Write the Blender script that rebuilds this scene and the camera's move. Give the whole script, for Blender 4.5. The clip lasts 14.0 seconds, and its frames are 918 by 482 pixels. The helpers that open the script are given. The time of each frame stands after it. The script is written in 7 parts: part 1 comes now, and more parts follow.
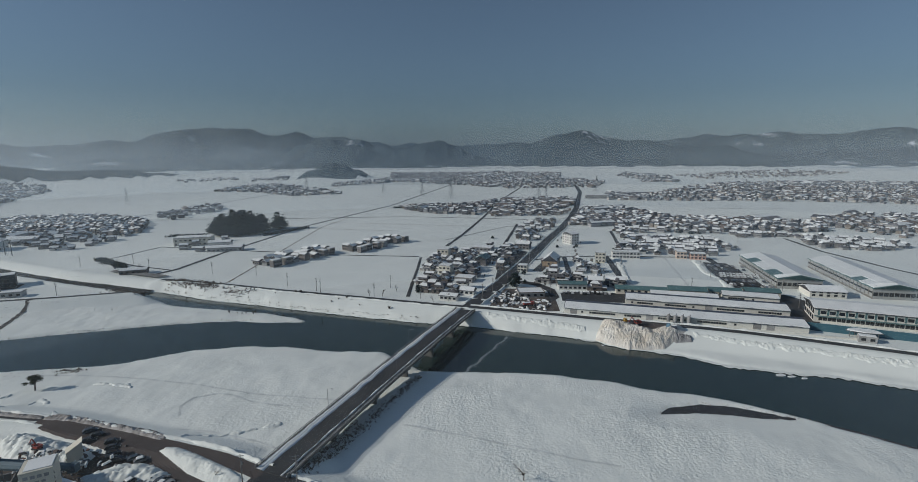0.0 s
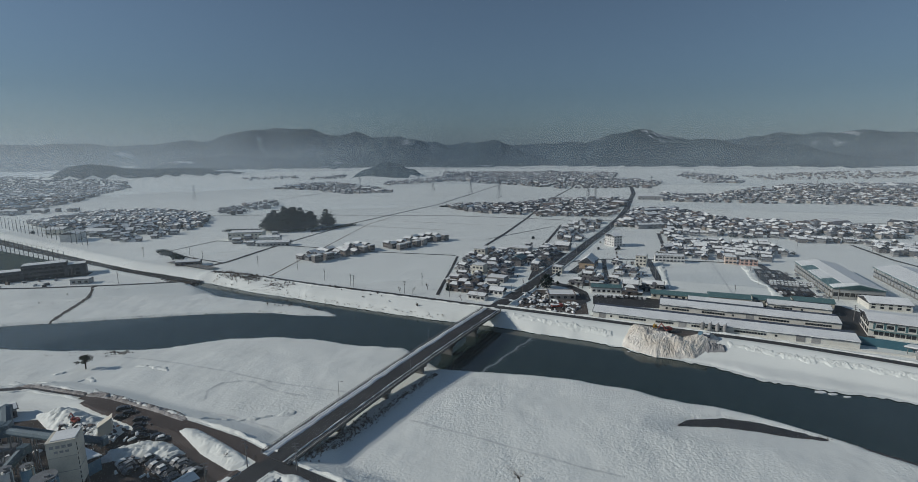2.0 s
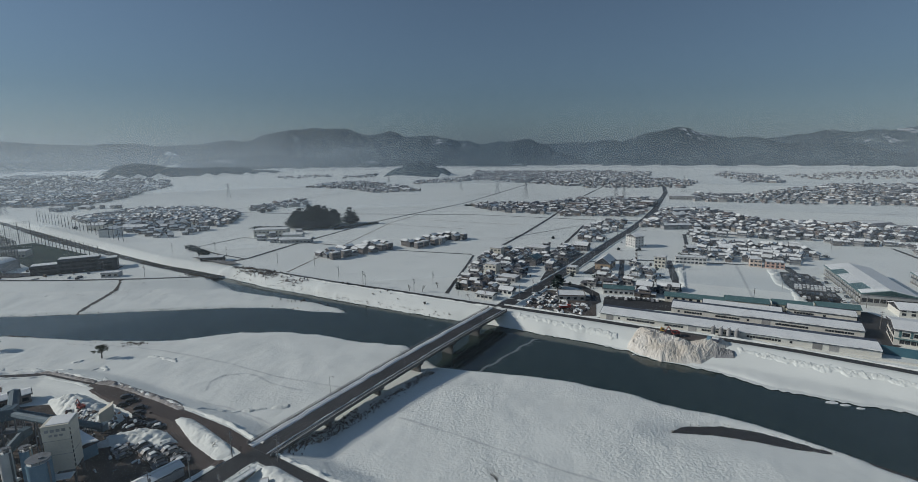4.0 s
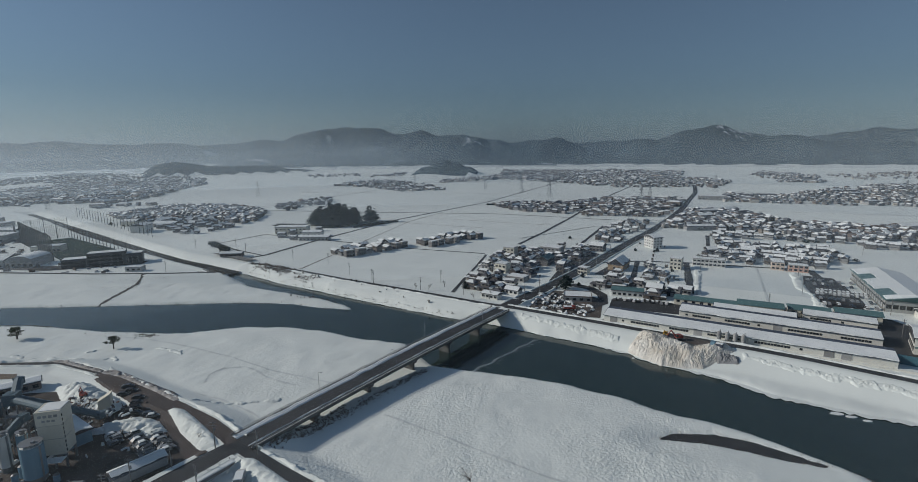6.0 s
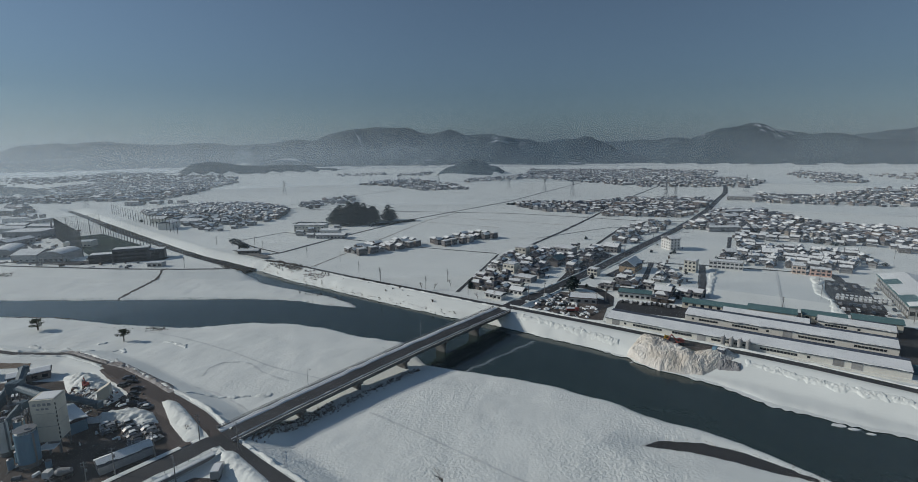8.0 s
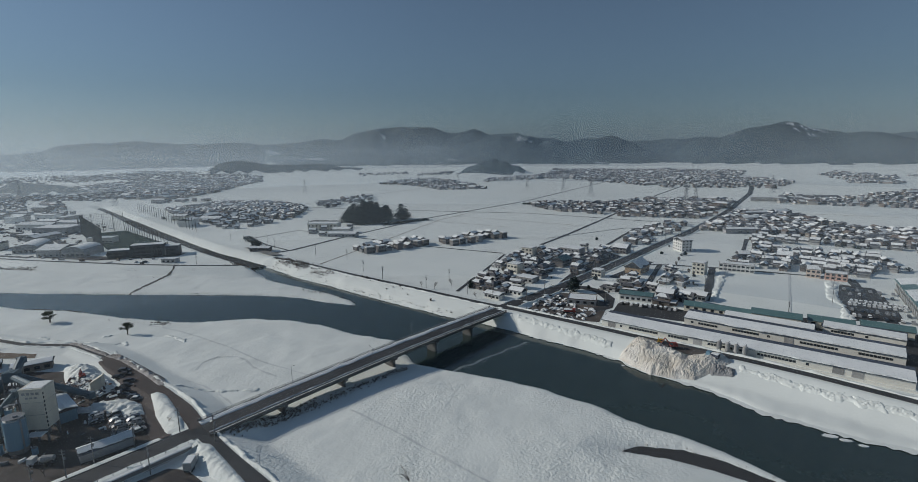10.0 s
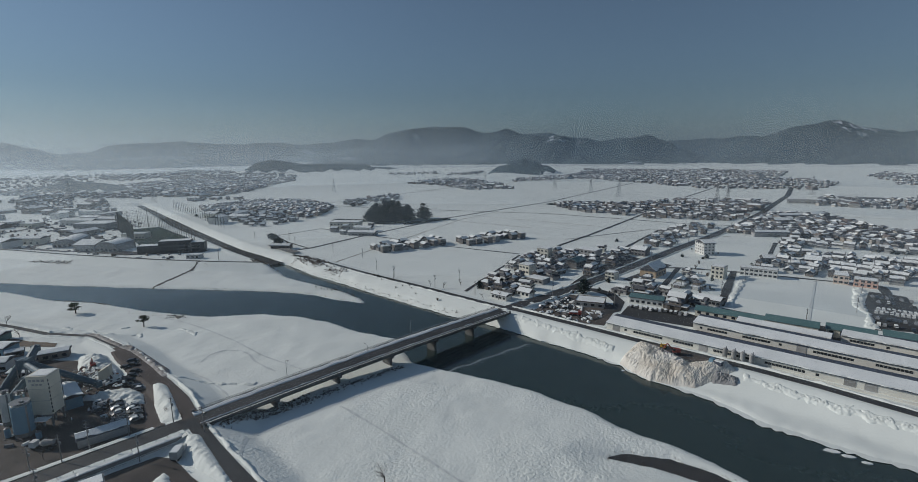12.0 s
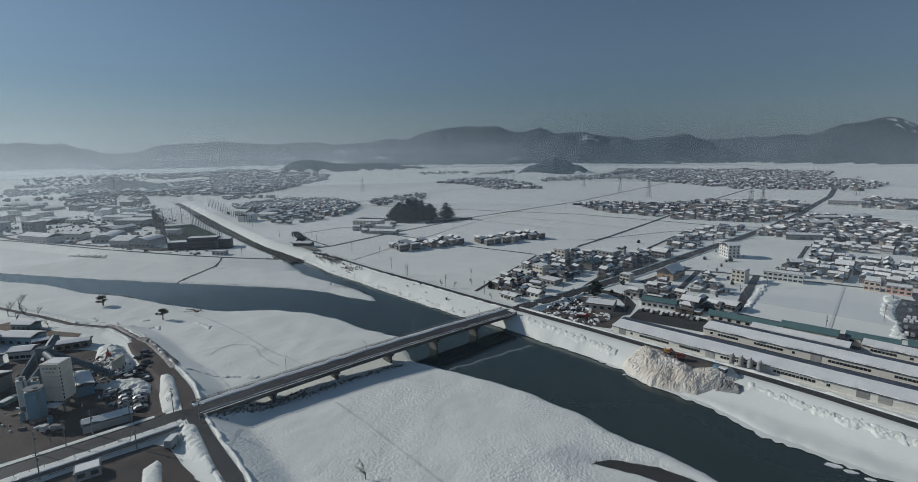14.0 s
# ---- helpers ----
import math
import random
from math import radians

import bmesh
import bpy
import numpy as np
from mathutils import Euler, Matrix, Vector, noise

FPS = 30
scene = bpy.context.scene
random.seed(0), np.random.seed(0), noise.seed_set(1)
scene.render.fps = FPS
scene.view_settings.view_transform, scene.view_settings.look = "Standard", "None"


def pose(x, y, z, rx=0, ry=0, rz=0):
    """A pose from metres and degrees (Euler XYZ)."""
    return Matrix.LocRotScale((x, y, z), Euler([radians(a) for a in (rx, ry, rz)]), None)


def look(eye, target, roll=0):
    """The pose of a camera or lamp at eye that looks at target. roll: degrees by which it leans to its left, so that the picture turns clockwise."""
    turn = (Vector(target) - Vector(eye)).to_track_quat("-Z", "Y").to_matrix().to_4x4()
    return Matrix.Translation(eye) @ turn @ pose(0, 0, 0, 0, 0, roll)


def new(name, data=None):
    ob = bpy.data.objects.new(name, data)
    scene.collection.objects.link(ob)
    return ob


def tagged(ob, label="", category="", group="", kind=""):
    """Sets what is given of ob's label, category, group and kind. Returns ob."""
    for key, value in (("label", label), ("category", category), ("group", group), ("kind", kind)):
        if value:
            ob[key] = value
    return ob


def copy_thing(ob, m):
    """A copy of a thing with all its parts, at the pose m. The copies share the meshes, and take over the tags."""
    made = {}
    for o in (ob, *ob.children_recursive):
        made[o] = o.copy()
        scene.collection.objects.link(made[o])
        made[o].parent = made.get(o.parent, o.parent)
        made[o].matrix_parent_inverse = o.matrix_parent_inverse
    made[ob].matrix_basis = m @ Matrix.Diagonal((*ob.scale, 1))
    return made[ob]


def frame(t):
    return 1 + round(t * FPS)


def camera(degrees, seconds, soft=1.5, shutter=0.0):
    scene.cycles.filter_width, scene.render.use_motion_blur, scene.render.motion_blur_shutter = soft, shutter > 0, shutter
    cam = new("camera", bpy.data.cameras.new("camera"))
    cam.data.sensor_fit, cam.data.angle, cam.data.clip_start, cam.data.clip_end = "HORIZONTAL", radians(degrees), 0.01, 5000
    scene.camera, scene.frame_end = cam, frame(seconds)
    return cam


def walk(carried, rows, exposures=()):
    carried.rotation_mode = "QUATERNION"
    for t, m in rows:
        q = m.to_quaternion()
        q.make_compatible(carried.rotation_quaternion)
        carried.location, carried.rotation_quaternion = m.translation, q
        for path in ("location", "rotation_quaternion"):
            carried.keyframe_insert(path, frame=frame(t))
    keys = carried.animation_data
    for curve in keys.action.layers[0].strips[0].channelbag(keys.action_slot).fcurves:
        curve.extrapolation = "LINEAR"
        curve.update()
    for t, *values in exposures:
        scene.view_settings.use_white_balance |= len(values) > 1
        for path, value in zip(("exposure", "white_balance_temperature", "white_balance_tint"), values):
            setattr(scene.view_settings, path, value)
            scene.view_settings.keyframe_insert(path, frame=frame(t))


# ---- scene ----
cam = camera(85.4, 14.0, soft=0.75)
PATH = [
    (0, (-7.292, -1.584, 90.092), (-7.216, 0.383, 89.733), -0.5),
    (0.5, (-3.617, -1.752, 90.128), (-3.586, 0.215, 89.77), -0.5),
    (1, (0.477, -1.62, 90.083), (0.435, 0.347, 89.724), -0.6),
    (1.5, (4.473, -1.633, 89.994), (4.376, 0.332, 89.635), -0.5),
    (2, (8.429, -1.512, 89.899), (8.283, 0.45, 89.54), -0.5),
    (2.5, (12.185, -1.222, 89.769), (11.998, 0.737, 89.411), -0.6),
    (3, (15.882, -0.672, 89.667), (15.665, 1.283, 89.308), -0.6),
    (5.5, (35.138, 2.775, 89.283), (34.761, 4.705, 88.92), -0.7),
    (6, (38.785, 3.709, 89.236), (38.381, 5.634, 88.872), -0.7),
    (6.5, (42.519, 4.605, 89.169), (42.085, 6.523, 88.805), -0.8),
    (7, (46.144, 5.631, 89.095), (45.681, 7.543, 88.73), -0.8),
    (7.5, (49.849, 6.657, 89.109), (49.355, 8.56, 88.744), -0.8),
    (8, (53.499, 7.799, 89.113), (52.98, 9.695, 88.748), -0.8),
    (10.5, (71.78, 14.063, 88.688), (71.141, 15.923, 88.322), -0.8),
    (11, (75.295, 15.533, 88.654), (74.63, 17.383, 88.288), -0.8),
    (11.5, (78.869, 16.926, 88.595), (78.17, 18.764, 88.229), -0.8),
    (12, (82.355, 18.285, 88.532), (81.616, 20.108, 88.167), -0.8),
    (12.5, (85.777, 19.52, 88.582), (85.001, 21.327, 88.216), -0.8),
    (13, (89.213, 21.095, 88.558), (88.406, 22.888, 88.193), -0.8),
    (13.5, (92.532, 22.588, 88.54), (91.698, 24.368, 88.174), -0.8),
    (14, (95.528, 23.971, 88.508), (94.667, 25.738, 88.143), -0.9),
]
walk(cam, [(t, look(eye, target, roll)) for t, eye, target, roll in PATH])

# ---- place ----
# light: low winter sun, clear hazy sky
SUN_EL, SUN_AZ = 25.0, 6.0
world = bpy.data.worlds.new("sky")
scene.world = world
world.use_nodes = True
wn = world.node_tree
wn.nodes.clear()
sky = wn.nodes.new("ShaderNodeTexSky")
sky.sky_type = "NISHITA"
sky.sun_disc = False
sky.sun_elevation = radians(SUN_EL)
sky.sun_rotation = radians(-90 - SUN_AZ)
sky.altitude = 100
sky.air_density, sky.dust_density, sky.ozone_density = 1.3, 0.6, 3.5
bg = wn.nodes.new("ShaderNodeBackground")
bg.inputs[1].default_value = 0.039
wo = wn.nodes.new("ShaderNodeOutputWorld")
pale = wn.nodes.new("ShaderNodeHueSaturation")
pale.inputs["Saturation"].default_value = 0.50
cool = wn.nodes.new("ShaderNodeMixRGB")
cool.blend_type, cool.inputs[0].default_value, cool.inputs[2].default_value = "MULTIPLY", 1.0, (0.678, 0.945, 1.25, 1)
wn.links.new(sky.outputs[0], pale.inputs["Color"])
wn.links.new(pale.outputs[0], cool.inputs[1])
wn.links.new(cool.outputs[0], bg.inputs[0])
wn.links.new(bg.outputs[0], wo.inputs[0])

sun = new("sun", bpy.data.lights.new("sun", "SUN"))
sun.data.energy, sun.data.angle, sun.data.color = 2.62, radians(0.6), (1.0, 0.955, 0.88)
sun_way = Vector((math.cos(radians(SUN_EL)) * math.cos(radians(SUN_AZ)),
                  math.cos(radians(SUN_EL)) * math.sin(radians(SUN_AZ)), -math.sin(radians(SUN_EL))))
sun.matrix_world = look((-900, 0, 500), Vector((-900, 0, 500)) + sun_way)


# ---- materials ----
def mat(name, a, b=None, rough=0.8, scale=0.2, fine=3.0, bump=0.2, metal=0.0, per_object=0.0, detail=6.0, dist=0.3, spec=0.3):
    """A surface of two colours mixed by coarse and fine noise in metres, with fine relief."""
    m = bpy.data.materials.new(name)
    m.use_nodes = True
    nt = m.node_tree
    bs = nt.nodes["Principled BSDF"]
    bs.inputs["Roughness"].default_value = rough
    bs.inputs["Metallic"].default_value = metal
    bs.inputs["Specular IOR Level"].default_value = spec
    b = b or tuple(c * 0.8 for c in a)
    geo = nt.nodes.new("ShaderNodeNewGeometry")
    n1 = nt.nodes.new("ShaderNodeTexNoise")
    n1.inputs["Scale"].default_value, n1.inputs["Detail"].default_value = scale, detail
    n2 = nt.nodes.new("ShaderNodeTexNoise")
    n2.inputs["Scale"].default_value, n2.inputs["Detail"].default_value = fine, 4.0
    for n in (n1, n2):
        nt.links.new(geo.outputs["Position"], n.inputs["Vector"])
    add = nt.nodes.new("ShaderNodeMath")
    add.operation = "MULTIPLY_ADD"
    add.inputs[1].default_value, add.inputs[2].default_value = 0.35, -0.17
    nt.links.new(n2.outputs[0], add.inputs[0])
    sm = nt.nodes.new("ShaderNodeMath")
    sm.operation = "ADD"
    nt.links.new(n1.outputs[0], sm.inputs[0])
    nt.links.new(add.outputs[0], sm.inputs[1])
    ramp = nt.nodes.new("ShaderNodeValToRGB")
    ramp.color_ramp.elements[0].position, ramp.color_ramp.elements[1].position = 0.32, 0.68
    ramp.color_ramp.elements[0].color = (*a, 1)
    ramp.color_ramp.elements[1].color = (*b, 1)
    nt.links.new(sm.outputs[0], ramp.inputs[0])
    col = ramp.outputs[0]
    if per_object:
        oi = nt.nodes.new("ShaderNodeObjectInfo")
        hs = nt.nodes.new("ShaderNodeHueSaturation")
        mr = nt.nodes.new("ShaderNodeMapRange")
        mr.inputs["To Min"].default_value, mr.inputs["To Max"].default_value = 1 - per_object, 1 + per_object
        nt.links.new(oi.outputs["Random"], mr.inputs[0])
        nt.links.new(mr.outputs[0], hs.inputs["Value"])
        nt.links.new(col, hs.inputs["Color"])
        col = hs.outputs[0]
    nt.links.new(col, bs.inputs["Base Color"])
    if bump:
        bp = nt.nodes.new("ShaderNodeBump")
        bp.inputs["Strength"].default_value, bp.inputs["Distance"].default_value = bump, dist
        nt.links.new(sm.outputs[0], bp.inputs["Height"])
        nt.links.new(bp.outputs[0], bs.inputs["Normal"])
    return m


def island_mat(name, colours, rough=0.8):
    """Colours that differ from one loose piece to the next."""
    m = bpy.data.materials.new(name)
    m.use_nodes = True
    nt = m.node_tree
    bs = nt.nodes["Principled BSDF"]
    bs.inputs["Roughness"].default_value = rough
    geo = nt.nodes.new("ShaderNodeNewGeometry")
    ramp = nt.nodes.new("ShaderNodeValToRGB")
    ramp.color_ramp.interpolation = "CONSTANT"
    e = ramp.color_ramp.elements
    while len(e) < len(colours):
        e.new(0.5)
    for i, c in enumerate(colours):
        e[i].position, e[i].color = i / len(colours), (*c, 1)
    nz = nt.nodes.new("ShaderNodeTexNoise")
    nz.inputs["Scale"].default_value = 0.6
    nt.links.new(geo.outputs["Position"], nz.inputs["Vector"])
    mx = nt.nodes.new("ShaderNodeMixRGB")
    mx.blend_type, mx.inputs[0].default_value = "OVERLAY", 0.35
    nt.links.new(geo.outputs["Random Per Island"], ramp.inputs[0])
    nt.links.new(ramp.outputs[0], mx.inputs[1])
    nt.links.new(nz.outputs[0], mx.inputs[2])
    nt.links.new(mx.outputs[0], bs.inputs["Base Color"])
    return m


SNOW = mat("snow", (0.82, 0.855, 0.818), (0.745, 0.78, 0.748), 0.75, 0.05, 0.9, 0.0, detail=10)


def wind_crust(m):
    """Patches of wind-roughened crust between smoother drifts."""
    nt = m.node_tree
    bs = nt.nodes["Principled BSDF"]
    geo = nt.nodes.new("ShaderNodeNewGeometry")
    last = None
    for scale, low, high, strength, reach in ((1.0, 0.36, 0.60, 0.85, 0.5), (0.22, 0.30, 0.70, 0.38, 0.8)):
        fine, patchy, rp, mul, bp = (nt.nodes.new(k) for k in ("ShaderNodeTexNoise", "ShaderNodeTexNoise", "ShaderNodeMapRange", "ShaderNodeMath", "ShaderNodeBump"))
        fine.inputs["Scale"].default_value, fine.inputs["Detail"].default_value, fine.inputs["Distortion"].default_value = scale, 5.0, 0.2
        patchy.inputs["Scale"].default_value, patchy.inputs["Detail"].default_value = 0.022, 3.0
        rp.inputs["From Min"].default_value, rp.inputs["From Max"].default_value = low, high
        rp.inputs["To Min"].default_value = 0.15
        mul.operation = "MULTIPLY"
        bp.inputs["Strength"].default_value, bp.inputs["Distance"].default_value = strength, reach
        nt.links.new(geo.outputs["Position"], fine.inputs["Vector"])
        nt.links.new(geo.outputs["Position"], patchy.inputs["Vector"])
        nt.links.new(patchy.outputs[0], rp.inputs[0])
        sep, side, both = nt.nodes.new("ShaderNodeSeparateXYZ"), nt.nodes.new("ShaderNodeMapRange"), nt.nodes.new("ShaderNodeMath")
        side.inputs["From Min"].default_value, side.inputs["From Max"].default_value = -75, 5
        side.inputs["To Min"].default_value = 0.5
        both.operation = "MULTIPLY"
        low, keep, over = nt.nodes.new("ShaderNodeMapRange"), nt.nodes.new("ShaderNodeMath"), nt.nodes.new("ShaderNodeMath")
        low.inputs["From Min"].default_value, low.inputs["From Max"].default_value = 222, 246
        low.inputs["To Min"].default_value, low.inputs["To Max"].default_value = 1.0, 0.2
        keep.operation, over.operation = "MULTIPLY", "MULTIPLY_ADD"
        over.inputs[1].default_value = 0.48
        nt.links.new(sep.outputs[0], over.inputs[0])
        nt.links.new(sep.outputs[1], over.inputs[2])
        nt.links.new(over.outputs[0], low.inputs[0])
        nt.links.new(side.outputs[0], keep.inputs[0])
        nt.links.new(low.outputs[0], keep.inputs[1])
        nt.links.new(geo.outputs["Position"], sep.inputs[0])
        nt.links.new(sep.outputs[0], side.inputs[0])
        nt.links.new(rp.outputs[0], both.inputs[0])
        nt.links.new(keep.outputs[0], both.inputs[1])
        nt.links.new(fine.outputs[0], mul.inputs[0])
        nt.links.new(both.outputs[0], mul.inputs[1])
        nt.links.new(mul.outputs[0], bp.inputs["Height"])
        if last:
            nt.links.new(last, bp.inputs["Normal"])
        last = bp.outputs[0]
    nt.links.new(last, bs.inputs["Normal"])


wind_crust(SNOW)
SNOW_ROOF = mat("roof_snow", (0.86, 0.88, 0.87), (0.75, 0.775, 0.77), 0.75, 0.15, 1.3, 0.4, per_object=0.06)
SNOW_DIRTY = mat("dirty_snow", (0.80, 0.785, 0.75), (0.62, 0.585, 0.53), 0.85, 0.12, 1.1, 0.9, dist=0.8)
ASPHALT = mat("wet_asphalt", (0.036, 0.037, 0.039), (0.064, 0.063, 0.063), 0.65, 0.08, 1.5, 0.15)
DIRT = mat("wet_dirt", (0.065, 0.056, 0.050), (0.15, 0.13, 0.115), 0.8, 0.09, 0.9, 0.4)
# Darker copy of the concrete for the bridge, its shade put into the colour.
SHADED_CONCRETE = mat("shaded_bridge_concrete", (0.15, 0.148, 0.14), (0.085, 0.084, 0.08), 0.85, 0.25, 2.0, 0.25)
CONCRETE = mat("concrete", (0.25, 0.245, 0.23), (0.15, 0.147, 0.14), 0.85, 0.3, 2.5, 0.25)
STEEL = mat("grey_steel", (0.25, 0.26, 0.27), (0.17, 0.175, 0.18), 0.5, 0.4, 4, 0.1, metal=0.3)
SCRUB = mat("dead_grass", (0.12, 0.092, 0.07), (0.21, 0.17, 0.13), 0.9, 0.4, 2.5, 0.6)
# Woods of the hills, with the blue of distance haze put into the colour.
HAZE_FOREST = mat("haze_blue_forest", (0.030, 0.052, 0.066), (0.062, 0.090, 0.104), 0.95, 0.006, 0.05, 0.7, dist=12)


def add_clearings(m):
    """Snowy clearings scattered through the woods."""
    nt = m.node_tree
    bs = nt.nodes["Principled BSDF"]
    was = bs.inputs["Base Color"].links[0].from_socket
    geo = nt.nodes.new("ShaderNodeNewGeometry")
    n1 = nt.nodes.new("ShaderNodeTexNoise")
    n1.inputs["Scale"].default_value, n1.inputs["Detail"].default_value = 0.006, 8.0
    rp = nt.nodes.new("ShaderNodeValToRGB")
    rp.color_ramp.elements[0].position, rp.color_ramp.elements[1].position = 0.66, 0.72
    mx = nt.nodes.new("ShaderNodeMixRGB")
    # Clearing snow greyed towards blue, haze painted in.
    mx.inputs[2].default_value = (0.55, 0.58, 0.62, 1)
    nt.links.new(geo.outputs["Position"], n1.inputs["Vector"])
    nt.links.new(n1.outputs[0], rp.inputs[0])
    nt.links.new(rp.outputs[0], mx.inputs[0])
    nt.links.new(was, mx.inputs[1])
    nt.links.new(mx.outputs[0], bs.inputs["Base Color"])


add_clearings(HAZE_FOREST)


def add_snow_slides(m):
    """Streaks of bare snow running down the shoulder of the highest hill and the far range."""
    nt = m.node_tree
    bs = nt.nodes["Principled BSDF"]
    for x, y, reach, scale, low in ((905, 2960, 110, 0.030, 0.50), (2300, 3640, 420, 0.012, 0.58), (-470, 2960, 150, 0.02, 0.60), (640, 3000, 130, 0.02, 0.60)):
        was = bs.inputs["Base Color"].links[0].from_socket
        geo, sub, size, near_by, nz, ramp, mul, mx, mp = (nt.nodes.new("ShaderNode" + k) for k in ("NewGeometry", "VectorMath", "VectorMath", "MapRange", "TexNoise", "MapRange", "Math", "MixRGB", "Mapping"))
        sub.operation, size.operation, mul.operation = "SUBTRACT", "LENGTH", "MULTIPLY"
        sub.inputs[1].default_value = (x, y, 150)
        near_by.inputs["From Min"].default_value, near_by.inputs["From Max"].default_value = reach * 0.5, reach
        near_by.inputs["To Min"].default_value, near_by.inputs["To Max"].default_value = 1, 0
        mp.inputs["Scale"].default_value = (1.0, 0.35, 0.45)
        nz.inputs["Scale"].default_value, nz.inputs["Detail"].default_value = scale, 5
        ramp.inputs["From Min"].default_value, ramp.inputs["From Max"].default_value = low, low + 0.08
        # Streak snow carries the same painted haze tint.
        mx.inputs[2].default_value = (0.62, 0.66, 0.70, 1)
        for a, b in ((geo.outputs["Position"], sub.inputs[0]), (sub.outputs[0], size.inputs[0]), (size.outputs["Value"], near_by.inputs[0]), (geo.outputs["Position"], mp.inputs[0]), (mp.outputs[0], nz.inputs["Vector"]),
                     (nz.outputs[0], ramp.inputs[0]), (ramp.outputs[0], mul.inputs[0]), (near_by.outputs[0], mul.inputs[1]), (mul.outputs[0], mx.inputs[0]), (was, mx.inputs[1]), (mx.outputs[0], bs.inputs["Base Color"])):
            nt.links.new(a, b)


add_snow_slides(HAZE_FOREST)
WATER = mat("river_water", (0.019, 0.036, 0.033), (0.027, 0.045, 0.041), 0.10, 0.02, 0.8, 0.06, dist=0.15, spec=0.42)


# ---- mesh building ----
class Geo:
    """Collects faces of simple solids."""

    def __init__(self):
        self.v, self.f = [], []

    def add(self, v, f):
        n = len(self.v)
        self.v += [tuple(p) for p in v]
        self.f += [tuple(i + n for i in q) for q in f]
        return self

    def box(self, x, y, z, sx, sy, sz, rot=0.0, taper=1.0):
        """Centre of the foot, size, turn in degrees."""
        c, s = math.cos(radians(rot)), math.sin(radians(rot))
        v = []
        for k, t in ((0, 1.0), (1, taper)):
            for i, j in ((-1, -1), (1, -1), (1, 1), (-1, 1)):
                a, b = i * sx / 2 * t, j * sy / 2 * t
                v.append((x + a * c - b * s, y + a * s + b * c, z + k * sz))
        return self.add(v, [(3, 2, 1, 0), (4, 5, 6, 7), (0, 1, 5, 4), (1, 2, 6, 5), (2, 3, 7, 6), (3, 0, 4, 7)])

    def cyl(self, x, y, z, r, h, n=12, top=None):
        top = r if top is None else top
        v = []
        for k, q in ((0, r), (1, top)):
            v += [(x + q * math.cos(i * math.tau / n), y + q * math.sin(i * math.tau / n), z + k * h) for i in range(n)]
        f = [(i, (i + 1) % n, n + (i + 1) % n, n + i) for i in range(n)]
        return self.add(v, f + [tuple(range(n - 1, -1, -1)), tuple(range(n, 2 * n))])

    def tube(self, a, b, r, n=6, r2=None):
        """A round bar from a to b."""
        a, b = Vector(a), Vector(b)
        r2 = r if r2 is None else r2
        d = (b - a).normalized()
        u = d.orthogonal().normalized()
        w = d.cross(u)
        v = [p + (u * math.cos(i * math.tau / n) + w * math.sin(i * math.tau / n)) * q
             for p, q in ((a, r), (b, r2)) for i in range(n)]
        f = [(i, (i + 1) % n, n + (i + 1) % n, n + i) for i in range(n)]
        return self.add(v, f + [tuple(range(n - 1, -1, -1)), tuple(range(n, 2 * n))])

    def gable(self, x, y, z, sx, sy, h, rot=0.0, thick=0.0, over=0.0, hip=0.0):
        """A pitched roof, its ridge along its own x; thick 0 gives the solid under it."""
        c, s = math.cos(radians(rot)), math.sin(radians(rot))
        a, b = sx / 2 + over, sy / 2 + over
        drop = h / (sy / 2) * over
        r = a - hip
        lo = [(-a, -b, -drop), (a, -b, -drop), (a, b, -drop), (-a, b, -drop), (-r, 0, h), (r, 0, h)]
        if thick:
            hi = [(p[0], p[1], p[2] + thick) for p in lo]
            pts = lo + hi
            f = [(6, 7, 11, 10), (8, 9, 10, 11), (7, 8, 11), (9, 6, 10), (0, 4, 5, 1), (2, 5, 4, 3), (1, 5, 2), (3, 4, 0),
                 (0, 1, 7, 6), (1, 2, 8, 7), (2, 3, 9, 8), (3, 0, 6, 9)]
        else:
            pts = lo
            f = [(0, 1, 5, 4), (2, 3, 4, 5), (1, 2, 5), (3, 0, 4), (3, 2, 1, 0)]
        return self.add([(x + p[0] * c - p[1] * s, y + p[0] * s + p[1] * c, z + p[2]) for p in pts], f)

    def mesh(self, name, smooth=False):
        me = bpy.data.meshes.new(name)
        me.from_pydata(self.v, [], self.f)
        me.update()
        if smooth:
            me.polygons.foreach_set("use_smooth", [True] * len(me.polygons))
        return me


def part(name, geo, material, parent=None, label="", smooth=False):
    me = geo.mesh(name, smooth) if isinstance(geo, Geo) else geo
    if not me.materials:
        me.materials.append(material)
    ob = new(name, me)
    ob.parent = parent
    if label:
        ob["label"] = label
    return ob


def thing(name, label, category, at=(0, 0, 0), rot=0.0, group="", kind=""):
    """An Empty at the foot of a thing."""
    ob = new(name)
    ob.matrix_basis = pose(*at, 0, 0, rot)
    return tagged(ob, label, category, group, kind)


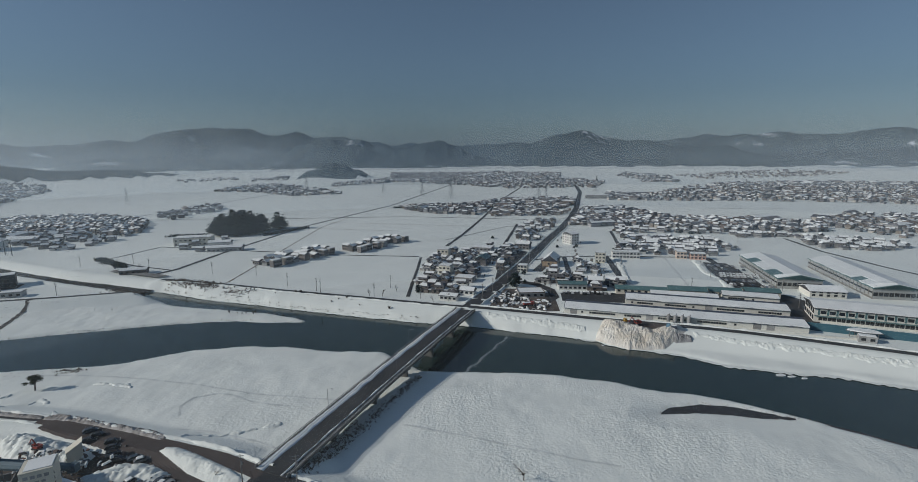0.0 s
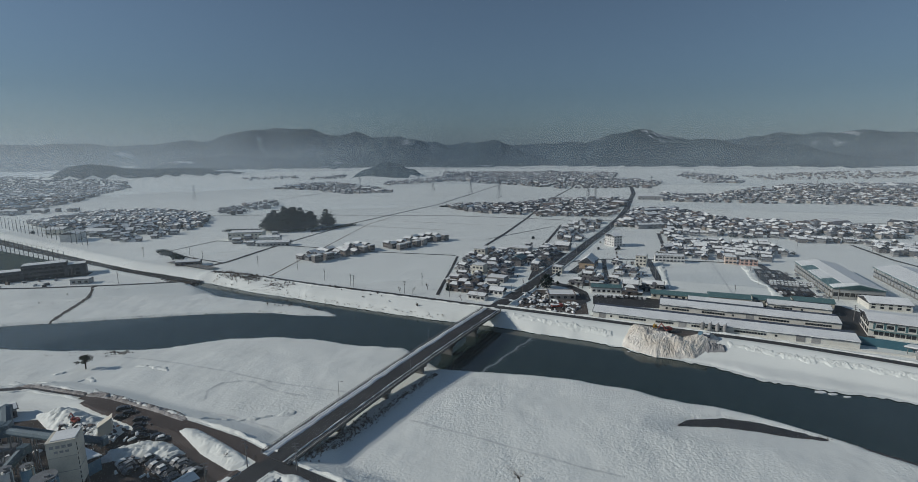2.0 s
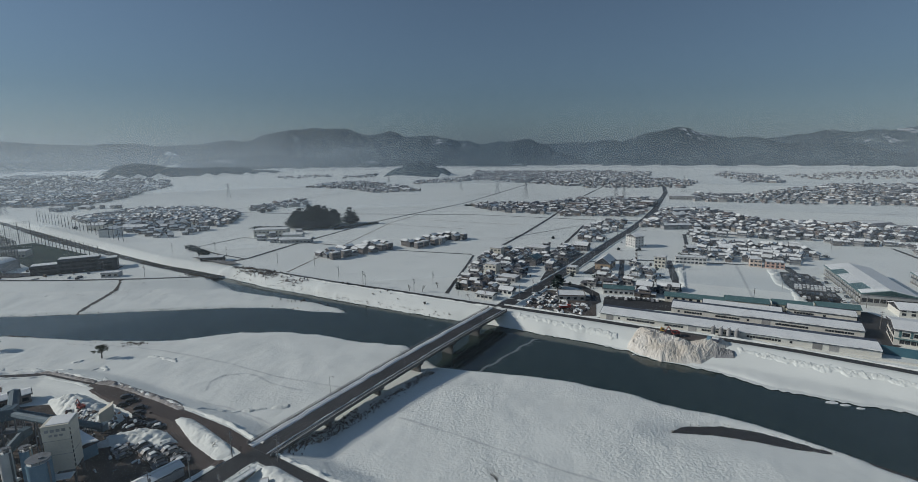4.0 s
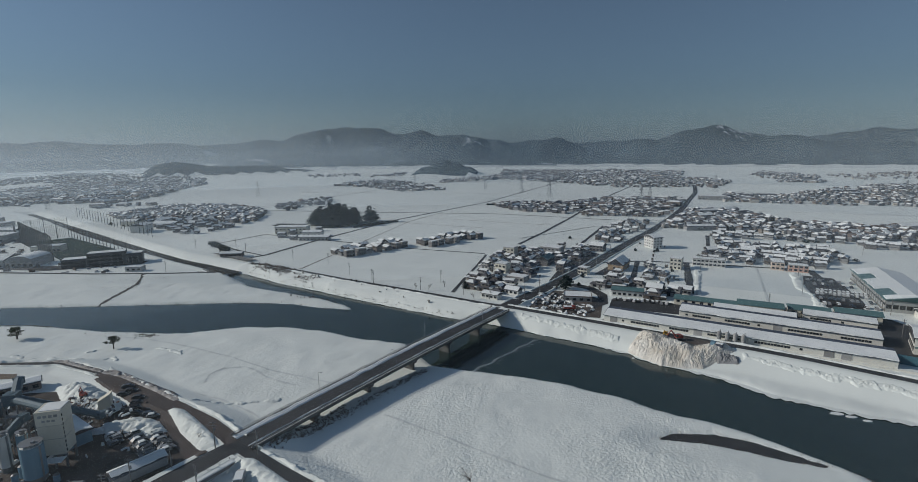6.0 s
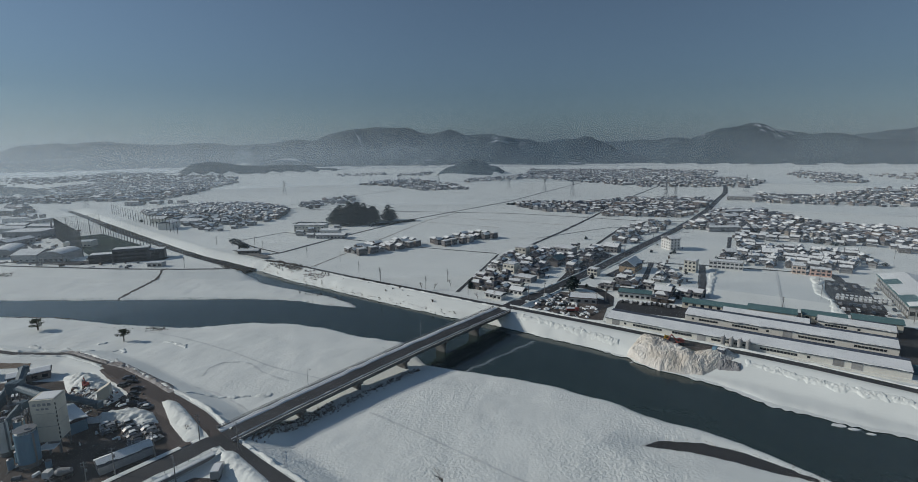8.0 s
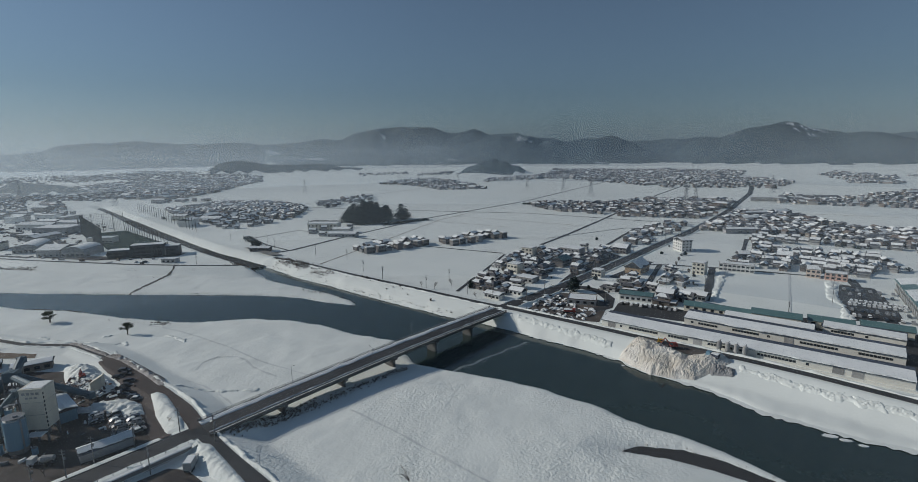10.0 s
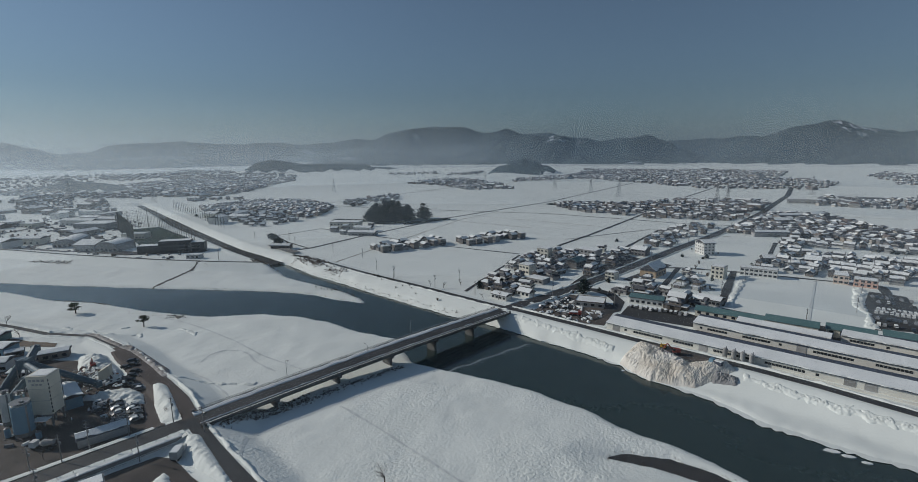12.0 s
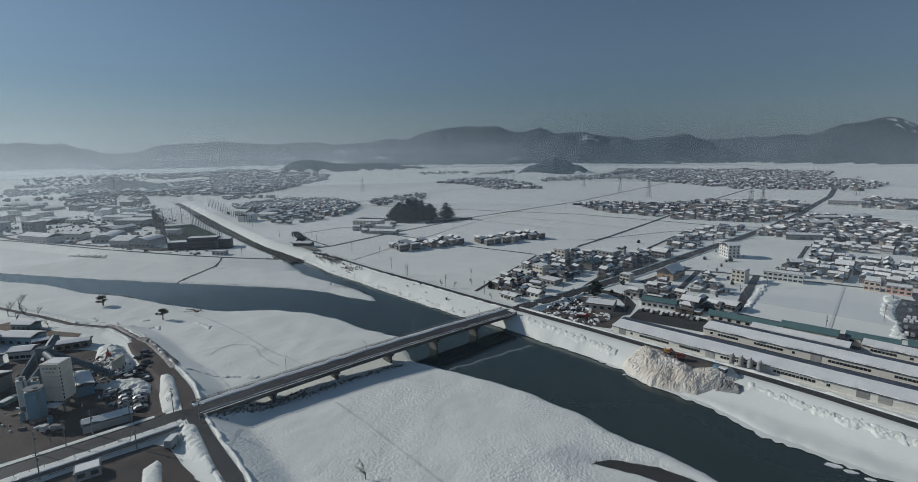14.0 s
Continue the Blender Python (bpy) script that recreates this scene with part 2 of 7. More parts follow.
# ---- lie of the land ----
WATER_Z, CREST = -5.0, 1.6
SHORE_S = [(-1500, 60), (-600, 165), (-361, 203), (-331, 209), (-280, 207), (-246, 214), (-200, 213), (-155, 218), (-129, 233), (-108, 236),
           (-83, 235), (-67, 229), (-36, 225), (-26, 213), (-16, 203), (2, 201), (25, 199), (42, 195.5), (52, 192), (65, 187),
           (74, 181.5), (88, 176), (102, 171), (112, 164), (122, 156), (143, 136), (168, 112), (235, 45), (400, -110), (900, -580)]
SHORE_N = [(1000, -480), (500, -60), (300, 90), (222, 147), (182, 175), (157, 188), (144, 191), (131, 196), (120, 200), (103, 214),
           (94, 218), (81, 224), (71, 233), (53, 242), (33, 249), (15, 257), (0, 262), (-20, 267), (-42, 275), (-62, 282),
           (-88, 292), (-120, 305), (-156, 318), (-200, 340)]
CANAL_N = [(-212, 343), (-286, 373), (-350, 404.5), (-467, 466), (-624, 549), (-1000, 747)]
CANAL_S = [(-1000, 736), (-628, 539), (-480, 455), (-396, 413), (-326, 379.5), (-269, 352), (-218, 330)]
SPIT = [(-196, 318), (-172, 305), (-144, 297), (-112, 288), (-92, 278), (-84, 271), (-102, 270), (-124, 275), (-152, 273),
        (-170, 269), (-200, 262), (-244, 250), (-289, 240), (-317, 233), (-400, 216), (-600, 190), (-1500, 90)]
RIVER = SHORE_S + SHORE_N + CANAL_N + CANAL_S + SPIT
POND = [(71, 162), (77, 166.5), (90, 168), (100, 166), (110, 161), (120, 155), (107, 157), (96, 160), (86, 162)]

BRIDGE_A, BRIDGE_B = Vector((-55.5, 125.5, 0)), Vector((6.5, 267, 0))
ROAD_N = [(6, 266), (11.5, 278), (35.5, 331), (60, 387), (103, 493), (135, 567), (168, 653), (208, 770), (247, 900), (290, 1040), (327, 1200), (336, 1260)]
ROAD_S = [(-53, 131), (-57.7, 121), (-64.5, 105), (-69.7, 91.5), (-74.7, 79.5), (-84, 57), (-110, -5), (-150, -100)]
RAMP_N = [(6, 266), (14.5, 284.5), (23, 303), (31, 321)]
LEVEE_N = [(-205, 350), (-155, 333), (-108, 314), (-60, 297), (-4, 276), (9, 272)]
LEVEE_E = [(9, 272), (17, 269.5), (51, 257), (78, 246.5), (102, 238), (122, 230.5), (140, 223), (164, 211), (198, 193), (265, 148), (405, 50), (705, -170)]
LEVEE_W = [(-201, 320), (-248, 308), (-300, 298), (-346, 293), (-397, 287), (-500, 281), (-600, 272), (-900, 240), (-1500, 180)]
LEVEE_SW = [(-1500, 0), (-500, 130), (-300, 155), (-225, 158), (-195, 158), (-168, 164), (-143, 159), (-116, 149), (-91, 141), (-73, 134), (-58, 125.5)]
LEVEE_SE = [(-58, 125.5), (-51, 122), (-38, 116), (-25, 110.5), (-14, 106), (10, 92), (60, 57), (150, -15), (400, -215), (700, -490)]
LEVEE_C = [(-205, 350), (-212, 354), (-286, 384), (-350, 416), (-467, 478), (-624, 561), (-1000, 759)]
LEVEE_D = [(-201, 320), (-216, 324), (-269, 345), (-326, 373), (-396, 406), (-480, 448), (-628, 532), (-1000, 729)]
FLOODPLAIN = LEVEE_SW + LEVEE_SE[1:] + LEVEE_E[::-1] + LEVEE_N[::-1][1:] + LEVEE_C[1:] + LEVEE_D[::-1] + LEVEE_W[1:]


def line_distance(x, y, line, closed=False):
    d = np.full(x.shape, 1e9)
    pts = line + line[:1] if closed else line
    for (ax, ay), (bx, by) in zip(pts, pts[1:]):
        dx, dy = bx - ax, by - ay
        t = np.clip(((x - ax) * dx + (y - ay) * dy) / (dx * dx + dy * dy), 0, 1)
        d = np.minimum(d, np.hypot(x - ax - t * dx, y - ay - t * dy))
    return d


def inside(x, y, poly):
    r = np.zeros(x.shape, bool)
    for (ax, ay), (bx, by) in zip(poly, poly[1:] + poly[:1]):
        if ay != by:
            r ^= ((ay > y) != (by > y)) & (x < (bx - ax) * (y - ay) / (by - ay) + ax)
    return r


def waves(x, y, size, seed):
    """Smooth uneven ground from a few turned sine waves."""
    g = np.random.RandomState(seed)
    z = np.zeros(x.shape)
    for _ in range(7):
        a, k, p = g.uniform(0, math.tau), math.tau / (size * g.uniform(0.6, 1.6)), g.uniform(0, math.tau)
        z += np.sin((x * math.cos(a) + y * math.sin(a)) * k + p + 1.3 * np.sin((x * math.sin(a) - y * math.cos(a)) * k * 0.7 + p))
    return z / 7


# hills and mountains: ridge tops with the half-widths along x and y that they share
RIDGES = [(260, 300, [(-3591, 2477, 156), (-3451, 2672, 159), (-3318, 2838, 174), (-3145, 3033, 152), (-2985, 3192, 150), (-2837, 3327, 166), (-2575, 3538, 164),
              (-2354, 3692, 199), (-2072, 3861, 231), (-1900, 3951, 273), (-1700, 4044, 301), (-1493, 4127, 280), (-1232, 4216, 262), (-1014, 4276, 205),
              (-816, 4321, 216), (-568, 4363, 173), (-223, 4398, 172), (114, 4406, 147), (392, 4393, 137), (526, 4381, 148), (699, 4358, 145)]),
          (120, 240, [(-808, 2936, 122), (-700, 2964, 135), (-605, 2986, 165), (-512, 3003, 164), (-440, 3015, 146), (-311, 3032, 126), (-195, 3042, 122), (-83, 3048, 153), (-13, 3049, 148), (74, 3049, 124), (157, 3046, 78), (278, 3038, 34)]),
          (125, 260, [(459, 3098, 128), (566, 3081, 122), (625, 3070, 158), (707, 3052, 190), (782, 3034, 184), (859, 3014, 198), (928, 2993, 178), (1030, 2960, 152), (1140, 2921, 146), (1224, 2887, 138), (1302, 2853, 114),
                      (1397, 2808, 92), (1451, 2781, 96), (1518, 2746, 112), (1571, 2715, 92), (1644, 2673, 60), (1735, 2615, 44)]),
          (200, 300, [(200, 3995, 138), (339, 3986, 128), (493, 3971, 126), (700, 4150, 135), (950, 4200, 130), (1200, 4150, 125), (1420, 4080, 130)]),
          (190, 280, [(1613, 4046, 136), (1778, 3977, 150), (1861, 3939, 155), (1961, 3890, 160), (2046, 3847, 176), (2128, 3802, 188), (2265, 3723, 190), (2391, 3644, 184), (2473, 3589, 186), (2559, 3528, 194),
                      (2700, 3410, 190), (2845, 3283, 198), (2954, 3185, 200), (3031, 3111, 204), (3200, 2950, 195), (3400, 2740, 190)]),
          (330, 420, [(-3981, 1679, 165), (-4089, 1385, 160), (-3874, 1921, 165), (-4150, 1000, 150), (-4200, 600, 145)]),
          (180, 210, [(-1620, 2499, 70), (-1402, 2632, 80), (-1165, 2750, 66), (-909, 2849, 76), (-643, 2926, 55), (-371, 2977, 79), (-101, 3003, 55), (161, 3005, 45)]),
          (190, 160, [(498, 2973, 30), (721, 2931, 47), (926, 2876, 33), (1109, 2813, 38), (1275, 2745, 27), (1440, 2665, 30), (1620, 2580, 42), (1830, 2480, 36), (2050, 2330, 44), (2300, 2150, 34), (2520, 1950, 40)]),
          (300, 260, [(-2934, 2021, 60), (-2788, 2222, 65), (-2609, 2433, 60)]),
          (40, 60, [(-440, 1722, 33), (-405, 1730, 46), (-369, 1737, 50), (-330, 1746, 46), (-290, 1753, 33)]),
          (58, 70, [(-1478, 1682, 56), (-1454, 1703, 54), (-1420, 1732, 47), (-1380, 1764, 43), (-1327, 1804, 40), (-1246, 1862, 40), (-1158, 1919, 34), (-1064, 1973, 20)]),
          (60, 50, [(-1210, 772, 33), (-1140, 800, 24)])]
PEAKS = [(x, y, h, wx, wy) for wx, wy, tops in RIDGES for x, y, h in tops]


def land(x, y):
    """The height of the ground, in arrays."""
    x, y = np.asarray(x, float), np.asarray(y, float)
    flood = inside(x, y, FLOODPLAIN)
    ds, dp = line_distance(x, y, RIVER, True), line_distance(x, y, POND, True)
    wet, pool = inside(x, y, RIVER), inside(x, y, POND)
    ragged = 0.45 * waves(x, y, 9, 3) + 0.9 * waves(x, y, 27, 3)
    d = np.where(wet, -ds, ds) + ragged
    bar = WATER_Z + np.clip(d * 0.45, -2.5, 0.9) + np.clip((d - 2) / 28, 0, 1) * 1.3 + 0.30 * waves(x, y, 26, 5) + 0.16 * waves(x, y, 9, 7) + 0.08 * waves(x, y, 4.0, 6) * (0.6 + waves(x, y, 40, 10))
    bar = bar + np.where((x < -80) & (y > 236) & (d > 2), 0.20 * waves(x, y, 7, 12) + 0.14 * waves(x, y, 3.2, 13), 0)
    dq = np.where(pool, -dp, dp) + 0.6 * waves(x, y, 6, 8)
    bar = np.minimum(bar, np.where(dq < 12, WATER_Z + np.clip(dq * 0.4, -1.0, 0.5) + np.clip((dq - 1) * 0.14, 0, 1.8), 99))
    z = np.where(flood, bar, 0.04 * waves(x, y, 30, 9))
    for line, top, half in ((LEVEE_N, CREST, 4), (LEVEE_E, CREST, 4.5), (LEVEE_W, CREST, 3), (LEVEE_SW, 1.45, 4), (LEVEE_SE, 1.45, 4), (ROAD_S, 1.3, 5.5), (RAMP_N[:2], 1.45, 5.5), (RAMP_N[1:3], 0.95, 5.5), (RAMP_N[2:], 0.45, 5.5),
                            (LEVEE_C, 0.3, 2), (LEVEE_D, 0.8, 2)):
        dl = line_distance(x, y, line)
        lev = top - np.clip(dl - half, 0, None) * np.where(flood, 0.42, 0.5) + np.where(dl > half + 1, 0.05 * waves(x, y, 5, 4), 0)
        z = np.maximum(z, np.minimum(lev, WATER_Z + (d + 1.5) * 0.85))
    far = np.hypot(x, y) > 1000
    hill = np.zeros(x.shape)
    wx_, wy_ = x + 60 * waves(x, y, 500, 71), y + 90 * waves(x, y, 600, 72)
    for px, py, h, wx, wy in PEAKS:
        q = ((wx_ - px) / (wx * 0.95)) ** 2 + ((wy_ - py) / (wy * 1.1)) ** 2 if h > 90 else ((x - px) / wx) ** 2 + ((y - py) / wy) ** 2
        hill += (h * np.exp(-0.9 * q)) ** 4
    hill = hill ** 0.25
    rough = np.clip(hill / 70, 0, 1)
    gully = sum(a * (0.25 - np.abs(waves(x, y, c, k))) for a, c, k in ((30, 560, 81), (26, 300, 82), (15, 150, 83)))
    hill = np.maximum(hill - 5, 0) * 0.94 + rough * (gully + 2.5 * waves(x, y, 60, 84))
    return np.where(far, np.maximum(z, hill), z)


def steps(lo, hi, fine, ends, grow=1.07, below=(), above=()):
    """Grid lines: fine between lo and hi, wider towards the ends; below and above: a stretch at a step of its own."""
    a = list(np.arange(lo, hi, fine))
    if below:
        a = list(np.arange(below[0], lo - 0.5 * below[1], below[1])) + a
    if above:
        a += list(np.arange(a[-1] + above[1], above[0], above[1]))
    s, p = (below[1] if below else fine), a[0]
    while p > ends[0]:
        s = min(s * grow, 45)
        p -= s
        a.insert(0, p)
    s, p = (above[1] if above else fine), a[-1]
    while p < ends[1]:
        s = min(s * grow, 45)
        p += s
        a.append(p)
    return np.array(a)


def sheet(name, xs, ys, keep=None):
    gx, gy = np.meshgrid(xs, ys)
    gz = land(gx, gy)
    n = len(xs)
    i, j = np.meshgrid(np.arange(n - 1), np.arange(len(ys) - 1))
    a = (j * n + i).ravel()
    f = np.stack([a, a + 1, a + n + 1, a + n], 1)
    me = bpy.data.meshes.new(name)
    me.vertices.add(gx.size)
    me.vertices.foreach_set("co", np.stack([gx, gy, gz], 2).ravel())
    me.loops.add(f.size)
    me.loops.foreach_set("vertex_index", f.ravel())
    me.polygons.add(len(f))
    me.polygons.foreach_set("loop_start", np.arange(0, f.size, 4))
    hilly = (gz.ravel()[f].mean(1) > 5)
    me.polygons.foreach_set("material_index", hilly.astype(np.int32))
    me.polygons.foreach_set("use_smooth", np.ones(len(f), bool))
    me.update()
    return me


GRID_X, GRID_Y = steps(-240, 215, 1.5, (-4900, 4900), below=(-640, 2.2)), steps(84, 330, 1.5, (-900, 4900), above=(580, 2.2))
ground_mesh = sheet("ground", GRID_X, GRID_Y)
ground_mesh.materials.append(SNOW)
ground_mesh.materials.append(HAZE_FOREST)
tagged(new("ground", ground_mesh), "snow-covered river plain with forested hills tinted haze-blue along its edge", "ground", kind="structure")

water = Geo().add([(-1600, -700, WATER_Z), (1100, -700, WATER_Z), (1100, 900, WATER_Z), (-1600, 900, WATER_Z)], [(0, 1, 2, 3)])
tagged(part("water", water, WATER), "dark slow river water", "river", kind="structure")


def resample(line, step):
    pts = [Vector((*p, 0)) for p in line]
    out = [pts[0]]
    for a, b in zip(pts, pts[1:]):
        n = max(1, int((b - a).length / step))
        out += [a.lerp(b, (k + 1) / n) for k in range(n)]
    return out


def ribbon(line, width, lift, across=2, step=6.0, z=None, wobble=0.0):
    """A strip laid over the land along a line."""
    pts = resample(line, step)
    rng = random.Random(len(pts))
    v, f, m = [], [], across + 1
    for i, p in enumerate(pts):
        d = (pts[min(i + 1, len(pts) - 1)] - pts[max(i - 1, 0)]).normalized()
        side = Vector((-d.y, d.x, 0))
        w = width * (1 + rng.uniform(-wobble, wobble))
        v += [p + side * (k / across - 0.5) * w for k in range(m)]
    v = np.array(v)
    v[:, 2] = (land(v[:, 0], v[:, 1]) if z is None else z) + lift
    for i in range(len(pts) - 1):
        f += [(i * m + k, (i + 1) * m + k, (i + 1) * m + k + 1, i * m + k + 1) for k in range(across)]
    return Geo().add(v.tolist(), [q[::-1] for q in f])


def road(name, label, line, width, lift=0.12, material=ASPHALT, **k):
    return tagged(part(name, ribbon(line, width, lift, **k), material), label, "road", kind="structure")


road("road_north", "straight wet asphalt road running from the bridge through the village", ROAD_N, 8.5, 0.18)
road("road_south", "wet asphalt road leading onto the bridge", ROAD_S, 7.6, 0.18)
road("levee_road_west", "narrow dark lane on the levee crest", LEVEE_SW[2:7], 2.6, 0.14)
road("levee_road_south", "narrow wet road on the levee crest", LEVEE_SE[:8], 4.6, 0.14)
road("levee_road_north", "cleared dark path along the levee crest", LEVEE_N, 3.4, 0.14)
road("levee_road_east", "cleared dark path along the levee crest", LEVEE_E, 4.2, 0.14)
road("levee_road_far", "cleared dark path along the levee crest", LEVEE_W, 3.0, 0.14)


# curved translucent sheets in place of haze, their veil set by height and side
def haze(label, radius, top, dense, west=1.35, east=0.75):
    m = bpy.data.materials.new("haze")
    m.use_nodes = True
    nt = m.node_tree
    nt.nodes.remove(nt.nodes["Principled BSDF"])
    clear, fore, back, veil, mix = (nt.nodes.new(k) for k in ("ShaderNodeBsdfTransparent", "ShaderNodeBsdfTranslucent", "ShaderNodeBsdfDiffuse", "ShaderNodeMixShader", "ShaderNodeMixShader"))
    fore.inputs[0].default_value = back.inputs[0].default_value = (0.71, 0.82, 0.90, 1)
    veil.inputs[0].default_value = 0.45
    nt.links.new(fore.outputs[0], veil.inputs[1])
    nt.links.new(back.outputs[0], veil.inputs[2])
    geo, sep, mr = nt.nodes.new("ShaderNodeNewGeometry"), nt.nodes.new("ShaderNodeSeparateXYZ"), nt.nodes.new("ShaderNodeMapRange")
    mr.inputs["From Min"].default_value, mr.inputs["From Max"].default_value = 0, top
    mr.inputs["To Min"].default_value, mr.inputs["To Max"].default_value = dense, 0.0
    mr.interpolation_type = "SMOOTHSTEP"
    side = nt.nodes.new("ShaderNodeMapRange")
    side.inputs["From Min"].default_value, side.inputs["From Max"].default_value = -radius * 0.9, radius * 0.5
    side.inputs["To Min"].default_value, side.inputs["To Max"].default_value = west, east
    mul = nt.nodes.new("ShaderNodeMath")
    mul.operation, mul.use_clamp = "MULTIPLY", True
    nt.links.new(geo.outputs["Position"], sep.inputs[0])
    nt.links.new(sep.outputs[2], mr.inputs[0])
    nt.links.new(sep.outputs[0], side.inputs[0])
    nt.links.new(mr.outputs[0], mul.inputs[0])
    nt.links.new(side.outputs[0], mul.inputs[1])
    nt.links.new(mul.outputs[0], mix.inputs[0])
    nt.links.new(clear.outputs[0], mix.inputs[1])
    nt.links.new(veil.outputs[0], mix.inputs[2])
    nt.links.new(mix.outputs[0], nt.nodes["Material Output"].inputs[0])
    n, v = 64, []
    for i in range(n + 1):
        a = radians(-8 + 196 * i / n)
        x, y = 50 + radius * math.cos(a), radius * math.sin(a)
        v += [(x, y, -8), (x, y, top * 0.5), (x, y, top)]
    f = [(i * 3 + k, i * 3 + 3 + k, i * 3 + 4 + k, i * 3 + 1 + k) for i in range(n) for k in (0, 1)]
    return tagged(part("haze_sheet", Geo().add(v, f), m, smooth=True), label, "haze", kind="structure")


# The nearest sheet is added to lift the dark tones of the foreground.
haze("translucent sheet that lifts dark tones behind it like thin haze", 85, 130, 0.055, 1.0, 0.9)
haze("translucent sheet standing in for faint ground haze over the village", 350, 150, 0.13, 0.25, 1.0)
haze("translucent sheet standing in for faint haze over the driving range", 520, 170, 0.09, 1.25, 0.3)
haze("translucent sheet standing in for faint haze over the western works", 820, 200, 0.13, 1.6, 0.6)
haze("translucent sheet standing in for thin winter haze over the far plain", 1350, 300, 0.18, 1.25, 0.75)
haze("translucent sheet standing in for winter haze over the far plain", 2420, 280, 0.20, 1.2, 0.5)
haze("pale translucent sheet standing in for haze at the mountains' foot", 2760, 230, 0.26, 1.1, 0.5)
haze("translucent sheet standing in for haze before the far range", 3480, 480, 0.30, 0.75, 0.38)

# ---- bridge ----
def drift(rng, n, lo, hi, soft=2):
    """A run of n uneven values between lo and hi that change gently from one to the next."""
    raw = [rng.uniform(lo, hi) for _ in range(n + 2 * soft)]
    return [sum(raw[i:i + 2 * soft + 1]) / (2 * soft + 1) for i in range(n)]


def build_bridge():
    a, b = BRIDGE_A, BRIDGE_B
    length = (b - a).length
    rot = math.degrees(math.atan2(b.y - a.y, b.x - a.x))
    br = thing("bridge", "long concrete girder road bridge with snowy sidewalks on round-ended piers", "bridge", (a.x, a.y, 0), rot)
    top = CREST + 0.1
    camber = lambda s: 1.0 * math.sin(math.pi * min(max(s / length, 0), 1))

    def run(y0, y1, z0, z1, n=24, s0=0.0, s1=length):
        g = Geo()
        v, f = [], []
        for i in range(n + 1):
            s = s0 + (s1 - s0) * i / n
            c = top + camber(s)
            v += [(s, y0, c + z0), (s, y1, c + z0), (s, y1, c + z1), (s, y0, c + z1)]
        for i in range(n):
            k = i * 4
            f += [(k + q, k + 4 + q, k + 4 + (q + 1) % 4, k + (q + 1) % 4) for q in range(4)]
        f += [(0, 1, 2, 3), (n * 4 + 3, n * 4 + 2, n * 4 + 1, n * 4)]
        return g.add(v, [q[::-1] for q in f])

    part("deck", run(-5.6, 5.6, -0.45, -0.05), SHADED_CONCRETE, br)
    part("carriageway", run(-3.7, 3.7, -0.05, 0.03), ASPHALT, br, "wet dark asphalt carriageway")
    for side in (-1, 1):
        lo, hi = sorted((side * 3.92, side * 5.45))
        part("sidewalk", run(lo, hi, -0.05, 0.16), ASPHALT, br, "wet sidewalk edged with snow")
        part("kerb", run(*sorted((side * 3.7, side * 3.92)), -0.05, 0.20), CONCRETE, br)
        strips = () if side > 0 else ((5.14, 5.44),)
        for a0, a1 in strips:
            part("snow_strip", run(*sorted((side * a0, side * a1)), 0.165, 0.52 if side > 0 else 0.36), SNOW_ROOF, br, "ploughed snow strip")
        inner, outer, tall = ((2.85, 5.43, 0.34), (3.1, 4.2, 0.36))[side < 0]
        rng = random.Random(40 + side)
        m = 150
        ins, outs, tops = drift(rng, m + 1, inner - 0.6, inner + 0.6, 2), drift(rng, m + 1, outer - (0.5 if side < 0 else 0.0), outer, 1), drift(rng, m + 1, tall * 0.4, tall * 1.5, 1)
        v = []
        for i in range(m + 1):
            sx, c = length * i / m, top + camber(length * i / m)
            v += [(sx, side * ins[i], c + 0.01), (sx, side * (ins[i] + 0.35), c + 0.04 + tops[i] * 0.75), (sx, side * (outs[i] - 0.25), c + 0.10 + tops[i]), (sx, side * outs[i], c + 0.12)]
        strip = [(i * 4 + q, i * 4 + 4 + q, i * 4 + 5 + q, i * 4 + 1 + q) for i in range(m) for q in range(3)]
        part("ploughed_snow", Geo().add(v, [q[::-1] for q in strip] if side > 0 else strip), SNOW_ROOF, br, "uneven ridge of ploughed snow", smooth=True)
        part("edge_beam", run(*sorted((side * 5.45, side * 5.85)), -0.55, 0.35), SHADED_CONCRETE, br)
        for z in (0.65, 1.05):
            part("handrail", run(*sorted((side * 5.58, side * 5.70)), z, z + 0.10), STEEL, br)
        post = Geo().box(0, 0, 0, 0.12, 0.12, 0.85)
        me = post.mesh("rail_post")
        me.materials.append(STEEL)
        n = int(length / 3)
        for i in range(n + 1):
            s = length * i / n
            p = new("rail_post", me)
            p.parent = br
            p.location = (s, side * 5.64, top + camber(s) + 0.3)
        part("end_pillar", Geo().box(0.6, side * 5.64, top - 0.4, 0.7, 0.45, 1.6), CONCRETE, br)
        part("end_pillar", Geo().box(length - 0.6, side * 5.64, top - 0.4, 0.7, 0.45, 1.6), CONCRETE, br)
    for y in (-3.9, -1.3, 1.3, 3.9):
        part("girder", run(y - 0.3, y + 0.3, -1.9, -0.45), SHADED_CONCRETE, br)
    spans = 6
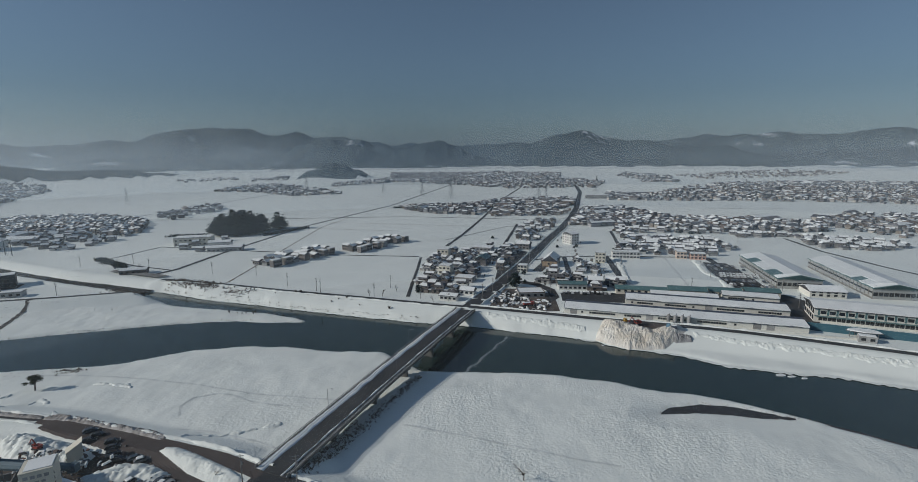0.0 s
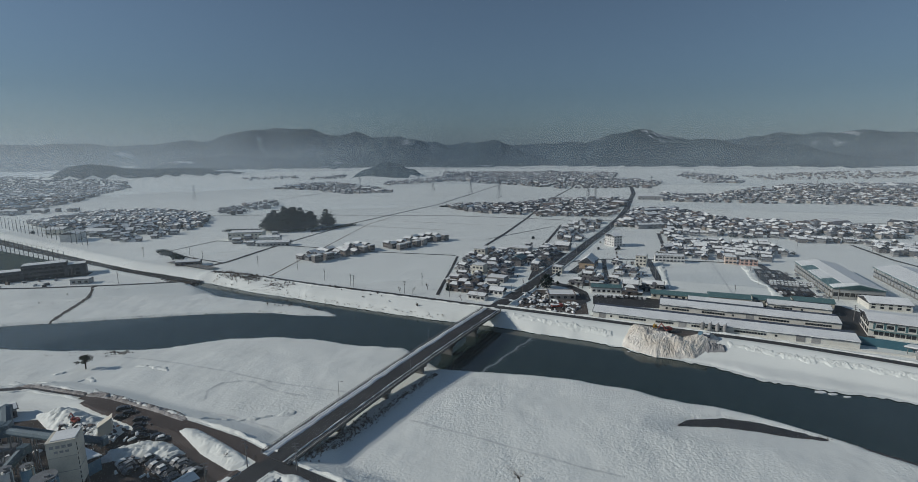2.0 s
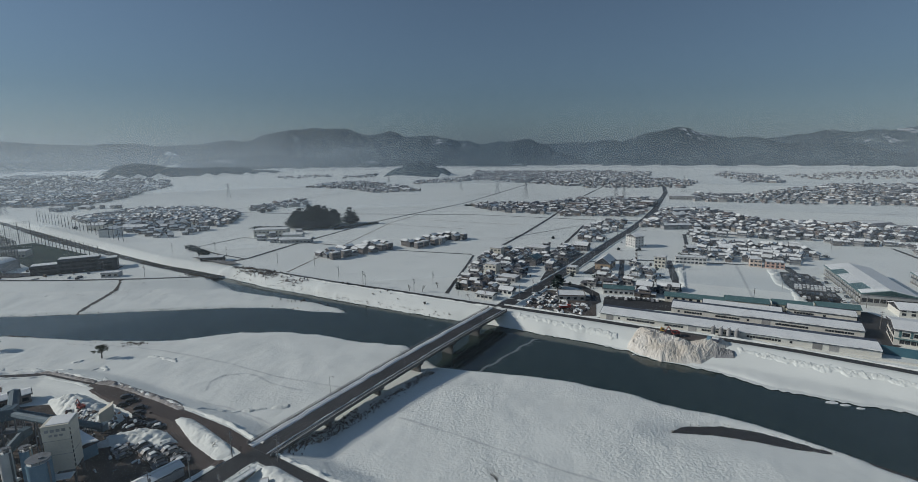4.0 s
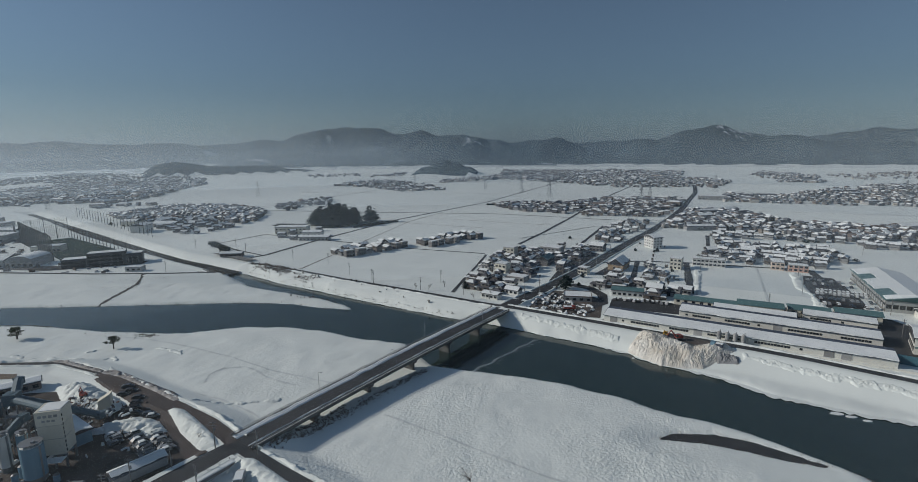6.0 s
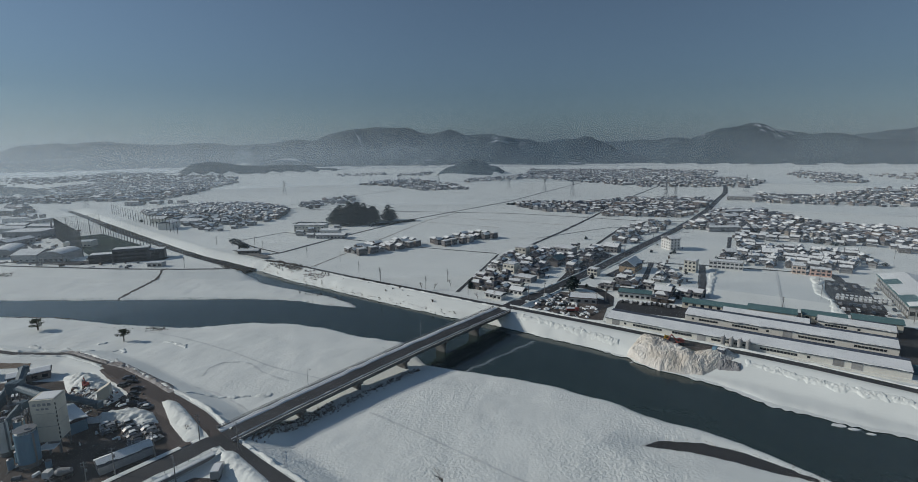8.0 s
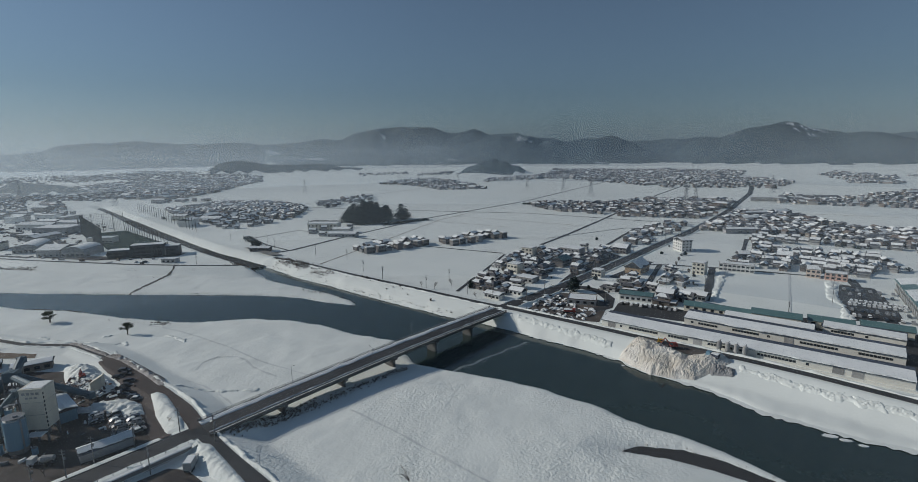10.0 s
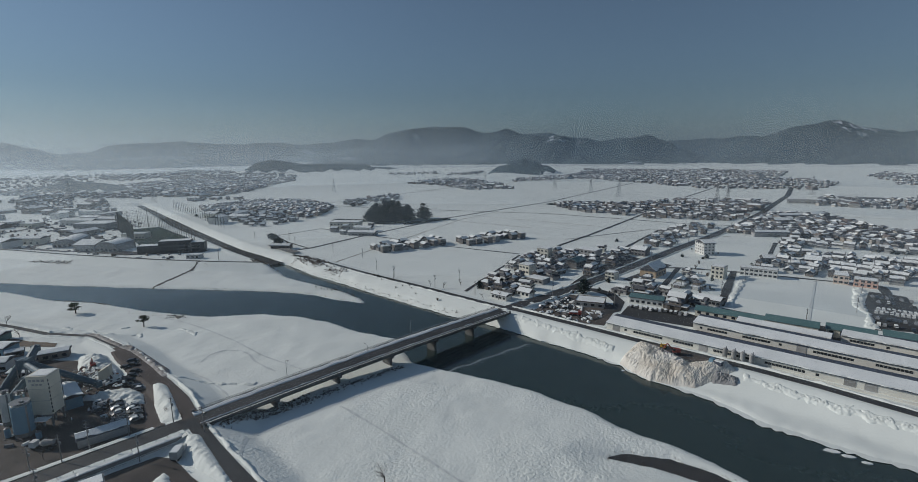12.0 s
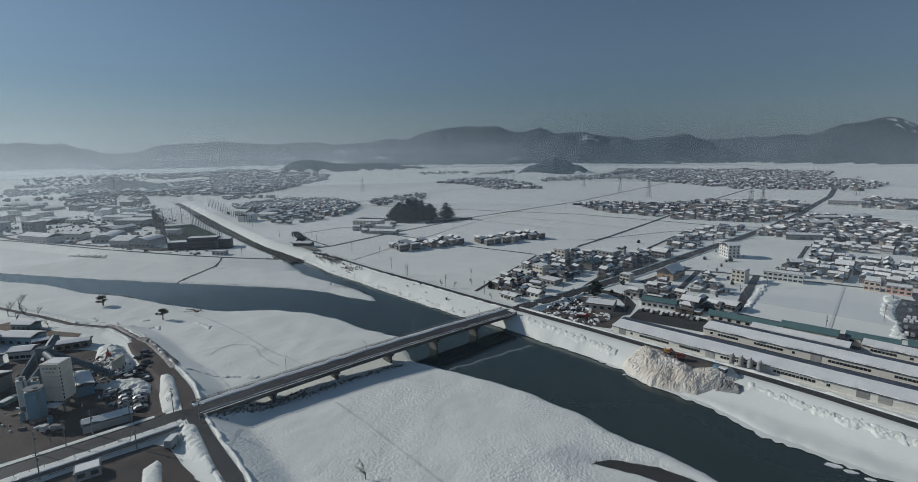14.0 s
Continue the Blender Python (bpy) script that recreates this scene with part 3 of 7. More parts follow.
    for i in range(1, spans):
        s = length * i / spans
        g = Geo().box(s, 0, top + camber(s) - 2.9, 1.6, 8.2, 1.0)
        part("pier_cap", g, SHADED_CONCRETE, br)
        w = Geo().box(s, 0, -8.5, 1.3, 5.0, top + camber(s) - 2.9 + 8.5).cyl(s, -2.5, -8.5, 0.65, top + camber(s) - 2.9 + 8.5).cyl(s, 2.5, -8.5, 0.65, top + camber(s) - 2.9 + 8.5)
        part("pier", w, SHADED_CONCRETE, br)
    for s in (-1.0, length + 1.0):
        part("abutment", Geo().box(s, 0, -6, 3.0, 11.6, 6 + top - 0.7), CONCRETE, br)
    return br


build_bridge()

# ---- more materials ----
GLASS = mat("dark_glass", (0.02, 0.025, 0.03), (0.035, 0.04, 0.045), 0.12, 0.5, 3, 0.0, spec=0.5)
TILE_DARK = mat("dark_roof_tile", (0.07, 0.072, 0.08), (0.13, 0.13, 0.14), 0.6, 0.8, 6, 0.4, per_object=0.25, dist=0.05)
TEAL = mat("teal_sheet_metal", (0.085, 0.165, 0.172), (0.115, 0.20, 0.205), 0.5, 0.15, 5, 0.1)
GALLERY = mat("weathered_blue_grey_sheet", (0.075, 0.115, 0.14), (0.10, 0.15, 0.18), 0.55, 0.25, 3, 0.1)
FENCE_BLUE = mat("blue_green_sheet", (0.045, 0.125, 0.165), (0.06, 0.15, 0.19), 0.5, 0.15, 5, 0.1)
BLUE = mat("blue_painted_steel", (0.13, 0.24, 0.32), (0.17, 0.29, 0.37), 0.5, 0.3, 3, 0.1)
NAVY_ROOF = mat("navy_sheet_roof", (0.05, 0.06, 0.085), (0.075, 0.09, 0.12), 0.45, 0.3, 4, 0.15)
CREAM = mat("cream_wall", (0.66, 0.63, 0.54), (0.56, 0.53, 0.45), 0.8, 0.15, 2, 0.1, per_object=0.08)
FACTORY_WALL = mat("pale_factory_wall", (0.72, 0.71, 0.65), (0.62, 0.61, 0.56), 0.8, 0.08, 2, 0.1, per_object=0.05)
WHITE_WALL = mat("off_white_wall", (0.68, 0.67, 0.64), (0.55, 0.545, 0.52), 0.8, 0.2, 2, 0.1, per_object=0.10)
GREY_WALL = mat("grey_wall", (0.36, 0.36, 0.355), (0.26, 0.26, 0.255), 0.8, 0.2, 2, 0.1, per_object=0.18)
BROWN_WALL = mat("brown_timber_wall", (0.18, 0.158, 0.142), (0.125, 0.11, 0.10), 0.8, 0.3, 3, 0.15, per_object=0.2)
SHED_WALL = mat("grey_ribbed_sheet_wall", (0.40, 0.41, 0.40), (0.31, 0.32, 0.315), 0.6, 0.1, 2, 0.1)
DARK_WALL = mat("weathered_and_shaded_wall", (0.125, 0.12, 0.118), (0.19, 0.18, 0.172), 0.8, 0.25, 2.5, 0.15, per_object=0.25)
OCHRE = mat("ochre_wall", (0.42, 0.31, 0.20), (0.37, 0.275, 0.18), 0.8, 0.3, 3, 0.1)
ORANGE = mat("orange_render", (0.62, 0.40, 0.32), (0.55, 0.355, 0.285), 0.8, 0.3, 3, 0.1)
PEACH = mat("peach_render", (0.64, 0.51, 0.42), (0.57, 0.455, 0.375), 0.8, 0.3, 3, 0.1)
PINK_WALL = mat("rose_wall", (0.38, 0.25, 0.23), (0.33, 0.22, 0.20), 0.8, 0.3, 3, 0.1)
RED = mat("red_paint", (0.34, 0.07, 0.05), (0.24, 0.05, 0.04), 0.45, 0.6, 3, 0.05)
YELLOW = mat("yellow_paint", (0.50, 0.30, 0.03), (0.40, 0.24, 0.03), 0.45, 0.6, 3, 0.05)
BLACK = mat("black_rubber", (0.03, 0.03, 0.03), (0.045, 0.045, 0.045), 0.8, 1, 6, 0.1)
BARK = mat("bark", (0.075, 0.06, 0.048), (0.045, 0.037, 0.03), 0.9, 1.5, 8, 0.5, dist=0.05)
TWIG = mat("bare_twigs", (0.13, 0.105, 0.085), (0.085, 0.07, 0.058), 0.9, 1.5, 8, 0.2)
NEEDLE = mat("conifer_needles", (0.014, 0.028, 0.027), (0.026, 0.042, 0.038), 0.85, 0.25, 2.5, 0.3, per_object=0.25)
PINE = mat("pine_needles", (0.030, 0.045, 0.025), (0.055, 0.070, 0.038), 0.85, 0.5, 3, 0.3)
TURF = mat("green_turf", (0.010, 0.028, 0.021), (0.020, 0.044, 0.033), 0.95, 0.06, 0.8, 0.2, spec=0.02)
NET = mat("net_mesh", (0.03, 0.04, 0.04), (0.05, 0.06, 0.06), 0.9, 0.1, 1, 0.0)
FAR_WALL = island_mat("far_house_walls", [(0.30, 0.30, 0.30), (0.19, 0.19, 0.195), (0.38, 0.36, 0.33), (0.13, 0.125, 0.125), (0.20, 0.175, 0.15)])
FAR_ROOF = island_mat("far_house_roofs", [(0.10, 0.105, 0.115), (0.14, 0.15, 0.165), (0.19, 0.19, 0.20), (0.08, 0.085, 0.10), (0.16, 0.13, 0.115)])
CAR_PAINTS = [mat("car_" + n, c, tuple(v * 0.8 for v in c), 0.35, 0.5, 3, 0.0, spec=0.5) for n, c in
              (("white", (0.62, 0.62, 0.61)), ("silver", (0.30, 0.31, 0.32)), ("black", (0.035, 0.037, 0.04)), ("blue", (0.05, 0.068, 0.092)), ("grey", (0.13, 0.135, 0.14)))]


# ---- houses ----
def window(parent, x, y, z, w, h, face, framed=True):
    """A window 3 cm proud of a wall; face: the turn of the wall in degrees. Framed ones have their pane as a sub-part."""
    c, s = math.cos(radians(face)), math.sin(radians(face))
    if not framed:
        return part("window", Geo().box(x + s * 0.02, y - c * 0.02, z, w, 0.10, h, face), GLASS, parent)
    win = part("window", Geo().box(x, y, z, w + 0.16, 0.10, h + 0.16, face), CONCRETE, parent)
    part("pane", Geo().box(x + s * 0.04, y - c * 0.04, z + 0.08, w, 0.10, h, face), GLASS, win)
    return win


def house(seed, at, rot, label, two=True):
    """A family house: storeys, pitched tile roof with a slab of snow, windows, porch."""
    rng = random.Random(seed)
    wall = rng.choice([CREAM, DARK_WALL, GREY_WALL, BROWN_WALL, WHITE_WALL, GREY_WALL, DARK_WALL, BROWN_WALL])
    h = thing("house", label, "house", at, rot, "village houses")
    w, d = rng.uniform(6.4, 8.4), rng.uniform(5.0, 6.2)
    z1 = 2.4
    part("ground_storey", Geo().box(0, 0, -0.3, w, d, z1 + 0.3), wall, h)
    top_w, top_d, zt = (w * rng.uniform(0.6, 0.9), d * 0.82, 4.5) if two else (w, d, z1)
    off = (w - top_w) / 2 * rng.choice((-1, 1))
    hip = rng.choice((0.0, 0.0, top_d * 0.4))
    if two:
        low = part("lower_roof", Geo().gable(0, 0, z1, w, d, 0.9, 0, 0.16, 0.5, d * 0.45), TILE_DARK, h)
        cut = rng.choice((0.5, 0.75, 0.95))
        part("snow_layer", Geo().gable(0, d * 0.1 * rng.choice((-1, 1)), z1 + 0.18, w * cut, d * cut, 0.9, 0, 0.2, 0.15, d * 0.4), SNOW_ROOF, low)
        part("upper_storey", Geo().box(off, 0, z1, top_w, top_d, zt - z1), wall, h)
    rh = top_d * rng.uniform(0.22, 0.3)
    if not hip:
        part("gable_wall", Geo().gable(off, 0, zt - 0.02, top_w - 0.1, top_d - 0.1, rh), wall, h)
    roof = part("roof", Geo().gable(off, 0, zt, top_w, top_d, rh, 0, 0.18, 0.5, hip), TILE_DARK, h)
    cover = rng.random()
    g = Geo()
    a, b = top_w / 2 + 0.3, top_d / 2 + 0.4
    sl = rh / (top_d / 2)
    for side in ((-1, 1) if cover < 0.72 else (rng.choice((-1, 1)),)):
        inner, outer, t = 0.12, b * rng.uniform(0.6, 1.0), 0.22
        pts = [(s * (a - hip * (y > 0.5 * b)), side * y, zt + 0.2 + rh - sl * y) for y in (inner, outer) for s in (-1, 1)]
        if hip:
            pts = [(s * (a - hip * (1 - y / b) - 0.1), side * y, zt + 0.2 + rh - sl * y) for y in (inner, outer) for s in (-1, 1)]
        pts += [(p[0], p[1], p[2] + t) for p in pts]
        g.add(pts, [(0, 1, 3, 2), (4, 6, 7, 5), (0, 4, 5, 1), (2, 3, 7, 6), (0, 2, 6, 4), (1, 5, 7, 3)])
    part("snow_layer", g, SNOW_ROOF, roof)
    for face, yy, ww in ((0, -d / 2, w), (180, d / 2, w)):
        n = 2 if yy < 0 else 1
        for i in range(n):
            window(h, (i + 0.5) / n * ww * 0.84 - ww * 0.42, yy, 0.9 if i else 0.4, rng.choice((1.4, 1.8)), 1.2 if i else 1.8, face, False)
        if two:
            for i in range(n):
                window(h, off + (i - 0.5) * top_w * 0.5, math.copysign(top_d / 2, yy), z1 + 1.05, 1.4, 0.9, face, False)
    if rng.random() < 0.6:
        sx = rng.choice((-1, 1))
        an = part("annex", Geo().box(sx * (w / 2 + 1.4), rng.uniform(-1, 1), -0.3, 2.9, d * 0.6, 2.5), rng.choice([GREY_WALL, BROWN_WALL]), h)
        part("snow_layer", Geo().box(sx * (w / 2 + 1.4), 0, 2.22, 3.1, d * 0.6 + 2.2, 0.3), SNOW_ROOF, an)
    return h


def plain_house(seed, at, rot, label):
    """A house farther off: walls, a dark tile roof partly under snow, a window, some with an annex."""
    rng = random.Random(seed)
    wall = rng.choice([WHITE_WALL, GREY_WALL, BROWN_WALL, DARK_WALL, GREY_WALL, DARK_WALL])
    h = thing("house", label, "house", at, rot, "village houses")
    w, d, z = rng.uniform(5.6, 8.0), rng.uniform(4.4, 5.6), rng.choice((2.3, 3.6, 3.9))
    rh = d * 0.27
    part("wall", Geo().box(0, 0, -0.3, w, d, z + 0.3).gable(0, 0, z, w - 0.1, d - 0.1, rh), wall, h)
    g = Geo().gable(0, 0, z, w, d, rh, 0, 0.18, 0.55)
    low = z > 3 and seed % 3 != 1
    if low:
        g.gable(w * 0.12, -d * 0.1, 2.0, w * 1.25, d * 1.3, 0.7, 0, 0.14, 0.3, d * 0.5)
    r = part("roof", g, TILE_DARK, h)
    k = (0.2, 0.45, 0.9)[seed % 3]
    g = snow_slab(-w / 2 - 0.2, w / 2 + 0.2, -d / 2 - 0.2, -0.1, z + 0.16, z + rh + 0.16, 0.24, seed, 6, k)
    if seed % 7:
        o = snow_slab(-w / 2 - 0.2, w / 2 + 0.2, d / 2 + 0.2, 0.1, z + 0.16, z + rh + 0.16, 0.24, seed + 1, 6, k)
        g.add(o.v, o.f)
    if low and seed % 4:
        g.box(w * 0.12, -d * 0.68, 2.2, w * 1.1, 1.1, 0.2)
    part("snow_layer", g, SNOW_ROOF, r)
    window(h, w / 4, -d / 2, z - 1.7, 1.8, 1.1, 0, False)
    if seed % 4 == 2:
        part("annex", Geo().box(-w / 2 - 1.2, 0.4, -0.3, 2.5, d * 0.6, 2.3), BROWN_WALL, h)
    return h


def block(name, label, category, at, rot, w, d, hgt, wall, storeys=3, bays=4, roof="flat", win_h=1.3, win_w=1.8, group="", cap=SNOW_ROOF, ends=0, framed=False):
    """A larger building: walls, roof with snow, rows of windows on the long sides."""
    b = thing(name, label, category, at, rot, group)
    part("wall", Geo().box(0, 0, -0.4, w, d, hgt + 0.4), wall, b)
    if roof == "flat":
        r = part("roof", Geo().box(0, 0, hgt + 0.003, w + 0.3, d + 0.3, 0.45), GREY_WALL, b)
        part("snow_layer", Geo().box(0, 0, hgt + 0.46, w - 0.5, d - 0.5, 0.25), cap, r)
    else:
        rh = d * 0.13 if roof == "low" else d * 0.25
        part("gable_wall", Geo().gable(0, 0, hgt - 0.02, w - 0.1, d - 0.1, rh), wall, b)
        r = part("roof", Geo().gable(0, 0, hgt, w, d, rh, 0, 0.2, 0.6), TILE_DARK, b)
        part("snow_layer", Geo().gable(0, 0, hgt + 0.22, w, d, rh, 0, 0.25, 0.35), cap, r)
    for k in range(storeys):
        z = hgt / storeys * k + 0.9
        for face, y in ((0, -d / 2), (180, d / 2)):
            for i in range(bays):
                window(b, (i + 0.5) / bays * w - w / 2, y, z, win_w, win_h, face, framed)
        for i in range(ends):
            window(b, -w / 2, (i + 0.5) / ends * d - d / 2, z, win_w, win_h, -90, framed)
            window(b, w / 2, (i + 0.5) / ends * d - d / 2, z, win_w, win_h, 90, framed)
    return b


def snow_slab(x0, x1, y0, y1, z0, z1, thick=0.35, seed=1, n=24, wave=0.5):
    """A slab of snow lying on a slope from y0,z0 to y1,z1, with an uneven lower edge."""
    rng = random.Random(seed)
    v, f = [], []
    soft = 0 if n < 12 else 1 if n < 30 else 2
    cuts, thicks = drift(rng, n + 1, -0.4 * wave * (soft > 0), wave * (1.4 if soft else 1.0), soft), drift(rng, n + 1, 0.75, 1.3, soft)
    for i in range(n + 1):
        x = x0 + (x1 - x0) * i / n
        cut = cuts[i]
        yc = y0 + cut * (1 if y1 > y0 else -1)
        zc = z0 + (z1 - z0) * (yc - y0) / (y1 - y0)
        t = thick * thicks[i]
        v += [(x, yc, zc), (x, y1, z1), (x, y1, z1 + thick * 0.8), (x, yc, zc + t)]
    for i in range(n):
        k = i * 4
        f += [(k + q, k + 4 + q, k + 4 + (q + 1) % 4, k + (q + 1) % 4) for q in range(4)]
    f += [(3, 2, 1, 0), (n * 4, n * 4 + 1, n * 4 + 2, n * 4 + 3)]
    if y1 > y0:
        f = [q[::-1] for q in f]
    return Geo().add(v, [q[::-1] for q in f])


def factory_row(label, x, y, rot, length, depth, hgt, seed, back=None, wall=CREAM, doors=3):
    """A long single-storey works: cream front, snow on the front slope, bare dark sheet behind. Its corner stands at x, y."""
    rng = random.Random(seed)
    b = thing("factory_building", label, "factory", (x, y, 0), rot, "long factory rows")
    wall = FACTORY_WALL if wall is CREAM else wall
    part("wall", Geo().box(length / 2, depth / 2, -0.4, length, depth, hgt + 0.4), wall, b)
    rz = hgt + 1.1
    ridge = depth * 0.58
    r = Geo().add([(-0.4, -0.6, hgt), (length + 0.4, -0.6, hgt), (length + 0.4, ridge, rz), (-0.4, ridge, rz), (-0.4, depth + 0.5, rz - 0.1), (length + 0.4, depth + 0.5, rz - 0.1),
                   (-0.4, -0.6, hgt + 0.2), (length + 0.4, -0.6, hgt + 0.2), (length + 0.4, ridge, rz + 0.2), (-0.4, ridge, rz + 0.2), (-0.4, depth + 0.5, rz + 0.1), (length + 0.4, depth + 0.5, rz + 0.1)],
                  [(6, 7, 8, 9), (9, 8, 11, 10), (0, 3, 2, 1), (3, 4, 5, 2), (0, 1, 7, 6), (4, 10, 11, 5), (0, 6, 9, 3), (3, 9, 10, 4), (1, 2, 8, 7), (2, 5, 11, 8)])
    roof = part("roof", r, back or NAVY_ROOF, b, "dark ribbed sheet-metal roof")
    part("back_wall", Geo().box(length / 2, (ridge + depth) / 2, hgt + 0.003, length - 0.1, depth - ridge - 0.2, rz - hgt - 0.02), wall, b)
    part("snow_layer", snow_slab(0, length, -1.1, ridge + 0.5, hgt + 0.2, rz + 0.24, 0.5, seed, int(length / 1.2), 0.9), SNOW_ROOF, roof)
    x0 = 3.0
    while x0 < length - 14:
        if rng.random() < 0.18 and doors:
            part("door", Geo().box(x0 + 2, -0.06, 0, 3.6, 0.12, 3.2), GREY_WALL, b, "grey roller door")
            x0 += 6
            continue
        n = rng.choice((1, 7, 9, 11))
        if x0 + n * 1.25 > length - 2:
            break
        for i in range(n):
            window(b, x0 + 0.7 + i * 1.25, 0, hgt * 0.36, 1.08, 1.0, 0, False)
        x0 += n * 1.25 + rng.uniform(1.5, 8)
    for i in range(int(length / 2.2)):
        if i % 2 == 0:
            part("rib", Geo().tube((i * 2.2 + 1, ridge + 0.1, rz + 0.24), (i * 2.2 + 1, depth + 0.45, rz + 0.14), 0.09, 4), STEEL, roof)
    return b


# ---- vehicles ----
def car(paint, label, snowy=False):
    c = thing("car", label, "car", group="parked cars")
    prof = [(-2.1, 0.35), (2.1, 0.35), (2.15, 0.75), (1.2, 0.92), (0.55, 1.42), (-1.3, 1.45), (-2.05, 0.95)]

    def slab(pts, half):
        n = len(pts)
        v = [(x, s * half * (0.86 if z > 1.2 else 1.0), z) for s in (-1, 1) for x, z in pts]
        return Geo().add(v, [tuple(range(n)), tuple(range(2 * n - 1, n - 1, -1))] + [(i, i + n, (i + 1) % n + n, (i + 1) % n) for i in range(n)])
    part("body", slab(prof, 0.82), paint, c)
    part("windscreen", slab([(1.12, 0.95), (1.20, 0.98), (0.62, 1.40), (0.54, 1.38)], 0.70), GLASS, c)
    part("side_glass", slab([(-1.75, 0.98), (0.95, 0.98), (0.5, 1.36), (-1.3, 1.38)], 0.845), GLASS, c)
    for x in (-1.3, 1.35):
        for s in (-1, 1):
            part("wheel", Geo().tube((x, s * 0.62, 0.32), (x, s * 0.84, 0.32), 0.32, 10), BLACK, c)
    for s in (-0.6, 0.6):
        part("headlight", Geo().box(2.1, s, 0.62, 0.12, 0.34, 0.16), WHITE_WALL, c)
    if snowy:
        part("snow_layer", slab([(-1.3, 1.45), (0.5, 1.43), (0.3, 1.62), (-1.1, 1.66)], 0.78), SNOW_ROOF, c)
    return c


def plain_car(paint, label, snowy=False):
    """A car seen from far off: body, glass and, on some, a thick cap of snow."""
    c = thing("car", label, "car", group="parked cars")
    part("body", Geo().box(0, 0, 0.3, 4.1, 1.65, 0.55).box(-0.25, 0, 0.85, 2.5, 1.5, 0.5, 0, 0.8), paint, c)
    for x in (-1.3, 1.3):
        for y in (-0.72, 0.72):
            part("wheel", Geo().tube((x, y - 0.1, 0.3), (x, y + 0.12, 0.3), 0.3, 8), BLACK, c)
    part("side_glass", Geo().box(-0.25, 0, 0.9, 2.3, 1.54, 0.34, 0, 0.86), GLASS, c)
    if snowy:
        part("snow_layer", Geo().box(-0.25, 0, 1.36, 2.3, 1.4, 0.26, 0, 0.86).box(1.5, 0, 0.86, 1.1, 1.4, 0.16, 0, 0.9), SNOW_ROOF, c)
    return c


def truck(name, label, cab, box_mat, length, at, rot, tall=2.4, drum=False):
    t = thing(name, label, "truck", at, rot)
    part("chassis", Geo().box(0, 0, 0.55, length, 1.1, 0.3), BLACK, t)
    cb = part("cab", Geo().box(length / 2 - 0.9, 0, 0.7, 1.8, 2.2, 1.75, 0, 0.93), cab, t)
    part("windscreen", Geo().box(length / 2 - 0.03, 0, 1.5, 0.1, 1.8, 0.75), GLASS, cb)
    if drum:
        part("drum", Geo().tube((-length / 2 + 0.3, 0, 2.4), (-0.4, 0, 1.9), 0.7, 12, 1.15).tube((-0.4, 0, 1.9), (0.9, 0, 1.65), 1.15, 12, 0.6), box_mat, t)
    else:
        part("cargo_box", Geo().box(-0.95, 0, 0.86, length - 2.1, 2.25, tall), box_mat, t)
        part("snow_layer", Geo().box(-0.95, 0, 0.87 + tall, length - 2.2, 2.1, 0.22), SNOW_ROOF, t)
    for x in (-length / 2 + 0.9, -length / 2 + 2.0, length / 2 - 1.0):
        for s in (-1, 1):
            part("wheel", Geo().tube((x, s * 0.75, 0.48), (x, s * 1.08, 0.48), 0.48, 10), BLACK, t)
    return t


def excavator(label, at, rot, paint):
    e = thing("excavator", label, "excavator", at, rot)
    for s in (-1, 1):
        part("track", Geo().box(0, s * 1.1, 0.0, 3.6, 0.55, 0.85, 0, 0.86), BLACK, e)
    part("turntable", Geo().cyl(0, 0, 0.8, 0.9, 0.35, 12), STEEL, e)
    part("body", Geo().box(-0.6, 0, 1.15, 2.9, 2.5, 1.2, 0, 0.95), paint, e)
    cb = part("cab", Geo().box(0.5, 0.7, 1.15, 1.5, 1.1, 1.9, 0, 0.92), paint, e)
    part("cab_glass", Geo().box(0.85, 0.7, 1.9, 0.95, 1.13, 0.95), GLASS, cb)
    part("boom", Geo().tube((0.8, -0.4, 1.7), (3.2, -0.4, 4.6), 0.32, 6, 0.26), paint, e)
    part("stick", Geo().tube((3.2, -0.4, 4.6), (5.0, -0.4, 2.2), 0.24, 6, 0.2), paint, e)
    part("bucket", Geo().box(5.1, -0.4, 1.1, 1.0, 1.1, 1.1, 0, 0.7), STEEL, e)
    return e


# ---- trees ----
def clumps(centres, size, per, seed, flat=0.6):
    """Crowns as many small crossed leaf clumps."""
    rng = random.Random(seed)
    g = Geo()
    for cx, cy, cz, r in centres:
        for _ in range(per):
            while True:
                p = Vector((rng.uniform(-1, 1), rng.uniform(-1, 1), rng.uniform(-1, 1)))
                if 0.25 < p.length < 1:
                    break
            c = Vector((cx + p.x * r, cy + p.y * r, cz + p.z * r * flat))
            s = size * rng.uniform(0.6, 1.3)
            q = [c + Vector((rng.uniform(-s, s), rng.uniform(-s, s), rng.uniform(-s, s) * 0.7)) for _ in range(4)]
            g.add(q, [(0, 1, 2), (0, 2, 3), (0, 3, 1), (1, 3, 2)])
    return g


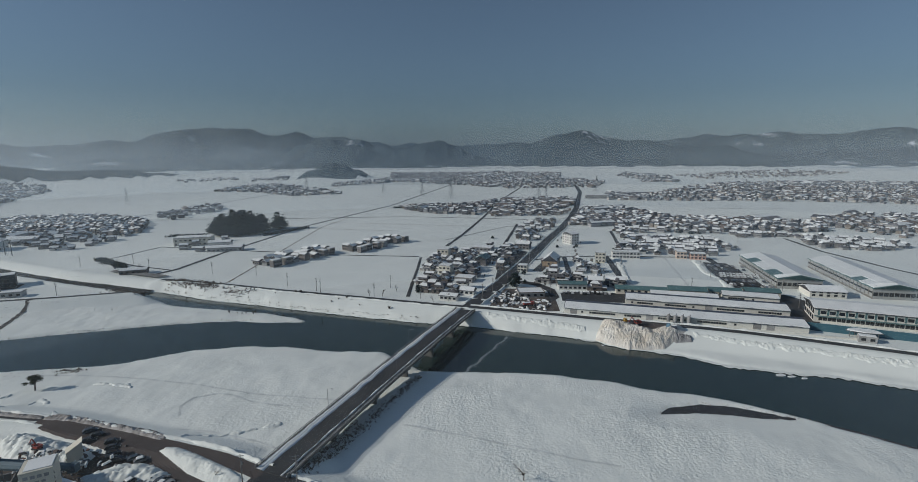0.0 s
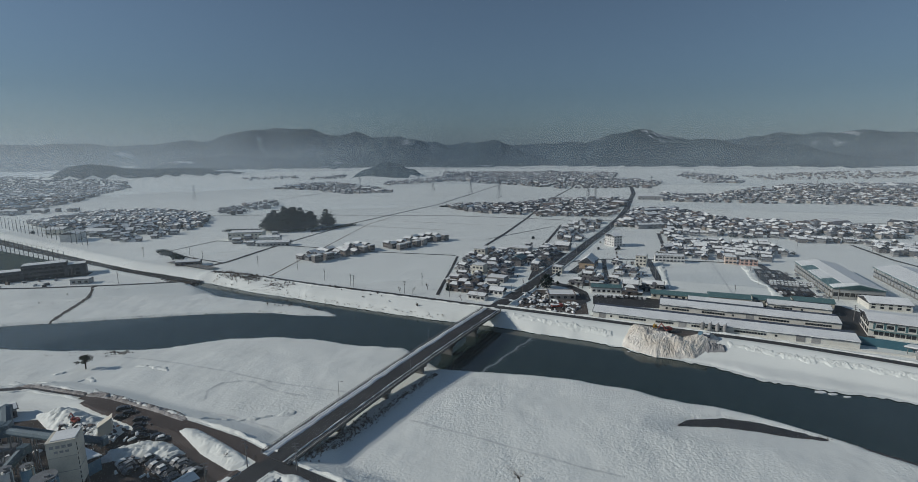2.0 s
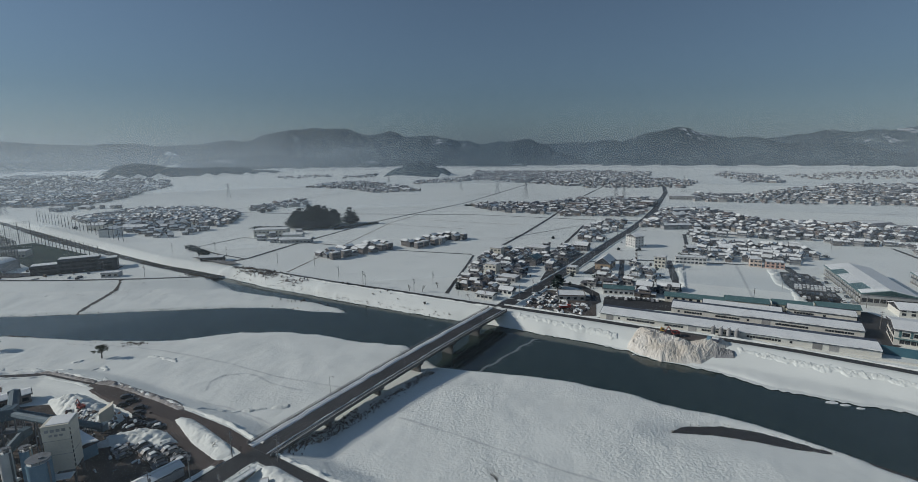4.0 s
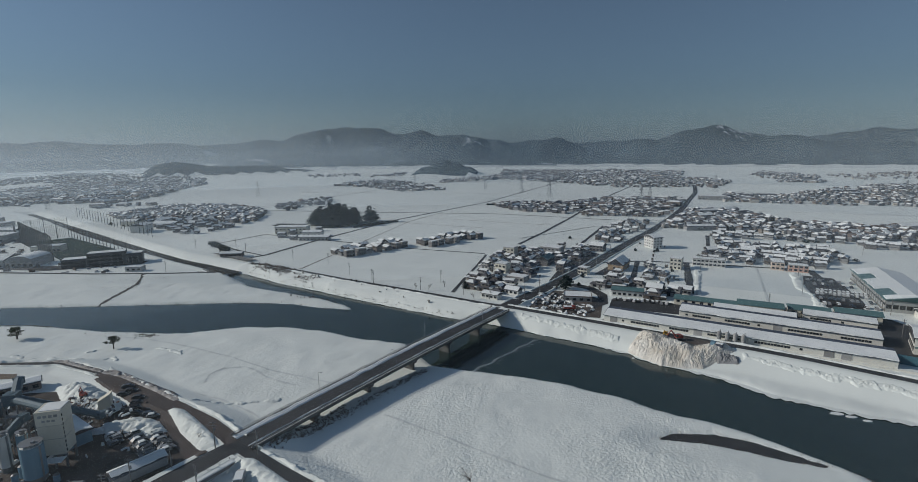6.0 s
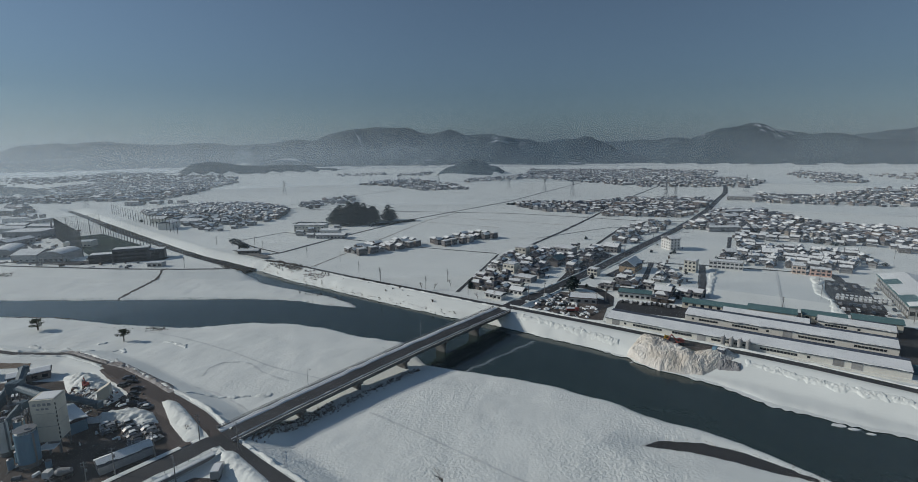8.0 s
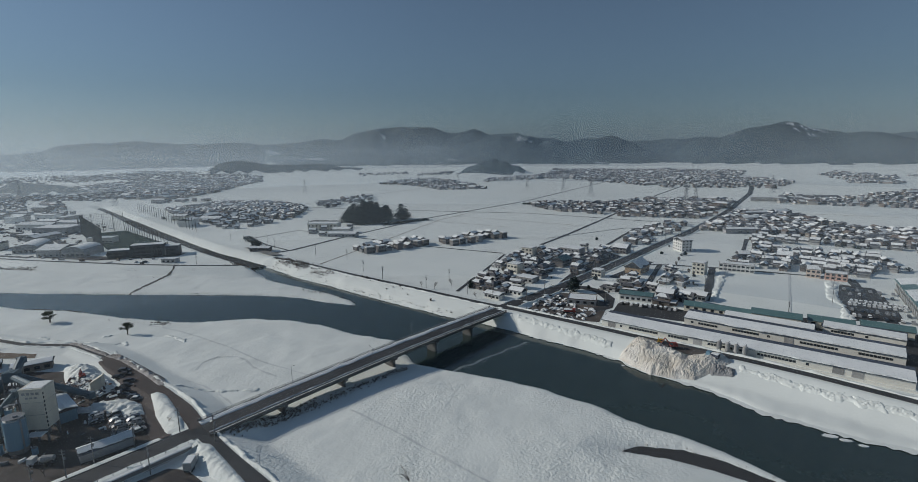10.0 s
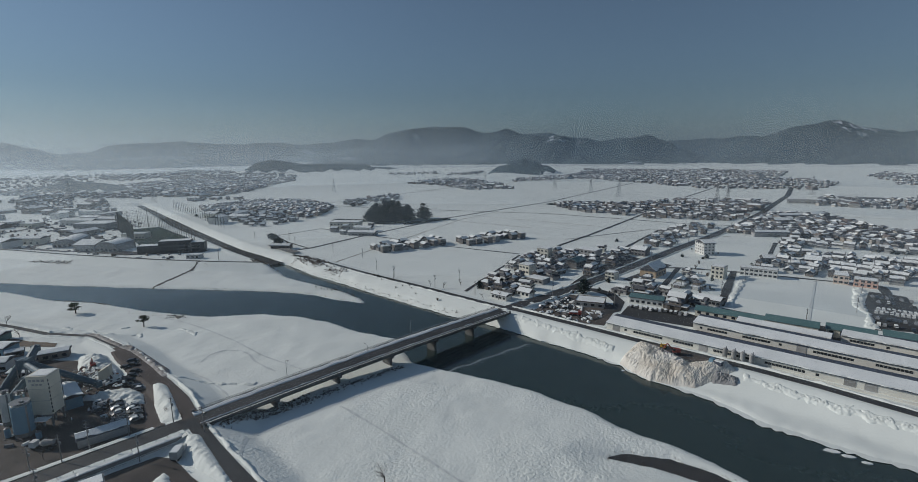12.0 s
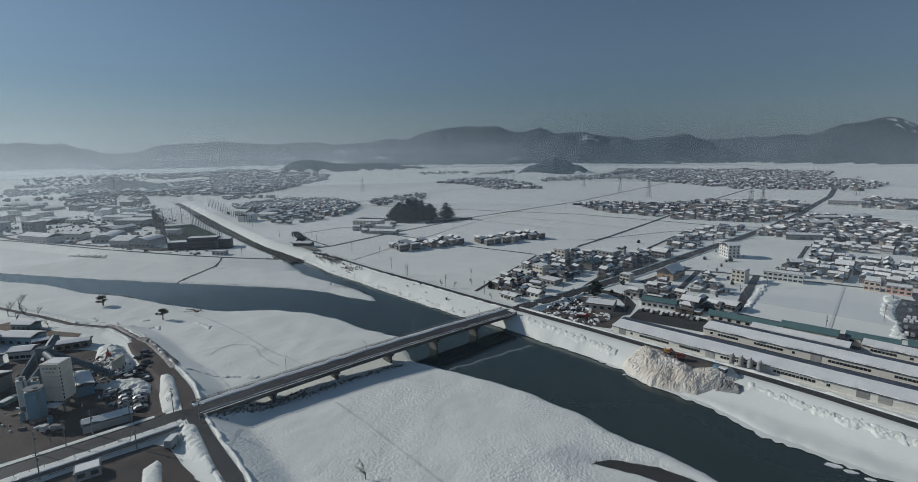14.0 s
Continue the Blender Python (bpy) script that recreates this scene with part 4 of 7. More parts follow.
def cedar(seed, label, hgt=24.0, group="cedar grove"):
    rng = random.Random(seed)
    t = thing("cedar_tree", label, "tree", group=group)
    part("trunk", Geo().tube((0, 0, -0.5), (0, 0, hgt * 0.94), 0.42, 8, 0.08), BARK, t)
    cs = []
    for k in range(15):
        u = k / 14
        r = (0.9 + 3.4 * (1 - u) ** 0.6 * min(1, 0.5 + u * 3)) * rng.uniform(0.8, 1.15)
        z = hgt * (0.16 + 0.82 * u)
        for j in range(4 if u < 0.7 else 2):
            a = rng.uniform(0, math.tau)
            cs.append((math.cos(a) * r * 0.55, math.sin(a) * r * 0.55, z + rng.uniform(-0.6, 0.6), r * 0.62))
    part("crown", clumps(cs, 0.8, 13, seed, 0.8), NEEDLE, t)
    return t


def bare_tree(seed, name, label, hgt, group="", spread=0.5, thick=0.22, twigs=TWIG, depth=4):
    rng = random.Random(seed)
    t = thing(name, label, "tree", group=group)
    trunk, crown = Geo(), Geo()

    def grow(p, d, ln, r, k):
        e = p + d * ln
        (trunk if k < 2 else crown).tube(p, e, r, 5 if k < 2 else 3, r * 0.62)
        if k >= depth:
            return
        for _ in range(3 if k else 4):
            nd = (d + Vector((rng.uniform(-1, 1), rng.uniform(-1, 1), rng.uniform(-0.25, 0.7))) * spread * 1.6).normalized()
            grow(p + d * ln * rng.uniform(0.6, 1.0), nd, ln * rng.uniform(0.55, 0.8), r * 0.55, k + 1)
    grow(Vector((0, 0, -0.3)), Vector((0.05, 0, 1)).normalized(), hgt * 0.36, thick, 0)
    part("trunk", trunk, BARK, t)
    part("crown", crown, twigs, t)
    return t


def pine(seed, label, hgt, group):
    rng = random.Random(seed)
    t = thing("pine_tree", label, "tree", group=group)
    tr = Geo().tube((0, 0, -0.3), (0.25, 0, hgt * 0.5), 0.2, 7, 0.15).tube((0.25, 0, hgt * 0.5), (-0.2, 0.1, hgt * 0.85), 0.15, 6, 0.06)
    cs = []
    for k in range(16):
        a, u = rng.uniform(0, math.tau), rng.uniform(0, 1)
        z = hgt * (0.42 + 0.5 * u)
        r = hgt * 0.42 * (1 - 0.75 * u * u) * rng.uniform(0.4, 1)
        tip = (math.cos(a) * r, math.sin(a) * r, z)
        tr.tube((0.1, 0, z - hgt * 0.1), tip, 0.07, 5, 0.03)
        cs.append((*tip, hgt * rng.uniform(0.12, 0.19)))
    cs.append((0, 0, hgt * 0.92, hgt * 0.15))
    part("trunk", tr, BARK, t)
    part("crown", clumps(cs, 0.24, 60, seed, 0.75), PINE, t)
    return t


def shrub(seed, name, label, hgt, group="", n=26, stuff=TWIG):
    """A leafless bush of thin stems."""
    rng = random.Random(seed)
    t = thing(name, label, "bush", group=group)
    g = Geo()
    for _ in range(n):
        a, s = rng.uniform(0, math.tau), rng.uniform(0.1, 0.55)
        d = Vector((math.cos(a) * s, math.sin(a) * s, 1)).normalized()
        p, e = Vector((math.cos(a) * 0.2, math.sin(a) * 0.2, -0.2)), d * hgt * rng.uniform(0.6, 1)
        g.tube(p, e, 0.045, 3, 0.02)
        for _ in range(5):
            q = p.lerp(e, rng.uniform(0.35, 0.95))
            g.tube(q, q + Vector((rng.uniform(-1, 1), rng.uniform(-1, 1), rng.uniform(0, 1))) * hgt * 0.22, 0.025, 3, 0.01)
    part("twig_crown", g, stuff, t)
    return t


def pole(name, label, hgt, arms=2, group="utility poles", at=(0, 0, 0), rot=0.0):
    p = thing(name, label, "pole", at, rot, group)
    part("shaft", Geo().tube((0, 0, -0.5), (0, 0, hgt), 0.17, 8, 0.11), CONCRETE, p)
    for k in range(arms):
        part("crossarm", Geo().box(0, 0, hgt - 0.5 - k * 0.9, 1.8, 0.12, 0.12), STEEL, p)
    if arms > 1:
        part("transformer", Geo().cyl(0.35, 0, hgt - 3.0, 0.26, 0.8, 8), STEEL, p)
    return p


def lamp(at, rot, hgt=8.0):
    p = thing("street_lamp", "slim grey street lamp with a bent arm", "lamp", at, rot, "street lamps")
    part("shaft", Geo().tube((0, 0, -0.3), (0, 0, hgt), 0.10, 8, 0.06), STEEL, p)
    part("arm", Geo().tube((0, 0, hgt), (1.6, 0, hgt + 0.35), 0.05, 6), STEEL, p)
    part("lamp_head", Geo().box(1.9, 0, hgt + 0.28, 0.8, 0.28, 0.14), STEEL, p)
    return p


def pylon(hgt=34.0):
    p = thing("power_pylon", "tall steel lattice power pylon standing in the snow", "pylon", group="power pylons")
    half = lambda z: 3.4 * (1 - z / hgt) ** 1.3 + 0.45
    levels = [0, 6, 11, 15.5, 19.5, 23, 26, 29, 31.5, hgt]
    for sx in (-1, 1):
        for sy in (-1, 1):
            g = Geo()
            for a, b in zip(levels, levels[1:]):
                g.tube((sx * half(a), sy * half(a), a - 0.3 * (a == 0)), (sx * half(b), sy * half(b), b), 0.16, 4)
            part("leg", g, STEEL, p)
    for face in range(4):
        g = Geo()
        c, s = ((1, 0), (0, 1), (-1, 0), (0, -1))[face]
        for a, b in zip(levels, levels[1:]):
            for k in (-1, 1):
                ha, hb = half(a), half(b)
                g.tube((c * ha - s * ha * k, s * ha + c * ha * k, a), (c * hb + s * hb * k, s * hb - c * hb * k, b), 0.09, 4)
        part("bracing", g, STEEL, p)
    for z in (23, 27, 31):
        part("crossarm", Geo().tube((-5.2, 0, z), (5.2, 0, z), 0.2, 4).tube((-5.2, 0, z), (0, 0, z + 1.3), 0.12, 4).tube((5.2, 0, z), (0, 0, z + 1.3), 0.12, 4), STEEL, p)
    return p


def heap(name, label, pts, hgt, material, seed, base=None, rough=0.8, cell=0.55, category="snow heap"):
    """A mound over a plan outline, rough on top, resting on the land."""
    xs = np.arange(min(p[0] for p in pts) - 2, max(p[0] for p in pts) + 2, cell)
    ys = np.arange(min(p[1] for p in pts) - 2, max(p[1] for p in pts) + 2, cell)
    gx, gy = np.meshgrid(xs, ys)
    d = np.where(inside(gx, gy, pts), line_distance(gx, gy, pts, True), -line_distance(gx, gy, pts, True))
    if name == "snow_bank":
        d = d + 1.5 * waves(gx, gy, 9, seed + 5) + 0.9 * waves(gx, gy, 3.5, seed + 6) - 0.5
    rs = np.random.RandomState(seed)
    gx = gx + rs.uniform(-0.3, 0.3, gx.shape) * cell
    gy = gy + rs.uniform(-0.3, 0.3, gx.shape) * cell
    top = hgt * (1 - np.exp(-np.clip(d, 0, None) / (hgt * 0.9))) * (1 + 0.3 * waves(gx, gy, 8, seed)) + (rs.uniform(-rough, rough, gx.shape) * (0.42 if name == "snow_bank" else 0.3) + rough * (0.2 if name == "snow_bank" else 0.45) * waves(gx, gy, 2.6, seed + 1) + rough * 0.5 * waves(gx, gy, 5.0, seed + 2)) * np.clip(d / 2, 0, 1)
    gl = land(gx, gy) if base is None else base + 0 * gx
    z = np.where(d > 0, np.maximum(gl, gl + top), gl - 0.22)
    n = len(xs)
    f = []
    for j in range(len(ys) - 1):
        for i in range(n - 1):
            if max(d[j, i], d[j, i + 1], d[j + 1, i], d[j + 1, i + 1]) > -0.2:
                a = j * n + i
                f.append((a, a + 1, a + n + 1, a + n))
    g = Geo().add(np.stack([gx, gy, z], 2).reshape(-1, 3).tolist(), f)
    return tagged(part(name, g, material, smooth=name != "snow_dump"), label, category)


def patch(name, label, pts, material, lift=0.10, kind="structure", category="yard", z=0.0):
    g = Geo().add([(x, y, z + lift) for x, y in pts], [tuple(range(len(pts)))])
    ob = part(name, g, material)
    if ob.data.polygons[0].normal.z < 0:
        ob.data.flip_normals()
    return tagged(ob, label, category, kind=kind)


GX, GY = GRID_X, GRID_Y
GZ = np.empty(len(GX) * len(GY) * 3)
ground_mesh.vertices.foreach_get("co", GZ)
GZ = GZ.reshape(len(GY), len(GX), 3)[:, :, 2]


def height(x, y):
    """The height of the ground sheet at one place."""
    i = min(max(int(np.searchsorted(GX, x)) - 1, 0), len(GX) - 2)
    j = min(max(int(np.searchsorted(GY, y)) - 1, 0), len(GY) - 2)
    u, v = (x - GX[i]) / (GX[i + 1] - GX[i]), (y - GY[j]) / (GY[j + 1] - GY[j])
    return float((GZ[j, i] * (1 - u) + GZ[j, i + 1] * u) * (1 - v) + (GZ[j + 1, i] * (1 - u) + GZ[j + 1, i + 1] * u) * v)


def near(x, y, line):
    """The distance of one place from a line."""
    best = 1e9
    for (ax, ay), (bx, by) in zip(line, line[1:]):
        dx, dy = bx - ax, by - ay
        t = min(max(((x - ax) * dx + (y - ay) * dy) / (dx * dx + dy * dy), 0), 1)
        best = min(best, math.hypot(x - ax - t * dx, y - ay - t * dy))
    return best


def within(x, y, poly):
    r = False
    for (ax, ay), (bx, by) in zip(poly, poly[1:] + poly[:1]):
        if (ay > y) != (by > y) and x < (bx - ax) * (y - ay) / (by - ay) + ax:
            r = not r
    return r

# ---- lanes, ditches and field edges ----
BARK_SOIL = mat("ditch_soil", (0.05, 0.046, 0.042), (0.09, 0.082, 0.075), 0.8, 0.3, 2.5, 0.4)
SNOW_TRACK = mat("packed_snow", (0.70, 0.735, 0.72), (0.58, 0.61, 0.60), 0.8, 0.2, 1.2, 0.8, dist=0.4)
LANES = [("lane_west", [(-28, 300), (-27, 330), (-25, 375), (-24, 416)], 2.2), ("lane_field", [(-26, 420), (-80, 429), (-136, 441), (-150, 448), (-201, 462)], 2.2),
         ("lane_north", [(-1, 466), (19, 536), (50, 660), (106, 907), (192, 1210)], 3.6), ("lane_village", [(40, 430), (55, 470), (88, 601)], 3.0),
         ("lane_diagonal", [(-222, 372), (-214, 387), (-204, 454), (-172, 609), (-87, 836), (43, 1414)], 3.6),
         ("lane_far", [(-520, 700), (-416, 690), (-268, 676), (-199, 684), (-54, 686), (48, 659), (117, 638), (164, 642)], 3.0),
         ("lane_beyond", [(-450, 690), (-403, 907), (-323, 1302)], 3.0), ("lane_farm", [(-294, 428), (-278, 484), (-206, 466)], 2.2),
         ("lane_edge", [(-294, 428), (-255, 402), (-216, 384)], 2.0), ("lane_cross", [(-1, 500), (74, 585), (150, 562)], 1.6),
         ("lane_yard", [(134, 409), (126, 366), (117, 320)], 4.6), ("lane_inner", [(98, 409), (86, 344)], 3.6), ("lane_school", [(160, 447), (183, 540)], 3.4),
         ("lane_block", [(66, 398), (98, 409), (134, 409), (215, 396)], 3.0), ("lane_east", [(234, 647), (320, 634), (403, 622), (520, 612), (640, 600)], 2.4),
         ("lane_east_edge", [(338, 477), (327, 413), (330, 350), (345, 250)], 3.2), ("lane_distant", [(262, 904), (500, 840), (757, 762)], 2.6),
         ("lane_factory", [(214, 395), (203, 330), (197, 285), (180, 232)], 5.0), ("lane_plot", [(180, 398), (155, 304)], 1.3)]
for name, line, width in LANES:
    road(name, "narrow dark lane between snowy fields", line, width, 0.13, SNOW_TRACK if name == "lane_plot" else ASPHALT, wobble=0.18)
for i, line in enumerate([[(-157, 340), (-150, 600), (-130, 690)], [(30, 590), (-150, 640)], [(-300, 900), (120, 840)], [(-420, 1000), (60, 1000)], [(230, 560), (420, 520)], [(-700, 980), (-340, 1010)],
                          [(260, 760), (600, 700)], [(400, 1000), (900, 900)], [(-50, 560), (-160, 590)]]):
    road("field_edge_%d" % i, "thin dark ditch edge between snowy fields", line, 1.0, 0.1, SCRUB, wobble=0.5)
road("drain", "dark drainage ditch crossing the snowy spit", [(-264, 312), (-258, 297), (-252, 280), (-247, 262), (-243, 249)], 2.4, 0.10, BARK_SOIL, wobble=0.5, step=3)
TRACKS = [[(-181, 206), (-165, 205), (-152, 203), (-136, 199), (-122, 195), (-106, 191), (-84, 183), (-66, 179), (-52, 176), (-34, 172)], [(-21.0, 156.3), (-4.2, 150.2), (11.9, 143.5), (33.0, 134.2), (45.7, 130.1)], [(-36, 127), (-28, 117), (-22, 108)],
          [(-102, 167), (-105, 174), (-103, 180), (-95, 183), (-88, 181), (-81, 176.5), (-72, 173), (-64, 171)], [(-100, 159), (-94, 157), (-87, 156), (-78, 153), (-68, 149), (-60, 144)]]
for line in TRACKS:
    road("track", "faint packed track across the snow", line, 0.9, 0.06, SNOW_TRACK, wobble=0.4, step=2)

# ---- houses of the villages ----
WALKED = [(l, w) for _, l, w in LANES] + [(ROAD_N, 9)]


def clear_of(x, y, gap=6.5):
    return all(near(x, y, l) > gap + w / 2 for l, w in WALKED)


TAKEN = []
# snowy fields and plots between the houses that stay open
OPEN = [[(133, 538), (181, 542), (171, 494), (158, 449), (146, 469), (129, 478)], [(198, 528), (300, 508), (300, 478), (239, 476), (218, 484), (192, 495)], [(243, 838), (348, 862), (321, 758), (255, 743)],
        [(104, 458), (144, 457), (153, 432), (105, 430)], [(138, 550), (159, 586), (196, 573), (186, 543)], [(262, 485), (334, 484), (326, 415), (326, 340), (300, 385), (247, 394), (253, 428)],
        [(-1560, 680), (-1530, 844), (-1417, 796), (-1400, 654)], [(-1252, 552), (-1221, 672), (-1107, 619), (-1149, 511)], [(-800, 447), (-807, 565), (-740, 523), (-709, 434)], [(-888, 663), (-802, 757), (-710, 676), (-745, 598)],
        [(-1463, 991), (-1593, 1304), (-1393, 1158), (-1258, 873)],
        [(4, 327), (30, 342), (33, 330), (8, 313)], [(-31, 301), (-10, 309), (0, 291), (-25, 289)]]


def settle(poly, spacing, turn, seed, keep=1.0, jitter=0.33, gap=5.5):
    """Places for houses in a plan outline."""
    rng = random.Random(seed)
    xs, ys = [p[0] for p in poly], [p[1] for p in poly]
    c, s = math.cos(radians(turn)), math.sin(radians(turn))
    cx, cy = sum(xs) / len(xs), sum(ys) / len(ys)
    reach = max(max(xs) - min(xs), max(ys) - min(ys))
    n = int(reach / spacing) + 1
    out = []
    for i in range(-n, n + 1):
        for j in range(-n, n + 1):
            a = (i + rng.uniform(-jitter, jitter)) * spacing
            b = (j + rng.uniform(-jitter, jitter)) * spacing * 0.9
            x, y = cx + a * c - b * s, cy + a * s + b * c
            if rng.random() > keep or not within(x, y, poly) or not clear_of(x, y, gap) or any(within(x, y, f) for f in OPEN):
                continue
            if gap > 4 and any((x - p[0]) ** 2 + (y - p[1]) ** 2 < p[2] ** 2 for p in TAKEN):
                continue
            if gap > 4:
                TAKEN.append((x, y, spacing * 0.75))
            out.append((x, y, turn + rng.choice((0, 0, 90, 90, 180)) + rng.uniform(-14, 14)))
    return out


# landmarks keep their plots free
TAKEN += [(79, 314, 13), (31, 430, 15), (-4, 420, 9), (-2, 358, 9), (10, 337, 10), (27, 388, 11), (70, 447, 9), (83, 388, 17), (123, 388, 12), (121, 472, 20), (148, 400, 16), (203, 393, 14), (110, 337, 16), (82, 287, 16), (50, 300, 27), (138, 430, 14), (112, 420, 16), (40, 322, 10)]
HOUSE_LABELS = ["two-storey family house with snow on a dark tiled roof", "timber house with a snowy hipped roof and annex",
                "pale rendered house with a half-bare dark roof", "grey house with a snow-capped pitched roof"]
protos, plain = [], []
made = {"house": 0}


def place_houses(spots, seed, detailed=True):
    rng = random.Random(seed)
    for x, y, r in spots:
        made["house"] += 1
        pool, build, most = (protos, house, 12) if detailed else (plain, plain_house, 10)
        if len(pool) < most:
            k = len(pool)
            pool.append(build(100 + k, (x, y, 0), r, HOUSE_LABELS[k % 4]))
        else:
            k = 1.0 if detailed else 0.88
            copy_thing(rng.choice(pool), pose(x, y, 0, 0, 0, r) @ Matrix.Diagonal((k * rng.uniform(0.85, 1.3), k * rng.uniform(0.9, 1.2), rng.uniform(0.9, 1.15), 1)))


CORE = [(-24, 312), (-22, 385), (-12, 415), (20, 452), (52, 462), (84, 462), (62, 402), (40, 350), (22, 312), (2, 300)]
place_houses(settle(CORE, 10.4, -22, 5, 0.93), 5)
place_houses(settle([(60, 470), (108, 480), (140, 560), (165, 636), (128, 640), (92, 600), (75, 540)], 10.6, -24, 6, 0.85), 6, False)
place_houses(settle([(58, 318), (76, 360), (100, 420), (125, 470), (160, 440), (170, 410), (112, 404), (112, 318), (88, 300), (70, 305)], 10.4, -22, 7, 0.82), 7)
place_houses(settle([(168, 412), (160, 470), (190, 560), (235, 540), (320, 500), (405, 465), (420, 430), (395, 405), (300, 435), (240, 415), (222, 402)], 8.2, -20, 8, 0.86), 8, False)
place_houses(settle([(-290, 470), (-235, 455), (-190, 470), (-200, 520), (-290, 530)], 19.0, 20, 11, 0.5), 11, False)
place_houses(settle([(-448, 506), (-365, 472), (-345, 500), (-352, 550), (-430, 590), (-500, 560)], 11.5, 25, 10, 0.9), 10, False)
NORTH_EAST = [(145, 580), (195, 700), (222, 770), (268, 735), (300, 640), (390, 610), (440, 560), (410, 510), (300, 520), (230, 570), (180, 570)]
NORTH_WEST = [(-352, 550), (-352, 580), (-400, 680), (-500, 735), (-600, 720), (-600, 600), (-520, 550), (-500, 560), (-430, 590)]


# far settlements, too small to tell apart
def far_village(label, regions, seed, big=0.02, green=0.6):
    rng = random.Random(seed)
    walls, roofs, snows, woods = Geo(), Geo(), Geo(), []
    for poly, spacing, keep in regions:
        for x, y, r in settle(poly, spacing, rng.uniform(-30, 30), rng.randint(0, 999), keep, 0.4, 3):
            w, d, h = rng.uniform(4.8, 8.0), rng.uniform(4.2, 5.8), rng.choice((2.5, 3.8, 4.4, 4.6))
            if rng.random() < big:
                w, d, h = rng.uniform(12, 32), rng.uniform(8, 13), rng.uniform(3.5, 6)
            walls.box(x, y, -0.3, w, d, h + 0.3, r)
            hip = rng.choice((0, 0, d * 0.4))
            rh = min(d * 0.26, 2.2)
            roofs.gable(x, y, h + 0.05, w, d, rh, r, 0.16, 0.55, hip)
            if h > 4 and w < 12 and rng.random() < 0.6:
                roofs.gable(x + rng.uniform(-1, 1), y - 0.6, 2.4, w * 1.2, d * 1.35, 0.8, r, 0.14, 0.2, d * 0.5)
            if rng.random() < 0.9:
                k, q = rng.uniform(0.62, 1.0), rng.uniform(-0.16, 0.16) * d
                snows.gable(x - math.sin(radians(r)) * q, y + math.cos(radians(r)) * q, h + 0.25 + (1 - k) * rh * 0.9, w * rng.uniform(0.7, 1.0), d * k, rh * k, r, 0.16, 0.2, hip * k)
            for _ in range(2):
                if rng.random() < green:
                    woods.append((x + rng.uniform(-7, 7), y + rng.uniform(-7, 7), rng.uniform(0.8, 2.4), rng.uniform(1.0, 2.6)))
    t = thing("distant_village", label, "village", kind="stuff")
    tagged(part("walls", walls, FAR_WALL, t), kind="stuff")
    tagged(part("roofs", roofs, FAR_ROOF, t), kind="stuff")
    tagged(part("snow_layers", snows, SNOW_ROOF, t), kind="stuff")
    tagged(part("trees", clumps(woods, 0.9, 11, seed), NEEDLE, t), kind="stuff")
    return t


far_village("snowy roofs of the outer village streets", [(NORTH_EAST, 7.9, 0.86), (NORTH_WEST, 7.8, 0.96), ([(440, 560), (470, 610), (560, 640), (700, 600), (700, 480), (560, 430), (450, 470)], 10, 0.75)], 20)
far_village("hamlet of snowy roofs among the rice fields", [([(-80, 800), (-55, 822), (36, 820), (95, 900), (200, 915), (245, 900), (200, 700), (180, 682), (76, 678), (-30, 722)], 9.8, 0.78), ([(-424, 728), (-401, 880), (-356, 840), (-370, 690)], 11, 0.7)], 21)
far_village("distant snowy town on the eastern plain", [([(290, 880), (420, 990), (552, 1120), (700, 1250), (1000, 1280), (1180, 1180), (1120, 900), (900, 700), (760, 720), (615, 815), (478, 825), (330, 868)], 12.5, 0.66),
                                             ([(553, 1345), (648, 1337), (760, 1640), (700, 1900), (600, 1700)], 15, 0.6), ([(786, 1650), (1250, 1950), (1500, 1750), (1150, 1500), (774, 1450)], 22, 0.5),
                                             ([(300, 890), (330, 1000), (420, 980), (345, 860)], 10, 0.7)], 22, 0.06)
far_village("distant snowy village before the mountains", [([(-156, 1500), (77, 1270), (146, 1175), (370, 1180), (455, 1370), (377, 1585), (460, 1900), (208, 2050), (-200, 2050)], 14.5, 0.62),
                                             ([(-534, 1187), (-530, 1340), (-465, 1420), (-300, 1228), (-215, 1080), (-297, 1028), (-440, 1150)], 13, 0.7), ([(-620, 1660), (-560, 1850), (-490, 1650), (-570, 1530)], 18, 0.6),
                                             ([(-318, 1400), (-130, 1780), (-90, 1490), (-280, 1290)], 14, 0.6), ([(-870, 1680), (-718, 1800), (-650, 1660), (-790, 1545)], 22, 0.45)], 23, 0.03, 0.75)
